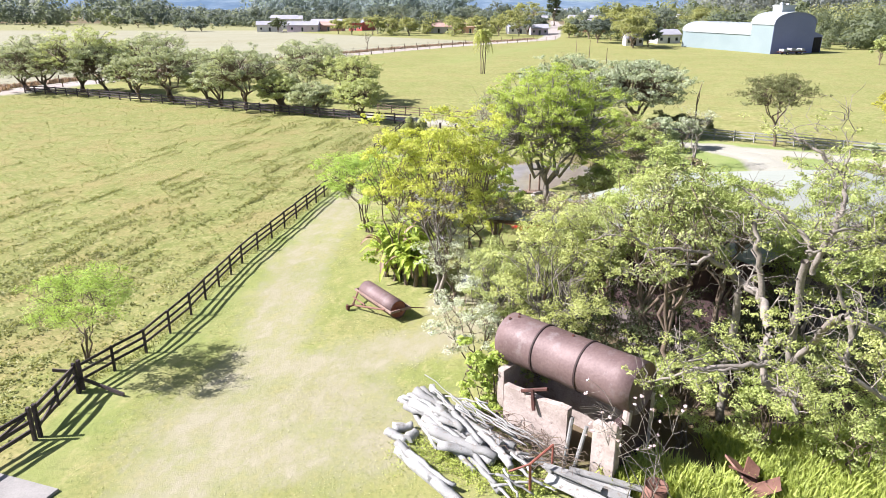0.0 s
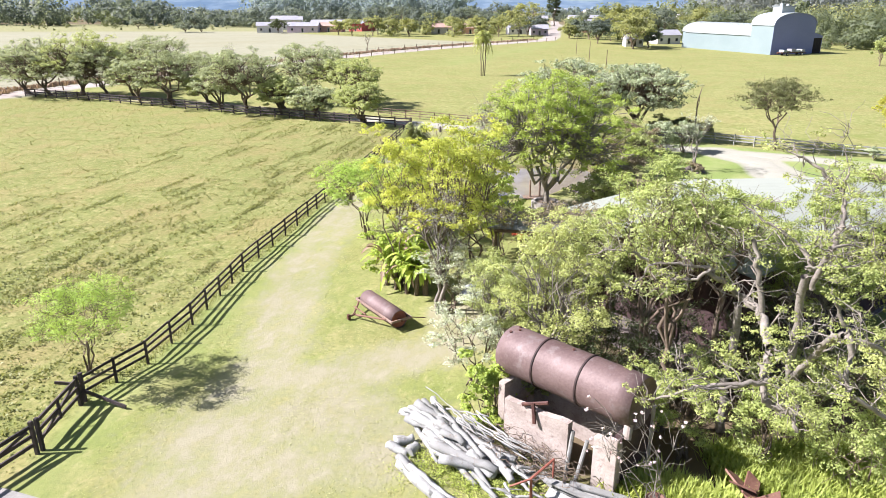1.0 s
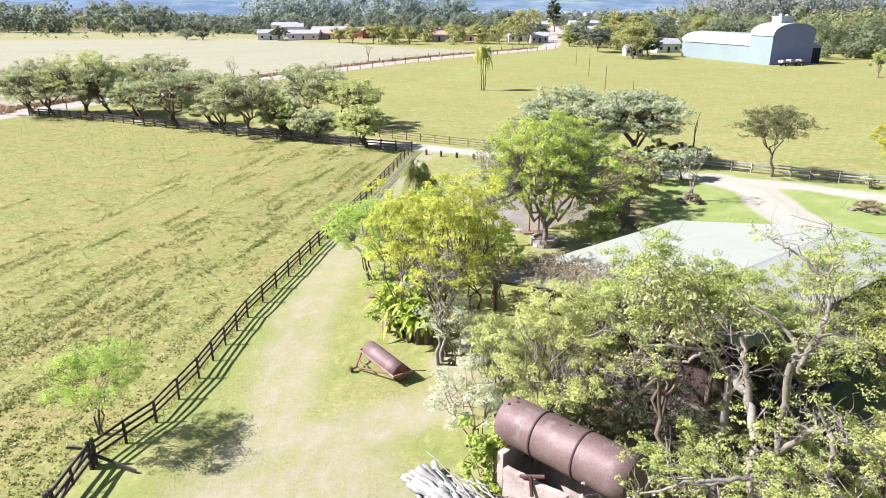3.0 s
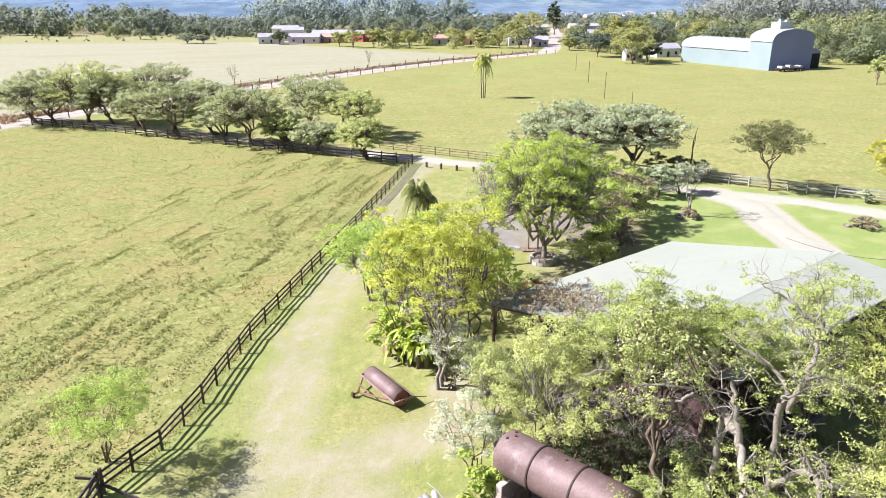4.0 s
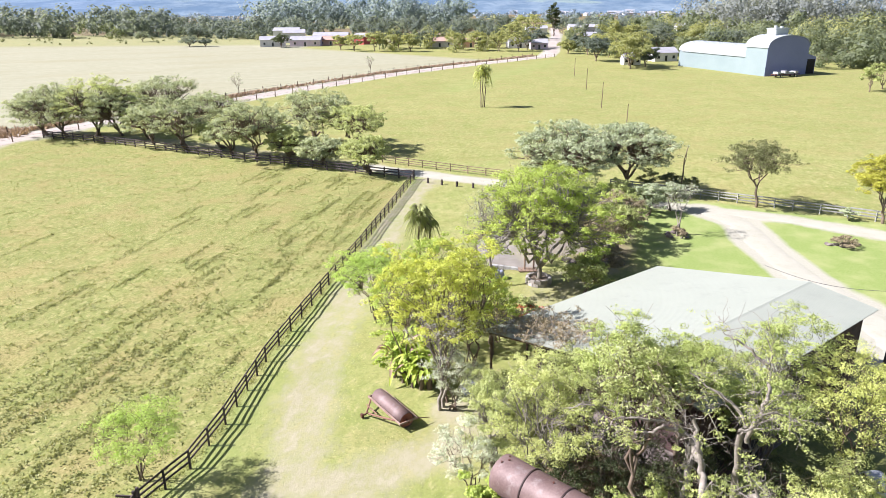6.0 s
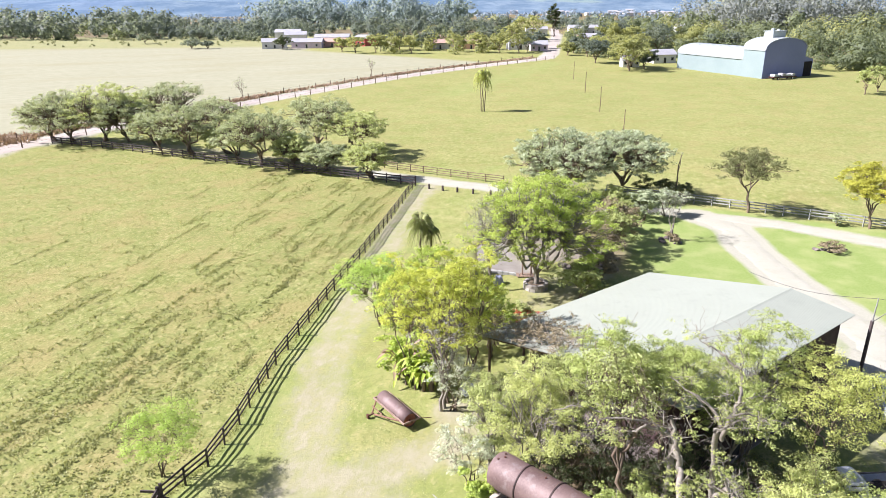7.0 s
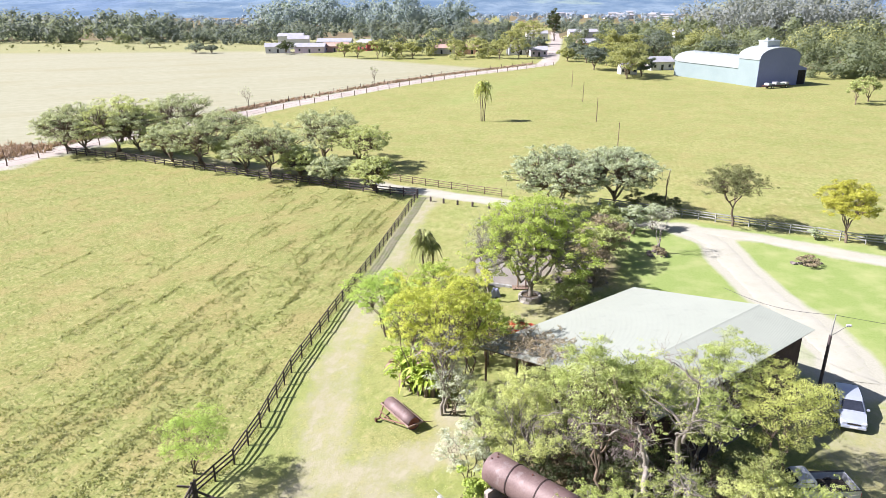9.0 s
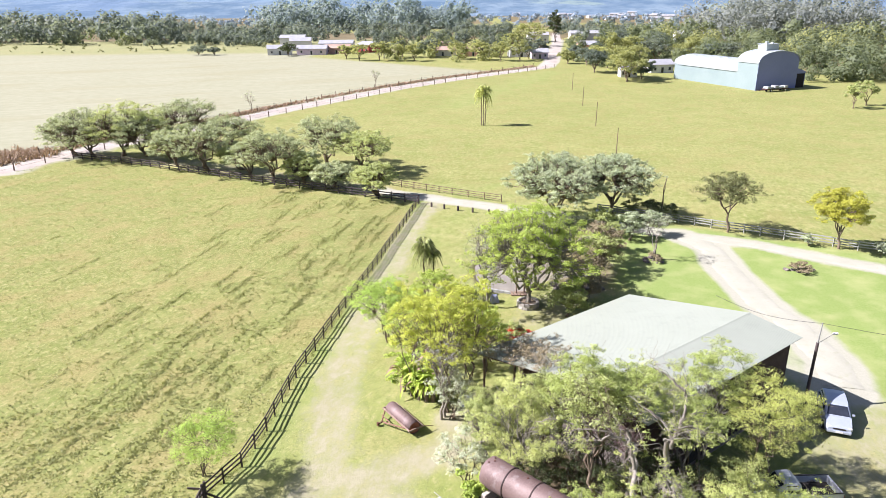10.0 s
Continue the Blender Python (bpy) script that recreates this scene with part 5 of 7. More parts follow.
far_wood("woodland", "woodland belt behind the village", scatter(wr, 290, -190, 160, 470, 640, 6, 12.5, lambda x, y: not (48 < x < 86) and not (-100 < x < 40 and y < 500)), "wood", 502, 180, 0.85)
far_wood("woodland", "dense wood behind the barn", scatter(wr, 150, 90, 330, 226, 330, 8, 14, right_wood), "wood_near", 503, 480, 0.5)
far_wood("woodland", "dense wood rising behind the barn", scatter(wr, 190, 100, 420, 330, 470, 10, 18, right_wood), "wood_near", 509, 220, 0.75)
far_wood("woodland", "bushes and low trees at the foot of the wood", scatter(wr, 40, 122, 190, 222, 246, 4, 8, lambda x, y: x > 124 - 0.39 * (y - 215)), "wood_near", 513, 420, 0.42)
far_wood("woodland", "yellowing trees at the edge of the wood", scatter(wr, 30, 112, 290, 250, 420, 10, 17, right_wood), "autumn", 504, 440, 0.48)
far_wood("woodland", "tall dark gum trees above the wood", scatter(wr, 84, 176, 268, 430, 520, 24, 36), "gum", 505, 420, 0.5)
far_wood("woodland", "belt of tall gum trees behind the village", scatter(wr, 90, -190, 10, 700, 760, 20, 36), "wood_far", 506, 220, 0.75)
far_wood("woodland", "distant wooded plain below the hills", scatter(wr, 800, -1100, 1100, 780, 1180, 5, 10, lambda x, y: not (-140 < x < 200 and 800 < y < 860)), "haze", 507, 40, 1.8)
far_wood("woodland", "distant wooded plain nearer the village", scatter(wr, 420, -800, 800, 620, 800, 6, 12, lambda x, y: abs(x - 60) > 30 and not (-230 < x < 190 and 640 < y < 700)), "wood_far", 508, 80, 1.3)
garden = lambda x, y: abs(x - np.interp(y, [p[1] for p in ROAD], [p[0] for p in ROAD])) > 8
far_wood("garden_trees", "olive garden trees among the village houses", scatter(wr, 46, -36, 100, 330, 450, 6, 11, garden), "wood_near", 510, 260, 0.7)
far_wood("garden_trees", "yellowing garden trees among the village houses", scatter(wr, 34, -30, 112, 318, 440, 5, 10, garden), "autumn", 511, 240, 0.7)
far_wood("garden_trees", "bushy trees between the street and the barn", scatter(wr, 26, 58, 100, 276, 322, 5, 10, lambda x, y: y > 282 - 0.2 * (x - 58)), "wood_near", 512, 320, 0.6)

VILLAGE_TREES = ((-24, 350, 14, 6, "wood"), (-44, 334, 7, 4, "autumn"), (-34, 332, 8, 4.2, "autumn"), (-26, 330, 7.5, 4, "autumn"), (-17, 328, 8, 4, "autumn"), (-52, 345, 6, 3.5, "autumn"), (-10, 352, 8, 4, "wood"), (4, 336, 8, 4.5, "autumn"), (14, 332, 8, 4, "autumn"),
                 (24, 326, 8, 4.5, "autumn"), (33, 324, 8, 4, "autumn"), (38, 334, 7, 4, "wood"), (20, 352, 9, 5, "wood"), (6, 372, 10, 5, "wood"), (-8, 384, 10, 6, "wood"), (34, 366, 11, 5, "autumn"), (46, 352, 8, 3.5, "wood"), (28, 398, 13, 6, "wood"), (12, 402, 12, 6, "wood"), (44, 412, 14, 6, "autumn"), (52, 430, 13, 6, "autumn"), (36, 440, 13, 6, "wood"),
                 (-86, 366, 6, 4, "dark"), (-165, 470, 6, 5, "wood"), (-185, 430, 5, 5, "wood"), (-138, 378, 4.5, 5, "wood"), (-129, 377, 3.5, 3, "wood"), (62, 236, 9.0, 5.6, "autumn"), (69, 243, 6.0, 3.6, "wood"), (-33, 345, 12, 5.5, "wood"),
                 (66, 286, 13.5, 6, "autumn"), (64, 246, 11.5, 6.2, "autumn"), (57, 268, 8, 5, "wood"), (72, 300, 10, 5, "wood"), (60, 300, 7, 4, "wood"), (76, 288, 12, 5.5, "autumn"), (88, 292, 11, 6, "wood"), (100, 286, 11, 6, "autumn"), (110, 276, 10, 6, "wood"), (58, 322, 6, 4, "wood"), (72, 334, 8, 4.5, "wood"), (86, 322, 10, 5, "wood"), (53, 308, 5, 3.5, "autumn"), (84, 345, 12, 6, "wood"), (98, 330, 12, 6, "wood"))
for n, (x, y, top, r, leaf) in enumerate(VILLAGE_TREES):
    top, r = top * 1.15, r * 1.3
    tree("village_tree", {"wood": "green leafy tree near the village", "autumn": "yellowing bushy tree near the village", "dark": "dark rounded tree beside a house"}[leaf], x, y, top, r, 0.12 * top, leaf, BARK, 34 if y < 310 else 26, 90 if y < 310 else 44, 0.66 if y < 310 else 0.85, 600 + n, trunk=0.25, twigs=0, cs=0.34 * r, slim=0.6)
tree("conifer", "tall dark pine beside the village street", 70.2, 468, 21, 5.5, 2.5, "dark", BARK, 34, 110, 0.9, 690, trunk=0.4, twigs=0, cs=1.9, slim=0.6)
for n, (x, y, top, r) in enumerate(((104.9, 171, 7.2, 3.4), (111, 176, 6.8, 3.4), (116.5, 172, 6.2, 3.0))):
    tree("pasture_tree", "grey thin-leaved tree at the pasture edge", x, y, top, r, 1.0, "olive", BARK, 20, 120, 0.4, 700 + n, trunk=0.15, twigs=2, cs=1.0)
for n, (x, y, top) in enumerate(((-52.0, 171.0, 6.0), (-24.5, 222.0, 6.5))):
    tree("bare_tree", "small bare roadside tree", x, y, top, 2.2, 2.2, "grey", BARK, 16, 6, 0.3, 710 + n, trunk=0.1, twigs=5, cs=0.8)

# ---- village ----
def village_house(x, y, w, d, h, turn, wall, roof, label, rise=1.6, wins=3):
    o = thing("village_house", x, y, 0, label, "house", turn=turn)
    bm = bmesh.new()
    prism(bm, [(-w / 2, -d / 2, -0.2), (-w / 2, d / 2, -0.2), (-w / 2, d / 2, h), (-w / 2, 0, h + rise), (-w / 2, -d / 2, h)], (w, 0, 0))
    part("wall", bm, wall, o)
    for sgn in (-1, 1):
        bm = bmesh.new()
        e = d / 2 + 0.5
        z1 = h - rise * 0.5 / (d / 2) + 0.06
        prism(bm, [(-w / 2 - 0.4, sgn * e, z1), (-w / 2 - 0.4, 0, h + rise + 0.06), (-w / 2 - 0.4, 0, h + rise + 0.2), (-w / 2 - 0.4, sgn * e, z1 + 0.14)], (w + 0.8, 0, 0))
        part("roof", bm, roof, o)
    for k in range(wins):
        xx = -w / 2 + w * (k + 0.5) / wins
        tall = k == wins // 2
        p = part("door" if tall else "window", boxes((xx - 0.5, xx + 0.5, -d / 2 - 0.05, -d / 2 + 0.02, 0.1 if tall else 1.0, 2.1)), GLASS_DARK, o)
        part("frame", boxes((xx - 0.62, xx - 0.5, -d / 2 - 0.08, -d / 2, 0.1 if tall else 0.9, 2.2), (xx + 0.5, xx + 0.62, -d / 2 - 0.08, -d / 2, 0.1 if tall else 0.9, 2.2), (xx - 0.5, xx + 0.5, -d / 2 - 0.08, -d / 2, 2.1, 2.2)), WHITE_WALL, p)
    return o


for row in ((-93, 378, 13, 9, 3.4, 12, WHITE_WALL, GREY_ROOF, "white house with a pale roof beyond the stubble field"), (-75, 378, 16, 9, 3.2, 0, PINK_WALL, GREY_ROOF, "lilac painted house with a grey roof"),
            (-62, 384, 14, 8, 3.0, -6, ORANGE_WALL, TILE_ROOF, "salmon painted low house"), (-88, 410, 12, 9, 5.6, 8, WHITE_WALL, GREY_ROOF, "two-storey white house among trees"), (-102, 455, 16, 10, 5.2, 0, WHITE_WALL, GREY_ROOF, "white house by the wood"),
            (-46, 394, 8, 15, 4.0, -24, RED_WALL, GREY_ROOF, "bright red gabled shed"), (-68, 418, 20, 10, 3.6, 0, WHITE_WALL, GREY_ROOF, "long white shed with grey roof"), (-4, 362, 14, 8, 3.0, 5, WHITE_WALL, TILE_ROOF, "low house behind garden trees"),
            (12, 358, 13, 8, 3.0, 0, ORANGE_WALL, TILE_ROOF, "low house with clay tile roof"), (36, 352, 12, 9, 3.2, 4, WHITE_WALL, GREY_ROOF, "small white house by the street"), (42, 376, 12, 9, 3.4, 0, WHITE_WALL, TILE_ROOF, "house beside the village street"),
            (44, 340, 8, 7, 3.0, 0, PINK_WALL, GREY_ROOF, "small shop by the road"), (82, 372, 26, 12, 4.6, 3, ORANGE_WALL, GREY_ROOF, "long salmon hall with pale roof"), (104, 392, 24, 12, 4.4, 0, WHITE_WALL, GREY_ROOF, "long white hall with pale roof"),
            (146, 430, 16, 10, 7.0, -8, WHITE_WALL, GREY_ROOF, "white two-storey house above the trees"), (82, 268, 9, 7, 3.2, 10, WHITE_WALL, GREY_ROOF, "small white outbuilding near the barn"), (66, 252, 6, 5, 2.6, 0, WHITE_WALL, GREY_ROOF, "small shed under trees"),
            (60, 480, 14, 10, 4.5, 0, WHITE_WALL, GREY_ROOF, "white house at the end of the street"), (95, 500, 20, 10, 4.5, 0, WHITE_WALL, GREY_ROOF, "white house beyond the street"), (-6, 402, 12, 8, 3.2, 3, WHITE_WALL, TILE_ROOF, "house among garden trees")):
    village_house(*row)
wr2 = np.random.default_rng(5)
for k in range(16):
    village_house(wr2.uniform(90, 330), wr2.uniform(900, 1250), wr2.uniform(9, 18), 10, wr2.uniform(3, 5), wr2.uniform(-20, 20), WHITE_WALL, GREY_ROOF, "distant pale town building among trees", wins=2)

# ---- old tank on its walls ----
def tank():
    a, b = Vector((2.25, 21.9, 3.05)), Vector((6.05, 18.3, 3.05))
    ax = (b - a).normalized()
    t = thing("tank", a.x, a.y, 0, "large rusty riveted steel cylinder lying on plastered walls", "tank")
    R, L = 0.86, (b - a).length
    m = Matrix.Translation(a - Vector((a.x, a.y, 0))) @ ax.to_track_quat("X", "Z").to_matrix().to_4x4()
    prof = [(-0.16, 0.0), (-0.15, 0.45), (-0.10, 0.65), (-0.02, 0.77), (0.06, R)] + [(L * k / 8, R + (0.006 if k % 2 else -0.004)) for k in range(1, 8)] + [(L, R), (L, R - 0.03), (L - 0.05, R - 0.05), (L - 0.08, 0.0)]
    n = 48
    v, q = [], []
    for x, r in prof:
        for k in range(n):
            th = 2 * math.pi * k / n
            v.append((x, r * math.cos(th), r * math.sin(th)))
    for i in range(len(prof) - 1):
        for k in range(n):
            q.append((i * n + k, i * n + (k + 1) % n, (i + 1) * n + (k + 1) % n, (i + 1) * n + k))
    ob = part("shell", mesh_np("shell", v, np.array(q)[:, ::-1], RUST, True), None, t)
    ob.matrix_basis = m
    for x in (L * 0.30, L * 0.63):
        bm = bmesh.new()
        for s in range(40):
            t0, t1 = 2 * math.pi * s / 40, 2 * math.pi * (s + 1) / 40
            prism(bm, [(x - 0.03, rr * math.cos(th), rr * math.sin(th)) for rr, th in ((R - 0.01, t0), (R + 0.035, t0), (R + 0.035, t1), (R - 0.01, t1))], (0.06, 0, 0))
        part("band", bm, BAND, t, "dark seam band").matrix_basis = m
    for k, (x, th) in enumerate(((0.25, 1.9), (0.45, 1.6), (0.3, 1.35), (L * 0.5, 1.5))):
        bm = rod(bmesh.new(), (x, (R - 0.03) * math.cos(th), (R - 0.03) * math.sin(th)), (x, (R + 0.04) * math.cos(th), (R + 0.04) * math.sin(th)), 0.05, sides=8)
        part("plug", bm, RUST_DARK, t).matrix_basis = m
    bm = rod(bmesh.new(), (L - 0.12, -0.55, -0.55), (L - 0.05, -0.75, -0.95), 0.14, sides=12)
    part("outlet", bm, PLASTER, t).matrix_basis = m
    # cradle walls, in axes along the tank
    w = thing("cradle_wall", a.x, a.y, 0, "crumbling plastered brick walls that carry the tank", "wall")
    mw = ax.to_track_quat("X", "Z").to_matrix().to_4x4()
    rng = random.Random(4)
    def wall(x0, x1, y, h0, h1, th=0.26):
        bm = bmesh.new()
        k = max(2, int((x1 - x0) / 0.35))
        top = [(x0 + (x1 - x0) * i / k, y, h0 + (h1 - h0) * i / k + rng.uniform(-0.05, 0.05)) for i in range(k + 1)]
        prism(bm, [(x0, y, -0.1), (x1, y, -0.1)] + top[::-1], (0, th, 0))
        part("wall", bm, PLASTER, w).matrix_basis = mw
    wall(0.75, 3.35, -1.15, 1.85, 1.95)
    wall(4.3, 5.15, -1.15, 1.95, 2.05)
    wall(0.3, 5.15, 0.9, 2.2, 2.3)
    for x in (0.3, 4.88):
        bm = boxes((x, x + 0.26, -0.93, 0.89, -0.1, 2.2))
        # near end wall is dark brick, its deep shade included in the colour
        part("end_wall", bm, PLASTER if x < 1 else BRICK_WALL, w).matrix_basis = mw
    part("pillar", boxes((4.85, 5.2, -1.3, -1.17, -0.1, 2.3), bevel=0.02), PLASTER, w).matrix_basis = mw
    for x0, y0, z0, x1, y1, z1 in ((2.15, -1.3, 1.5, 1.95, -1.15, 2.15), (1.55, -1.2, 1.95, 2.45, -1.0, 2.3), (3.55, -1.5, 0.0, 3.45, -1.0, 1.7), (3.9, -1.5, 0.0, 4.0, -1.0, 1.6)):
        pl = part("prop", rod(bmesh.new(), (x0, y0, z0), (x1, y1, z1), 0.07, sides=7), TIMBER_GREY if z0 < 1 else RUST_DARK, w)
        pl.matrix_basis = mw
    return mw, a


MW, TA = tank()

# climbing plant on the wall's far end
rng = np.random.default_rng(8)
ivy = thing("climber", 1.65, 21.6, 0, "dense green climber covering the end of the wall", "climbing plant")
icl = np.stack([rng.normal(0, 0.38, 46), rng.normal(0, 0.42, 46), rng.uniform(0.2, 2.7, 46)], 1)
iw = Wood()
for c in icl[:18]:
    iw.tube(bend(rng, (0.2, 0, -0.1), c, 0.1, 5), 0.03, 0.008, 5)
part("stem", iw.mesh("stem", BARK), None, ivy)
part("crown", crown_mesh("crown", rng, icl, 0.34, 150, 0.12, LEAF["bright"], 0.7), None, ivy)

# ---- pile of old timber ----
def old_log(x, y, z, turn, tilt, ln, r, group="timber pile", kind_="log", roll=0.0):
    lg = random.Random(int((x * 37 + y * 91 + z * 13) * 100))
    o = thing(kind_, x, y, z, "weathered grey split log lying in the pile" if kind_ == "log" else "weathered grey board lying by the wall", kind_, group)
    w = Wood()
    if kind_ == "log":
        k = 6
        pts = [(ln * (i / k - 0.5), lg.uniform(-0.04, 0.04), lg.uniform(-0.03, 0.03)) for i in range(k + 1)]
        bm = bmesh.new()
        rings = []
        for i, p in enumerate(pts):
            ring = []
            rr = r * (1 - 0.25 * i / k) * lg.uniform(0.88, 1.1)
            for s in range(7):
                th = 2 * math.pi * s / 7
                ring.append(bm.verts.new((p[0], p[1] + rr * math.cos(th) * (1.25 if s % 3 else 0.9), p[2] + rr * math.sin(th) * 0.8)))
            rings.append(ring)
        for r1, r2 in zip(rings[:-1], rings[1:]):
            for s in range(7):
                bm.faces.new((r1[s], r1[(s + 1) % 7], r2[(s + 1) % 7], r2[s]))
        bm.faces.new(rings[0][::-1])
        bm.faces.new(rings[-1])
        bmesh.ops.recalc_face_normals(bm, faces=bm.faces)
        for f in bm.faces:
            f.smooth = len(f.verts) == 4
    else:
        bm = boxes((-ln / 2, ln / 2, -r, r, -0.03, 0.03), bevel=0.01)
    part("wood", bm, TIMBER_GREY, o)
    o.matrix_basis = pose(x, y, z, roll, tilt, turn)


lr = random.Random(21)
for n in range(62):
    s, u = lr.uniform(0, 1), lr.uniform(-1, 1)
    cx_, cy_ = -0.9 + 2.7 * s, 21.6 - 2.9 * s
    hgt = 0.12 + 0.75 * (1 - abs(u)) * (0.55 + 0.45 * math.sin(math.pi * min(1, s + 0.15))) * lr.uniform(0.35, 1.0)
    old_log(cx_ + 0.85 * u * 0.75, cy_ + 0.85 * u * 0.66, hgt, -48 + lr.gauss(0, 13), lr.gauss(4, 7), lr.uniform(1.2, 2.8), lr.uniform(0.07, 0.19))
for n in range(30):
    s = lr.uniform(0, 1)
    old_log(-0.4 + 2.9 * s + lr.uniform(-.3, .5), 21.5 - 2.9 * s + lr.uniform(-.2, .5), 0.85 + lr.uniform(-.2, .25), -44 + lr.gauss(0, 16), lr.gauss(5, 8), lr.uniform(0.8, 2.0), lr.uniform(0.018, 0.04))
for n, (x, y, turn, ln, r) in enumerate(((-0.7, 18.2, -52, 2.8, 0.24), (-0.3, 17.5, -50, 2.6, 0.2), (-1.0, 18.5, -57, 2.2, 0.13), (-0.5, 18.0, -46, 2.2, 0.09))):
    old_log(x, y, 0.12 + 0.07 * n, turn, 2, ln, r)
for n, (x, y, z, turn, ln) in enumerate(((4.3, 17.3, 0.5, -22, 2.7), (4.5, 17.0, 0.42, -28, 2.5), (4.1, 16.8, 0.3, -34, 2.4), (4.9, 17.2, 0.55, -18, 2.3), (3.6, 17.5, 0.3, -58, 2.0), (4.6, 16.6, 0.25, -38, 2.0), (3.9, 17.2, 0.62, -30, 1.8))):
    old_log(x, y, z, turn, 5, ln, 0.13 + 0.02 * (n % 3), kind_="board", roll=12 * (n % 3))
for n in range(14):
    old_log(lr.uniform(1.6, 3.4), lr.uniform(17.0, 18.6), lr.uniform(0.1, 0.5), lr.uniform(-90, 30), lr.gauss(0, 10), lr.uniform(0.5, 1.4), lr.uniform(0.025, 0.07))
for x, y, turn, ln, r in ((-1.5, 20.5, 20, 0.7, 0.2), (-1.7, 20.0, -35, 0.9, 0.16), (-1.2, 20.0, 60, 0.6, 0.2)):
    old_log(x, y, 0.14, turn, 3, ln, r)
brush = thing("brush_heap", 2.7, 18.9, 0, "heap of dry brown twigs on the old timber", "brushwood")
bw_rng, bw = np.random.default_rng(33), Wood()
for _ in range(150):
    s0 = bw_rng.uniform(-1, 1)
    p0 = np.array([1.25 * s0, -1.1 * s0, 0]) + bw_rng.normal(0, 0.28, 3) * [1, 1, 0] + [0, 0, abs(bw_rng.normal(0.55, 0.25))]
    dv = np.array([0.7, -0.65, 0.1]) * bw_rng.uniform(0.4, 1.0) + bw_rng.normal(0, 0.3, 3) * [1, 1, 0.5]
    bw.tube(bend(bw_rng, p0 - dv / 2, p0 + dv / 2, 0.14, 5), 0.016, 0.006, 4)
part("tangle", bw.mesh("tangle", BARK), None, brush)

# old machine frame and steel drum beside the wall
fr = thing("scrap_stand", 2.6, 17.2, 0, "rusty steel angle stand beside the timber pile", "scrap")
for p, q, r in (((0, 0, -0.1), (-0.05, 0, 1.1), 0.045), ((-0.05, 0, 1.1), (0.75, 0.75, 1.25), 0.04), ((-0.05, 0, 1.1), (-0.7, -0.1, 0.9), 0.035), ((0.75, 0.75, 1.25), (0.75, 0.75, 0.2), 0.035)):
    part("bar", rod(bmesh.new(), p, q, r, sides=6), RUST_RED, fr)


def drum(x, y, tilt, turn, label, h=0.95, r=0.34, mat_=RUST_BROWN):
    o = thing("steel_drum", x, y, 0, label, "drum")
    prof = [(0, 0), (r, 0), (r, h * 0.32), (r + 0.015, h * 0.34), (r, h * 0.36), (r, h * 0.65), (r + 0.015, h * 0.67), (r, h * 0.69), (r, h), (r - 0.02, h), (r - 0.025, h - 0.03), (0, h - 0.03)]
    v = [(rr * math.cos(2 * math.pi * k / 24), rr * math.sin(2 * math.pi * k / 24), z) for rr, z in prof for k in range(24)]
    q = [(i * 24 + k, i * 24 + (k + 1) % 24, (i + 1) * 24 + (k + 1) % 24, (i + 1) * 24 + k) for i in range(len(prof) - 1) for k in range(24)]
    part("shell", mesh_np("shell", v, q, mat_, True), None, o)
    o.matrix_basis = pose(x, y, 0.02, tilt, 0, turn)


drum(6.1, 16.5, 6, 40, "rusty steel drum standing in weeds")
sc = thing("scrap_metal", 9.3, 16.8, 0.25, "bent rusty sheet-metal scrap in the weeds", "scrap")
for k in range(4):
    bm = bmesh.new()
    prism(bm, [(0, 0, 0.1), (0.9, 0.1, 0.35), (1.0, 0.5, 0.55), (0.2, 0.45, 0.3)], (0.02, -0.03, 0.06))
    part("sheet", bm, RUST_BROWN, sc).matrix_basis = pose(0.2 * k - 0.3, 0.25 * k - 0.3, 0.05 * k, 4 * k, 0, 55 * k)

# concrete slab at the paddock corner
sl = thing("concrete_slab", -13.3, 16.9, 0, "pale concrete slab lying in the grass", "slab")
part("slab", boxes((-1.3, 1.2, -0.8, 0.75, -0.1, 0.12), bevel=0.02), CONCRETE, sl)
sl.matrix_basis = pose(-13.3, 16.9, 0, 0, 0, -18)

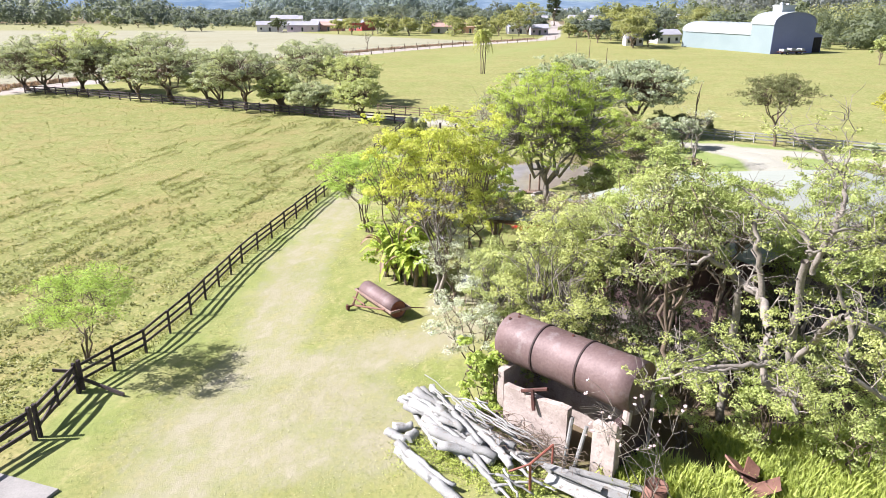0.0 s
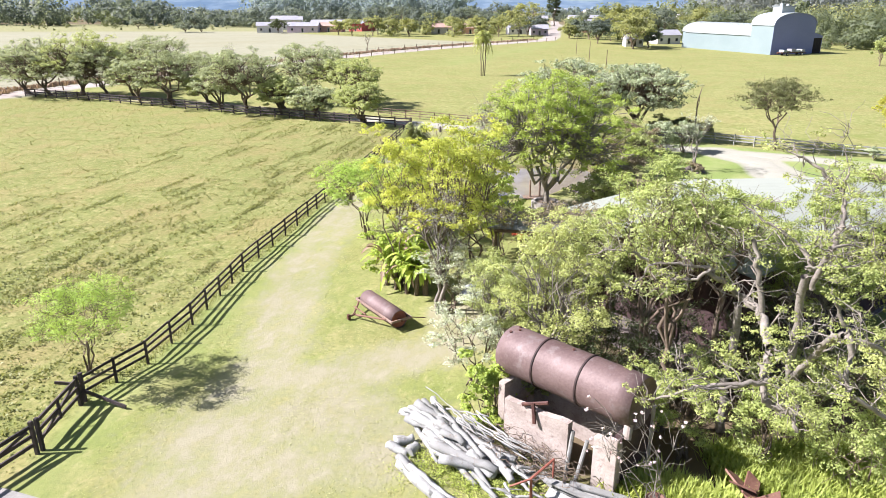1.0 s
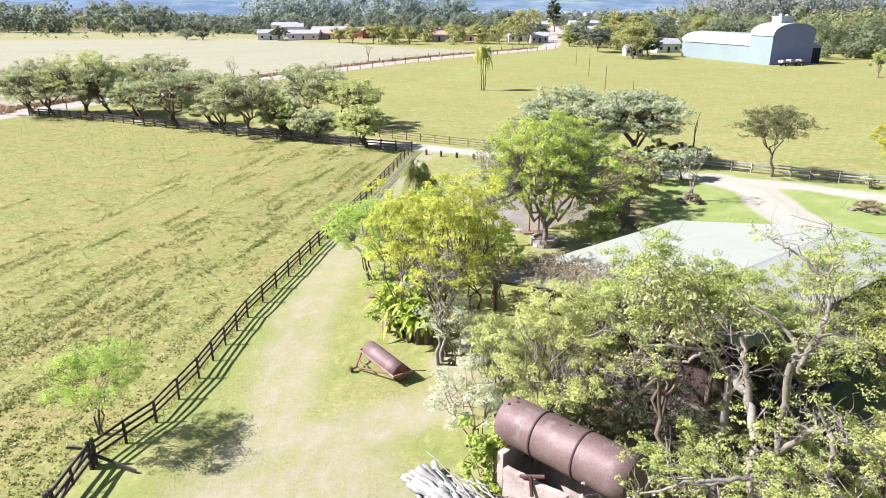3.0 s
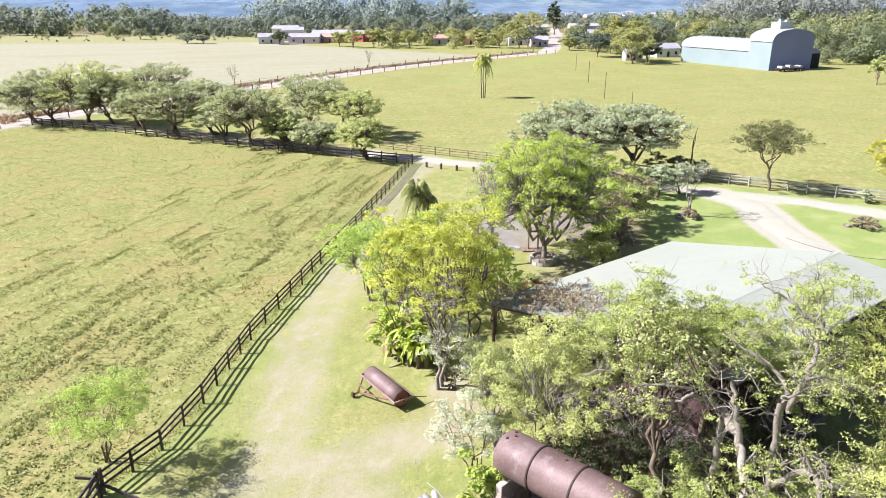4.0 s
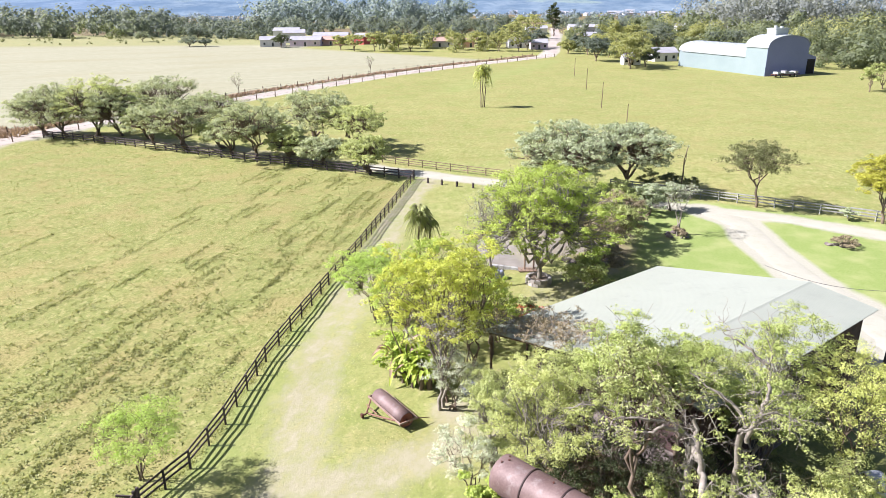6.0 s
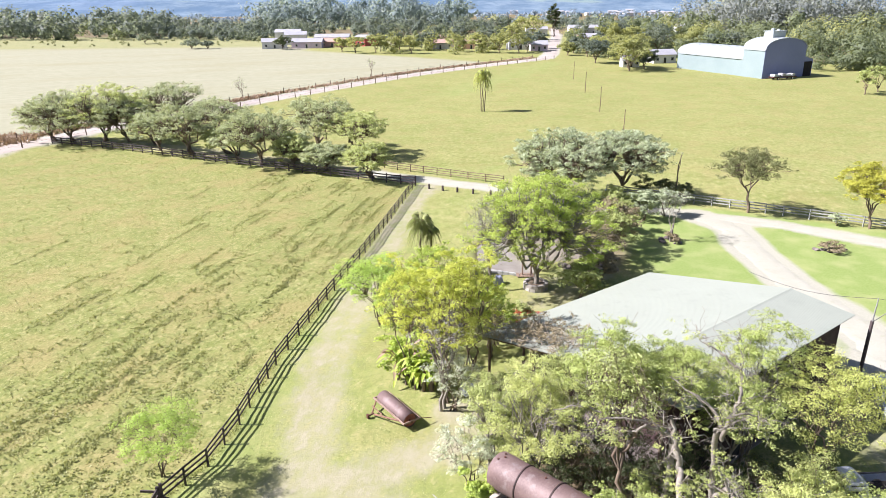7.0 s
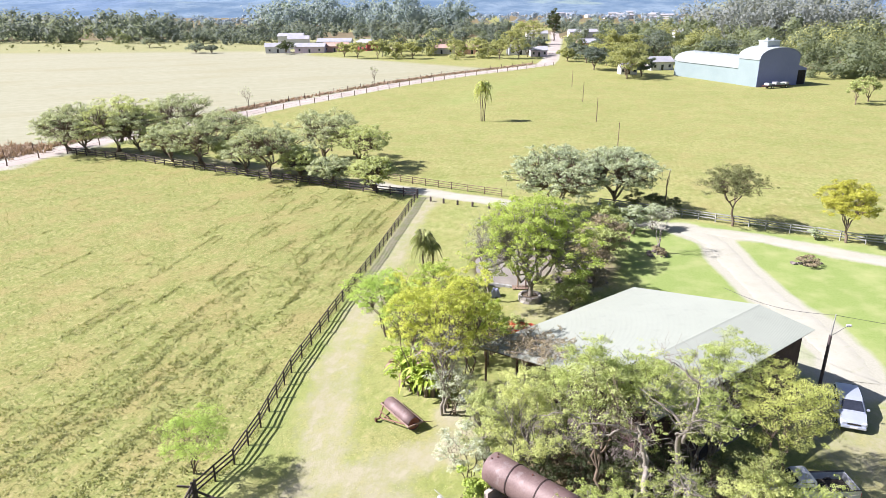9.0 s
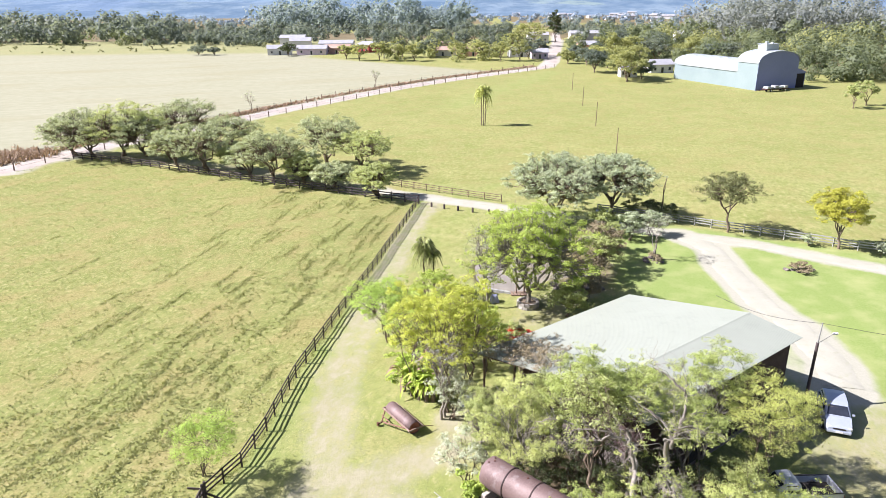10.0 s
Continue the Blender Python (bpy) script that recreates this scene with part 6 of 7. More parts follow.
# ---- field roller ----
def roller():
    a, b = Vector((-4.05, 32.1, 0.55)), Vector((-2.25, 29.6, 0.55))
    ax = (b - a).normalized()
    L = (b - a).length
    o = thing("field_roller", a.x, a.y, 0, "rusty steel field roller in a drawbar frame on the grass", "roller", turn=math.degrees(math.atan2(ax.y, ax.x)))
    R = 0.45
    prof = [(0, 0), (0, R - 0.03), (0.0, R), (L * .25, R + .004), (L * .5, R), (L * .75, R + .004), (L, R), (L, R - 0.03), (L - 0.06, R - 0.04), (L - 0.06, 0.0)]
    v = [(x, r * math.cos(2 * math.pi * k / 40), 0.45 + r * math.sin(2 * math.pi * k / 40)) for x, r in prof for k in range(40)]
    q = [(i * 40 + k, i * 40 + (k + 1) % 40, (i + 1) * 40 + (k + 1) % 40, (i + 1) * 40 + k) for i in range(len(prof) - 1) for k in range(40)]
    part("drum", mesh_np("drum", v, np.array(q)[:, ::-1], RUST, True), None, o, "smooth rusty drum")
    part("end_disc", rod(bmesh.new(), (L - 0.07, 0, 0.45), (L - 0.05, 0, 0.45), R - 0.04, sides=32), RUST_RED, o, "dark red rusty end plate")
    part("axle", rod(bmesh.new(), (-0.22, 0, 0.46), (L + 0.22, 0, 0.46), 0.05), RUST_DARK, o)
    for y in (-0.56, 0.52):
        part("side_beam", boxes((-0.24, L + 0.2, y, y + 0.07, 0.42, 0.54), bevel=0.012), RUST_PALE, o)
    for x in (-0.22, L + 0.12):
        part("end_beam", boxes((x, x + 0.07, -0.488, 0.518, 0.42, 0.54), bevel=0.012), RUST_PALE, o)
    for x0, x1 in ((0.1, 0.75), (L - 0.35, 0.95)):
        part("drawbar", rod(bmesh.new(), (x0, -0.55, 0.46), (x1, -1.2, 0.2), 0.05, sides=8), RUST_BROWN, o)
    part("drawbar", rod(bmesh.new(), (0.82, -1.15, 0.2), (0.85, -1.5, 0.16), 0.055, sides=8), RUST_BROWN, o)
    part("strut", rod(bmesh.new(), (0.3, -0.95, 0.36), (1.5, -0.95, 0.36), 0.035, sides=7), RUST_BROWN, o)
    part("hitch", boxes((0.75, 0.95, -1.62, -1.48, 0.02, 0.28), bevel=0.02), RUST_DARK, o)
    part("rod", rod(bmesh.new(), (L + 0.16, 0.5, 0.5), (L + 0.28, 1.3, 0.3), 0.025, sides=6), RUST_DARK, o)


roller()

# ---- vehicles ----
def lathe_wheel(o, x, y, r=0.31, w=0.19):
    side = 1 if y > 0 else -1
    wh = part("wheel", rod(bmesh.new(), (x, y - w / 2, r), (x, y + w / 2, r), r * 0.98, sides=20), RUBBER, o)
    bm = rod(bmesh.new(), (x, y + side * (w / 2 - 0.01), r), (x, y + side * (w / 2 + 0.012), r), r * 0.62, r * 0.5, 16)
    part("rim", bm, CHROME, wh)


def body_loft(sections, material):
    """sections: x, half width, floor z, top z, and how much the top leans in."""
    bm = bmesh.new()
    rings = []
    for x, hw, z0, z1, lean in sections:
        zm = z0 + (z1 - z0) * 0.55
        rings.append([bm.verts.new(p) for p in ((x, -hw * 0.94, z0), (x, -hw, zm), (x, -hw + lean, z1), (x, 0, z1 + 0.02), (x, hw - lean, z1), (x, hw, zm), (x, hw * 0.94, z0))])
    for a, b in zip(rings[:-1], rings[1:]):
        for k in range(7):
            bm.faces.new((a[k], a[(k + 1) % 7], b[(k + 1) % 7], b[k]))
    bm.faces.new(rings[0])
    bm.faces.new(rings[-1][::-1])
    bmesh.ops.recalc_face_normals(bm, faces=bm.faces)
    for f in bm.faces:
        f.smooth = False
    return bm


def hatchback(x, y, turn):
    c = thing("car", x, y, 0, "parked silver-blue hatchback car on the gravel", "car", turn=turn)
    c.matrix_basis = pose(x, y, 0, 0, 0, turn) @ Matrix.Diagonal((1.1, 1.08, 1.06, 1))
    part("body", body_loft([(-1.95, 0.70, 0.35, 0.78, 0.05), (-1.88, 0.79, 0.25, 0.92, 0.06), (-1.2, 0.82, 0.2, 0.95, 0.06), (0.55, 0.82, 0.2, 0.92, 0.06), (1.2, 0.81, 0.2, 0.88, 0.08), (1.75, 0.77, 0.24, 0.76, 0.1), (1.95, 0.66, 0.32, 0.62, 0.08)], PAINT_SILVER), PAINT_SILVER, c)
    part("cabin", body_loft([(-1.8, 0.70, 0.9, 0.96, 0.02), (-1.45, 0.74, 0.9, 1.36, 0.14), (-0.9, 0.75, 0.9, 1.43, 0.15), (0.0, 0.75, 0.9, 1.42, 0.15), (0.35, 0.74, 0.9, 1.34, 0.16), (1.05, 0.70, 0.88, 0.92, 0.03)], PAINT_SILVER), PAINT_SILVER, c)
    def pane(name, pts, n):
        part(name, prism(bmesh.new(), pts, n), GLASS_DARK, c)
    pane("windscreen", [(0.99, -0.62, 0.95), (0.99, 0.62, 0.95), (0.42, 0.52, 1.31), (0.42, -0.52, 1.31)], (0.03, 0, 0.04))
    pane("rear_window", [(-1.76, -0.6, 1.0), (-1.76, 0.6, 1.0), (-1.5, 0.5, 1.32), (-1.5, -0.5, 1.32)], (-0.03, 0, 0.03))
    for s in (-1, 1):
        pane("side_window", [(0.7, s * 0.745, 0.98), (-0.35, s * 0.76, 0.98), (-0.35, s * 0.655, 1.34), (0.3, s * 0.65, 1.32)], (0, s * 0.03, 0.005))
        pane("side_window", [(-0.42, s * 0.76, 0.98), (-1.45, s * 0.75, 0.98), (-1.3, s * 0.64, 1.32), (-0.42, s * 0.655, 1.34)], (0, s * 0.03, 0.005))
        part("headlight", boxes((1.74, 1.9, s * 0.56 - 0.14, s * 0.56 + 0.14, 0.56, 0.7), bevel=0.03), LAMP_GLASS, c)
        part("tail_light", boxes((-1.95, -1.86, s * 0.64 - 0.08, s * 0.64 + 0.08, 0.6, 0.88), bevel=0.02), TAIL_RED, c)
        part("mirror", boxes((0.72, 0.84, s * 0.88 - 0.09, s * 0.88 + 0.09, 0.92, 1.06), bevel=0.03), PAINT_SILVER, c)
        for wx in (-1.2, 1.22):
            lathe_wheel(c, wx, s * 0.74)
    part("bumper", boxes((1.85, 2.02, -0.68, 0.68, 0.28, 0.48), bevel=0.04), PAINT_SILVER, c)
    part("grille", boxes((1.9, 1.97, -0.35, 0.35, 0.52, 0.62)), DARK, c)
    part("number_plate", boxes((2.02, 2.04, -0.2, 0.2, 0.34, 0.44)), WHITE_WALL, c)


def pickup(x, y, turn):
    c = thing("pickup_truck", x, y, 0, "parked white pickup truck with an open dark load bed", "pickup truck", turn=turn)
    part("body", body_loft([(0.0, 0.84, 0.35, 1.0, 0.04), (0.9, 0.85, 0.3, 1.02, 0.05), (1.5, 0.84, 0.3, 1.0, 0.08), (2.25, 0.8, 0.35, 0.9, 0.1), (2.45, 0.7, 0.4, 0.75, 0.1)], PAINT_WHITE), PAINT_WHITE, c)
    part("cabin", body_loft([(-0.02, 0.74, 0.98, 1.5, 0.12), (0.2, 0.76, 0.98, 1.62, 0.14), (0.85, 0.76, 0.98, 1.6, 0.15), (1.5, 0.74, 0.95, 1.02, 0.03)], PAINT_WHITE), PAINT_WHITE, c)
    part("windscreen", prism(bmesh.new(), [(1.42, -0.64, 1.06), (1.42, 0.64, 1.06), (0.92, 0.54, 1.53), (0.92, -0.54, 1.53)], (0.03, 0, 0.04)), GLASS_DARK, c)
    part("load_bed", boxes((-2.4, -0.05, -0.84, -0.78, 0.42, 1.0), (-2.4, -0.05, 0.78, 0.84, 0.42, 1.0), (-2.45, -2.38, -0.84, 0.84, 0.42, 1.0), (-0.1, -0.04, -0.8, 0.8, 0.42, 1.05)), PAINT_WHITE, c)
    part("bed_floor", boxes((-2.38, -0.1, -0.78, 0.78, 0.48, 0.54)), DARK, c, "dark load floor")
    for s in (-1, 1):
        part("side_window", prism(bmesh.new(), [(1.15, s * 0.755, 1.04), (0.1, s * 0.765, 1.04), (0.15, s * 0.66, 1.5), (0.8, s * 0.655, 1.5)], (0, s * 0.03, 0.005)), GLASS_DARK, c)
        part("tail_light", boxes((-2.5, -2.42, s * 0.76 - 0.06, s * 0.76 + 0.06, 0.6, 0.85)), TAIL_RED, c)
        part("bed_rail", boxes((-2.42, -0.05, s * 0.82 - 0.05, s * 0.82 + 0.05, 1.0, 1.05), bevel=0.01), RUBBER, c)
        for wx in (-1.5, 1.55):
            lathe_wheel(c, wx, s * 0.76, 0.34, 0.2)


hatchback(26.5, 31.2, 250)
pickup(19.9, 23.2, 182)


def field_machine():
    o = thing("farm_trailer", 100.6, 206.6, 0, "long low farm trailer loaded with pale sheeting beside the barn", "trailer", turn=20)
    part("bed", boxes((-4.6, 4.4, -1.1, 1.1, 0.75, 0.95), bevel=0.03), RUST_DARK, o)
    for k, (x, w, h, t_) in enumerate(((-3.4, 1.5, 0.7, 6), (-1.9, 1.2, 0.45, -9), (-0.4, 1.7, 0.9, 4), (1.5, 1.8, 0.55, -5), (3.2, 1.4, 0.75, 8))):
        part("load", boxes((-w / 2, w / 2, -0.9, 0.85, 0, h), bevel=0.08), (STEEL_ROOF, TIMBER_GREY, GREY_ROOF)[k % 3], o).matrix_basis = pose(x, 0, 0.95, 0, t_ * 0.5, t_)
    part("drawbar", rod(bmesh.new(), (-4.5, 0, 0.8), (-6.4, 0, 0.5), 0.08, sides=8), RUST_DARK, o)
    for s in (-1, 1):
        for wx in (-2.6, 2.8):
            lathe_wheel(o, wx, s * 1.0, 0.42, 0.24)


field_machine()

# ---- poles and lines ----
def utility_pole():
    p = thing("utility_pole", 25.4, 33.0, 0, "leaning dark timber pole with a lamp arm beside the house", "utility pole")
    part("pole", rod(bmesh.new(), (0, 0, -0.3), (0.05, -0.05, 5.0), 0.12, 0.1, 10), TIMBER_DARK, p)
    part("mast", rod(bmesh.new(), (0.05, -0.05, 4.8), (0.15, 0.0, 6.5), 0.05, 0.035, 8), TIMBER_GREY, p)
    part("arm", rod(bmesh.new(), (0.06, 0, 4.9), (1.1, 0.1, 5.6), 0.025, sides=6), CONCRETE, p)
    part("lamp", boxes((1.05, 1.4, 0.0, 0.2, 5.55, 5.7), bevel=0.04), WHITE_WALL, p)
    for e in ((26, -9, 6.2), (-4, 8, 5.0)):
        pts = [Vector((0.15, 0, 6.45)).lerp(Vector(e), k / 12) - Vector((0, 0, 0.5 * math.sin(math.pi * k / 12))) for k in range(13)]
        w = Wood()
        w.tube([tuple(v) for v in pts], 0.014, 0.014, 5)
        part("cable", w.mesh("cable", WIRE), None, p)


utility_pole()
for n, (x, y, hgt) in enumerate(((30.2, 113.2, 5.6), (33.4, 147.3, 5.4), (36.2, 179.1, 5.4), (38.9, 212.2, 5.4))):
    o = thing("pasture_pole", x, y, 0, "thin grey timber pole standing in the pasture", "pole", "line of pasture poles")
    part("pole", rod(bmesh.new(), (0, 0, -0.2), (0.05, 0, hgt), 0.09, 0.06, 8), TIMBER_BROWN, o)
o = thing("dead_trunk", 27.8, 77.0, 0, "bare dead trunk beside the fence", "dead tree")
wd = Wood()
wd.tube([(0, 0, -0.1), (0.15, 0, 2.5), (0.1, 0, 4.2), (0.45, 0.1, 5.8)], 0.12, 0.04, 8)
wd.tube([(0.12, 0, 3.4), (0.35, 0.1, 4.4), (0.3, 0.1, 5.4)], 0.05, 0.02, 6)
part("trunk", wd.mesh("trunk", BARK), None, o)

pe = thing("pond_edge", 5.2, 53.4, 0, "pale weathered timber edging along the pond bank", "edging")
for k in range(5):
    a, b = Vector((-1.3 + 0.54 * k, 0.55 - 0.22 * k, 0)), Vector((-0.78 + 0.54 * k, 0.34 - 0.22 * k, 0))
    ob = part("board", boxes((0, (b - a).length, -0.16, 0.16, -0.45, 0.1), bevel=0.02), TIMBER_GREY, pe)
    ob.matrix_basis = pose(a.x, a.y, 0.01 * (k % 2), 0, 0, math.degrees(math.atan2(b.y - a.y, b.x - a.x)))

# ---- pond bank: jetty posts, stone ring, boulders, beds ----
jt = thing("jetty", 7.2, 52.6, 0, "little plank jetty with two posts on the pond bank", "jetty")
for x, y in ((-0.55, 0.1), (0.25, 0.35)):
    part("post", rod(bmesh.new(), (x, y, -0.6), (x, y, 1.5), 0.08, 0.07, 8), TIMBER_BROWN, jt)
for k in range(6):
    part("plank", boxes((-1.1 + 0.32 * k, -0.82 + 0.32 * k, -0.45, 0.5, 0.08, 0.13), bevel=0.01), TIMBER_BROWN, jt)
ring = thing("stone_ring", 7.5, 49.9, 0, "ring of pale squared stones round the tree's foot", "planter")
for k in range(13):
    th = 2 * math.pi * k / 13
    for lay in (0, 1):
        t_ = th + lay * 0.2
        ob = part("stone", boxes((-0.24, 0.24, -0.14, 0.14, 0, 0.34), bevel=0.04), STONE_PALE, ring)
        ob.matrix_basis = pose(0.92 * math.cos(t_), 0.92 * math.sin(t_), -0.02 + 0.27 * lay, 0, 0, math.degrees(t_) + 90)
part("soil", rod(bmesh.new(), (0, 0, 0), (0, 0, 0.42), 0.8, sides=20), BARK, ring)
sr = random.Random(9)
def boulder(x, y, s, grp):
    bm = bmesh.new()
    bmesh.ops.create_icosphere(bm, subdivisions=2, radius=s)
    sh = Vector((x * 3.1, y * 1.7, s))
    for v in bm.verts:
        v.co *= 1 + 0.45 * noise.noise(v.co * (1.6 / s) * 0.6 + sh)
        v.co.z *= 0.7
    ob = part("boulder", bm, STONE, None)
    ob.matrix_basis = pose(x, y, s * 0.3, 0, 0, sr.uniform(0, 360))
    tagged(ob, "grey-brown rough boulder in the garden bed", "boulder", grp)
for k in range(14):
    boulder(sr.uniform(10.6, 16.0), sr.uniform(53.6, 56.4), sr.uniform(0.15, 0.42), "boulders by the pond")
for k in range(10):
    th = sr.uniform(0, 6.28)
    boulder(22.7 + 1.1 * math.cos(th), 61.7 + 0.8 * math.sin(th), sr.uniform(0.12, 0.3), "boulders round the lawn shrub")
for k in range(14):
    th = sr.uniform(0, 6.28)
    rr = sr.uniform(0.2, 1)
    boulder(37.3 + 1.7 * rr * math.cos(th), 58.4 + 0.9 * rr * math.sin(th), sr.uniform(0.12, 0.3), "boulders of the lawn bed")
for x, y, top, r, leaf, label in ((37.3, 58.6, 0.7, 1.4, "brown", "low reddish plants in a round stone bed"), (22.7, 61.6, 0.8, 1.1, "brown", "low dry plants round the lawn shrub"), (42.0, 66.2, 1.4, 0.9, "grey", "grey-green agave by the fence"), (48.5, 63.0, 1.6, 1.0, "pale", "silvery shrub by the fence"),
                               (6.2, 41.6, 1.9, 1.5, "red", "red flowering shrub at the house corner"), (5.2, 42.3, 1.6, 1.2, "red", "red flowering shrub near the porch"), (3.4, 39.5, 3.0, 1.6, "yellow", "yellow-green shrub near the porch"), (5.2, 41.5, 2.6, 1.4, "olive", "olive shrub on the pond bank"),
                               (2.0, 44.5, 3.4, 1.8, "yellow", "yellow-green shrub on the bank"), (0.2, 48.5, 3.0, 1.9, "yellow", "yellow-green shrub beside the pond"), (2.6, 50.3, 2.0, 1.3, "olive", "olive shrub on the pond bank"), (-1.5, 41.5, 4.6, 2.2, "yellow", "yellow-green leafy shrub under the trees")):
    tree("garden_shrub", label, x, y, top, r, 0.1, leaf, BARK, 16, 200, 0.13, int(x * 10 + y) + 900, stems=4, trunk=0.03, category="shrub", twigs=2)

# vines and dead twigs over the porch corner of the roof
vr = np.random.default_rng(31)
vine = thing("roof_vine", 4.2, 33.6, 0, "dry tangled vine spread over the porch roof corner", "climbing plant")
vw, vt = Wood(), []
ux, uy = math.cos(radians(HA)), math.sin(radians(HA))
for k in range(130):
    s, q_ = vr.uniform(-0.2, 4.2) * vr.uniform(0.3, 1), vr.uniform(0.0, 6.5)
    z = 5.82 - 0.211 * (10.68 - q_) + 0.12
    px_ = 21.95 + (-16.7 + s) * ux - (10.68 - q_) * uy - 4.2
    py_ = 36.1 + (-16.7 + s) * uy + (10.68 - q_) * ux - 33.6
    e = np.array([px_, py_, z]) + vr.normal(0, 0.55, 3) * [1, 1, 0.35] + [0, 0, 0.25]
    vw.tube(bend(vr, (px_, py_, z), e, 0.2, 5), 0.025, 0.008, 4)
    vt.append(e)
vw.tube([(-1.6, 1.2, -0.1), (-1.5, 1.0, 1.8), (-1.4, 0.8, 3.6)], 0.06, 0.04, 6)
part("stem", vw.mesh("stem", BARK_PALE), None, vine)
part("crown", crown_mesh("crown", vr, np.array(vt), 0.4, 50, 0.12, LEAF["brown"]), None, vine)
# blue tarpaulin bundles under the yellow tree
for x, y, s, turn in ((1.3, 33.4, 0.5, 20), (4.4, 50.9, 0.4, 10)):
    tp = thing("tarp_bundle", x, y, 0, "faded blue tarpaulin bundle under the trees", "tarpaulin", turn=turn)
    bm = bmesh.new()
    bmesh.ops.create_grid(bm, x_segments=14, y_segments=14, size=s)
    for v in bm.verts:
        d = max(abs(v.co.x), abs(v.co.y)) / s
        v.co.z = 0.75 * (1 - d ** 4) + 0.12 * noise.noise(v.co * 5 + Vector((x, y, 0)))
    part("sheet", bm, TARP_BLUE, tp)

# pink-white blossom on bare twigs in front of the tank
bl = thing("blossom_shrub", 5.9, 16.2, 0, "bare shrub with pinkish white blossom before the tank", "shrub")
br_ = np.random.default_rng(44)
bw, bt = Wood(), []
for k in range(10):
    e = np.array([br_.uniform(-1.7, 0.6), br_.uniform(-0.6, 0.9), br_.uniform(2.4, 4.1)])
    w_ = bend(br_, (0.3, 0.1, 0.0), e, 0.1, 7)
    bw.tube(w_, 0.02, 0.006, 5)
    for _ in range(5):
        f = e + br_.normal(0, 0.35, 3)
        bw.tube(bend(br_, w_[5], f, 0.1, 4), 0.008, 0.004, 4)
        if br_.random() < 0.35:
            bt.append(f)
part("stem", bw.mesh("stem", BARK_PALE), None, bl)
part("blossom", crown_mesh("blossom", br_, np.array(bt), 0.1, 9, 0.07, LEAF["blossom"], 0.8), None, bl)

# ---- grass and weeds ----
def blades(name, label, spots, leaf, seed, tall=0.22, per=5, spread=0.12, width=0.035):
    rng = np.random.default_rng(seed)
    c = np.repeat(np.asarray(spots, float), per, axis=0)
    n = len(c)
    c[:, :2] += rng.normal(0, spread, (n, 2))
    az, ln = rng.uniform(0, 2 * np.pi, n), tall * rng.uniform(0.45, 1.4, n)
    lean = rng.uniform(0.15, 0.9, n)
    d = np.stack([np.cos(az) * lean, np.sin(az) * lean, np.ones(n)], 1) * ln[:, None]
    s = np.stack([-np.sin(az), np.cos(az), np.zeros(n)], 1) * width
    mid = c + d * [[0.45, 0.45, 0.62]]
    v = np.stack([c - s, c + s, mid + s * 0.8, c + d, mid - s * 0.8], 1).reshape(-1, 3)
    base = np.arange(n)[:, None] * 5
    q = np.concatenate([base + [0, 1, 2, 4], base + [4, 2, 3, 3]], 1).reshape(-1, 4)
    q = q[0::2]
    tip = np.concatenate([base + [4, 2, 3]], 1)
    me = bpy.data.meshes.new(name)
    me.from_pydata(v.tolist(), [], q.tolist() + tip.tolist())
    me.materials.append(LEAF[leaf])
    return tagged(new(name, me), label, "grass", kind="stuff")


gr = np.random.default_rng(12)
def paddock_spots(n, rows_only):
    out = []
    x, y = -4 - 70 * gr.uniform(0, 1, n * 4) ** 1.25, 10 + 104 * gr.uniform(0, 1, n * 4) ** 1.6
    fx = np.interp(y, [p[1] for p in FENCE_LINE], [p[0] for p in FENCE_LINE])
    cy_ = np.interp(x, [p[0] for p in CROSS_LINE[::-1]], [p[1] for p in CROSS_LINE[::-1]])
    across = x * math.cos(radians(13)) - y * math.sin(radians(13)) * 1.0
    rowv = np.sin(across * 4.0 + 0.8 * np.sin(y * 0.21)) + 1.0 * np.sin(across * 0.55 + y * 0.05) * np.sin(y * 0.12 + 1 + 0.2 * x) + 0.6 * np.sin(x * 1.1 + 2) * np.sin(y * 0.63)
    ok = (x < fx - 0.25) & (y < cy_ - 0.8)
    if rows_only:
        ok &= rowv + gr.normal(0, 0.55, len(x)) > 0.95
    x, y = x[ok][:n], y[ok][:n]
    return np.stack([x, y, np.zeros(len(x))], 1)


def clover(name, label, spots, leaf, seed, size=0.12, per=3, spread=0.12, lift=0.04):
    """Low leafy cover: small flat leaves close to the ground."""
    rng = np.random.default_rng(seed)
    c = np.repeat(np.asarray(spots, float), per, axis=0)
    c += rng.normal(0, 1, c.shape) * [spread, spread, 0]
    c[:, 2] += np.abs(rng.normal(lift, lift * 0.8, len(c)))
    v, q = leaf_quads(rng, c, np.zeros_like(c) + [0, 0, 0.3], size, 0.55, 0.7)
    return tagged(new(name, mesh_np(name, v, q, LEAF[leaf])), label, "grass", kind="stuff")


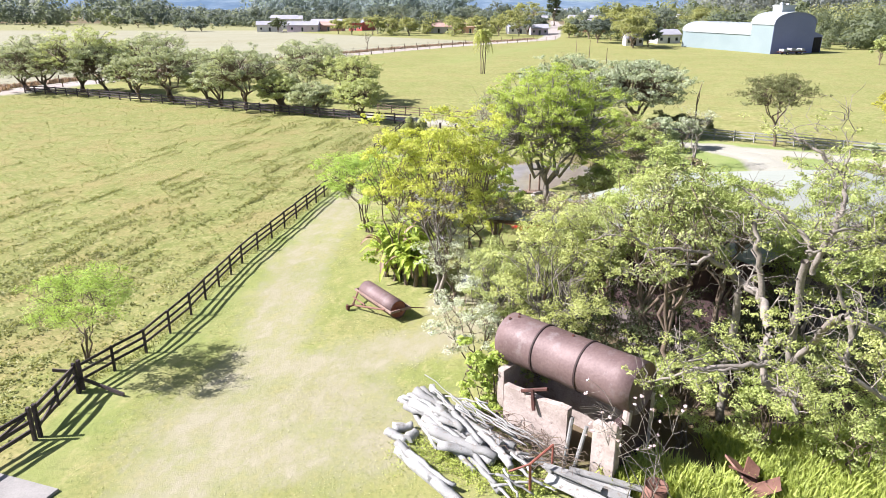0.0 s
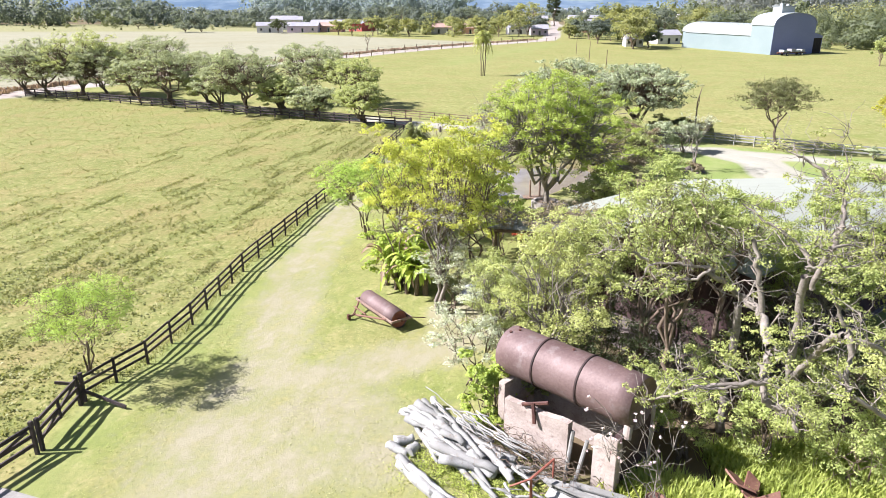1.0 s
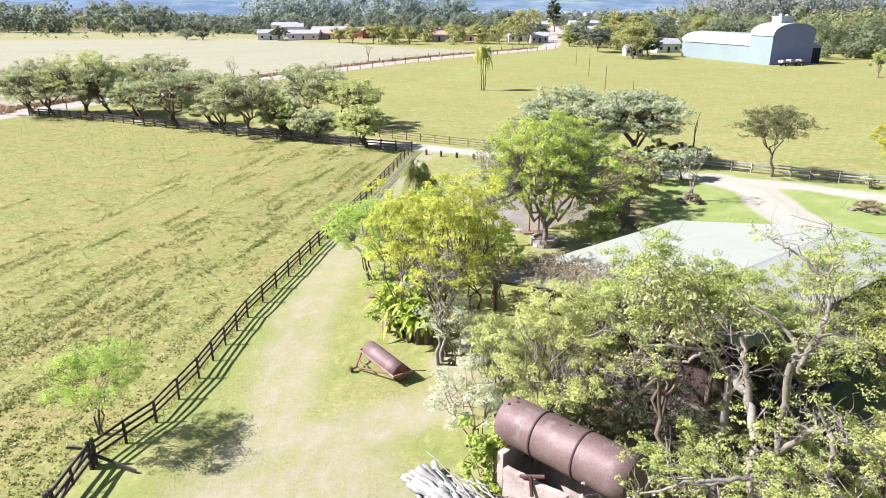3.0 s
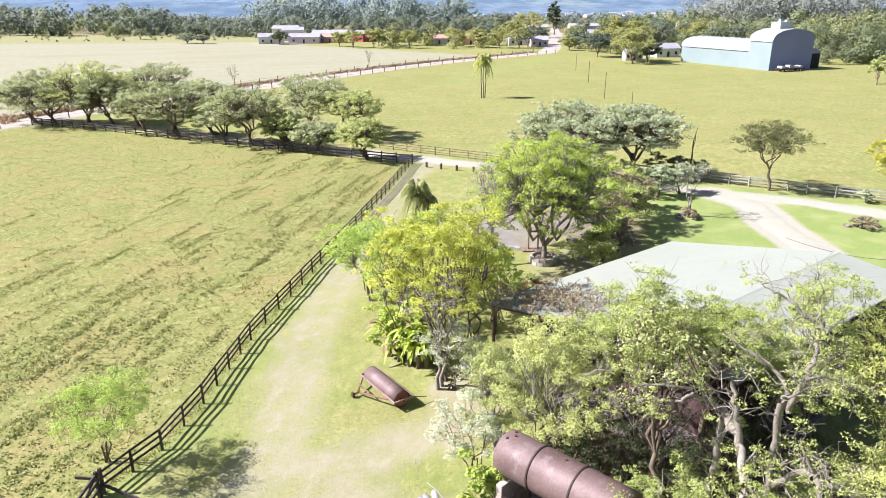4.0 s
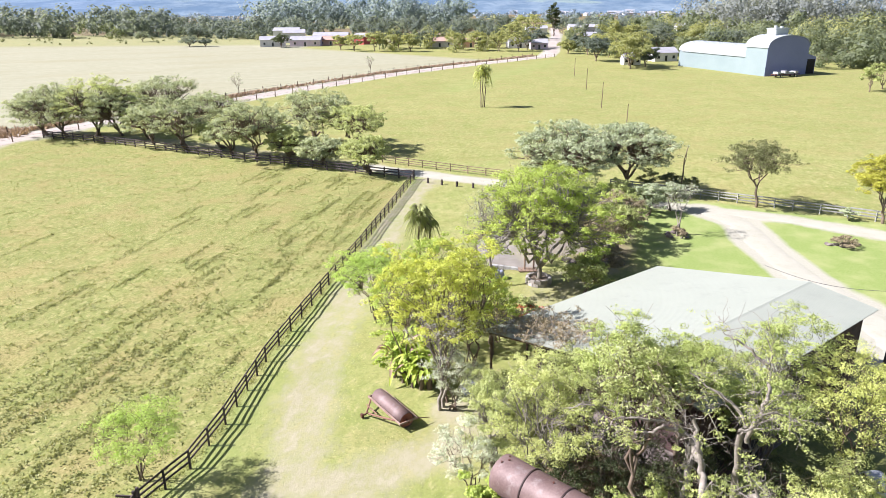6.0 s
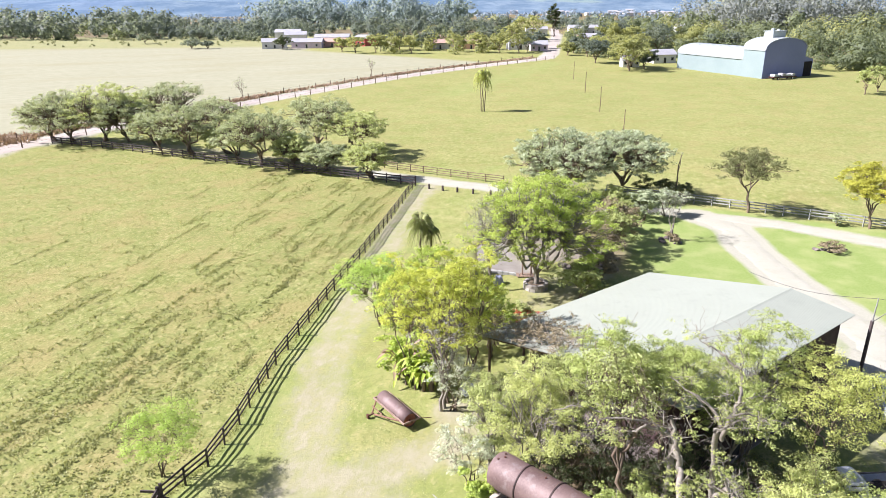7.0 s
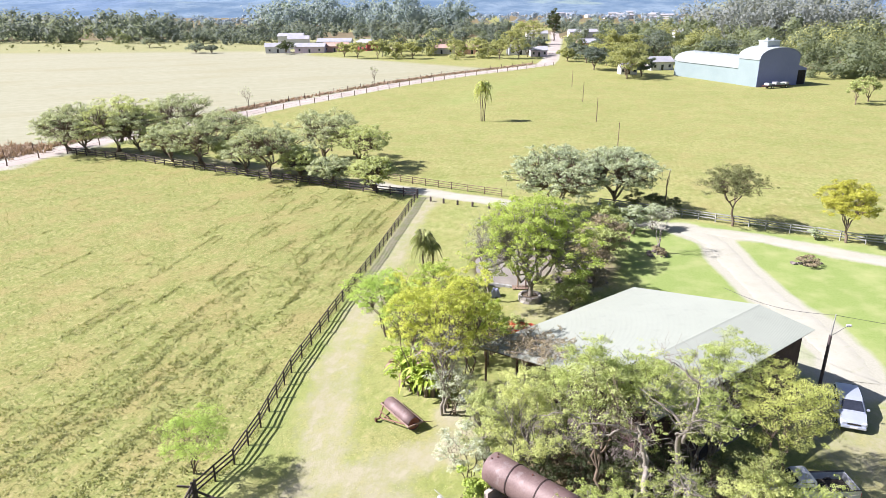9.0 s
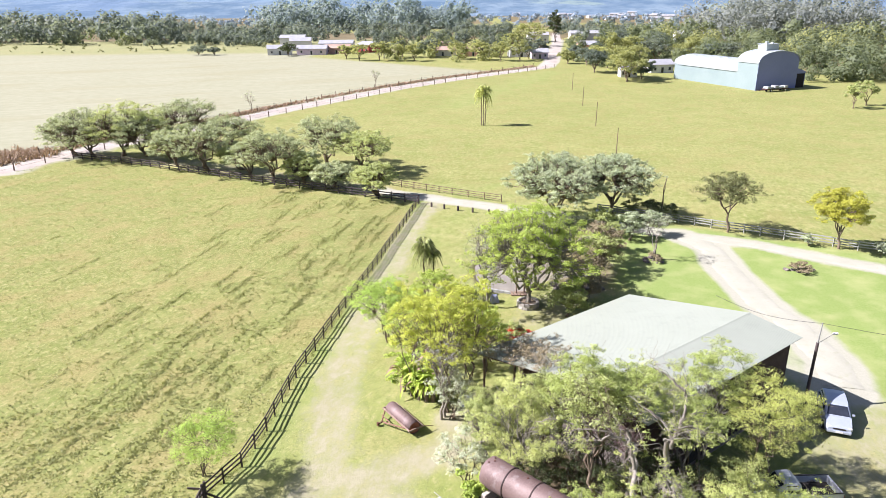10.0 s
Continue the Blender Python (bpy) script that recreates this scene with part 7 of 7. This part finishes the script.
clover("paddock_grass", "short yellow-green paddock grass and weeds", paddock_spots(16000, False), "blade", 801, 0.13, 2, 0.2, 0.04)
def weed_rows(seed, n_rows, n_single):
    """Broken lines of weeds left by the mower, and single weeds between."""
    rng = np.random.default_rng(seed)
    spots = []
    for k in range(n_rows):
        y = 14 + 80 * rng.uniform(0, 1) ** 1.7
        fx = np.interp(y, [p[1] for p in FENCE_LINE], [p[0] for p in FENCE_LINE])
        off = 2.2 + abs(rng.normal(0, 1)) * 11
        x = fx - round(off / 1.25) * 1.25 + rng.normal(0, 0.12)
        ln = rng.uniform(1.2, 9.0)
        m = int(ln * rng.uniform(5, 15))
        s = rng.uniform(-0.5, 0.5, m) * ln
        spots.append(np.stack([x + s * 0.22 + rng.normal(0, rng.uniform(0.12, 0.34), m), y + s * 0.975, np.zeros(m)], 1))
    m = n_single
    spots.append(np.stack([-5 - 70 * rng.uniform(0, 1, m) ** 1.2, 11 + 100 * rng.uniform(0, 1, m) ** 1.5, np.zeros(m)], 1))
    c = np.concatenate(spots)
    fx = np.interp(c[:, 1], [p[1] for p in FENCE_LINE], [p[0] for p in FENCE_LINE])
    cy_ = np.interp(c[:, 0], [p[0] for p in CROSS_LINE[::-1]], [p[1] for p in CROSS_LINE[::-1]])
    return c[(c[:, 0] < fx - 0.4) & (c[:, 1] < cy_ - 0.8)]


clover("paddock_tufts", "darker weed tufts standing in mown rows", weed_rows(802, 300, 8500), "tuft", 802, 0.14, 4, 0.09, 0.06)
fs = []
for a, b in zip(FENCE_LINE[:-1], FENCE_LINE[1:]):
    k = int((Vector(b) - Vector(a)).length * 30)
    s = gr.uniform(0, 1, k)
    fs.append(np.stack([a[0] + (b[0] - a[0]) * s + gr.normal(-0.25, 0.18, k), a[1] + (b[1] - a[1]) * s, np.zeros(k)], 1))
blades("fence_weeds", "uncut dark weeds along the foot of the fence", np.concatenate(fs), "blade", 803, 0.13, 3, 0.12, 0.02)
x, y = gr.uniform(5.2, 17, 5000), gr.uniform(15.6, 19.8, 5000)
ok = ((x > 9.0) | (y < 19.2 - 0.5 * (x - 5))) & (np.hypot(x - 6.2, y - 16.3) > 0.95) & (np.hypot(x - 9.4, y - 16.7) > 0.75) & ((x > 6.6) | (y > 17.2))
blades("lush_weeds", "tall bright green weeds and ferns before the thicket", np.stack([x, y, np.zeros(len(x))], 1)[ok], "reed", 804, 0.6, 7, 0.18, 0.04)
x, y = gr.uniform(-12, 2, 9000), gr.uniform(15, 42, 9000)
ok = (way_distance(x, y, TRACK) > 1.7) & (way_distance(x, y, BRANCH) > 1.2) & (x > np.interp(y, [p[1] for p in FENCE_LINE], [p[0] for p in FENCE_LINE]) + 0.3) & ((x < -2) | (y < 28) & (x < 0))
clover("yard_grass", "short yard grass between the worn tracks", np.stack([x, y, np.zeros(len(x))], 1)[ok], "yard", 805, 0.05, 3, 0.2, 0.01)
k = 1700
s = gr.uniform(0, 1, k)
rp = np.array(ROAD[1:10], float)
si = s * (len(rp) - 1)
rx_, ry_ = np.interp(si, range(len(rp)), rp[:, 0]), np.interp(si, range(len(rp)), rp[:, 1])
blades("dry_verge", "dry brown tall grass on the road verge", np.stack([rx_ - 4.6 + gr.normal(0, 0.6, k), ry_ + 2.6 + gr.normal(0, 0.5, k), np.zeros(k)], 1), "dry", 806, 0.6, 6, 0.5, 0.14)
x, y = gr.normal(-84, 3.5, 500), gr.normal(118, 2.2, 500)
blades("dry_verge", "mound of dry brown weeds by the road", np.stack([x, y, np.zeros(len(x))], 1), "dry", 807, 0.7, 7, 0.3, 0.12)
k = gr.uniform(0, 1, 900)
clover("pile_weeds", "weeds growing among the old timber", np.stack([-1.4 + 4.6 * k + gr.normal(0, 0.35, 900), 19.6 - 2.6 * k + gr.normal(0, 0.5, 900), np.zeros(900)], 1), "reed", 808, 0.07, 7, 0.1, 0.06)
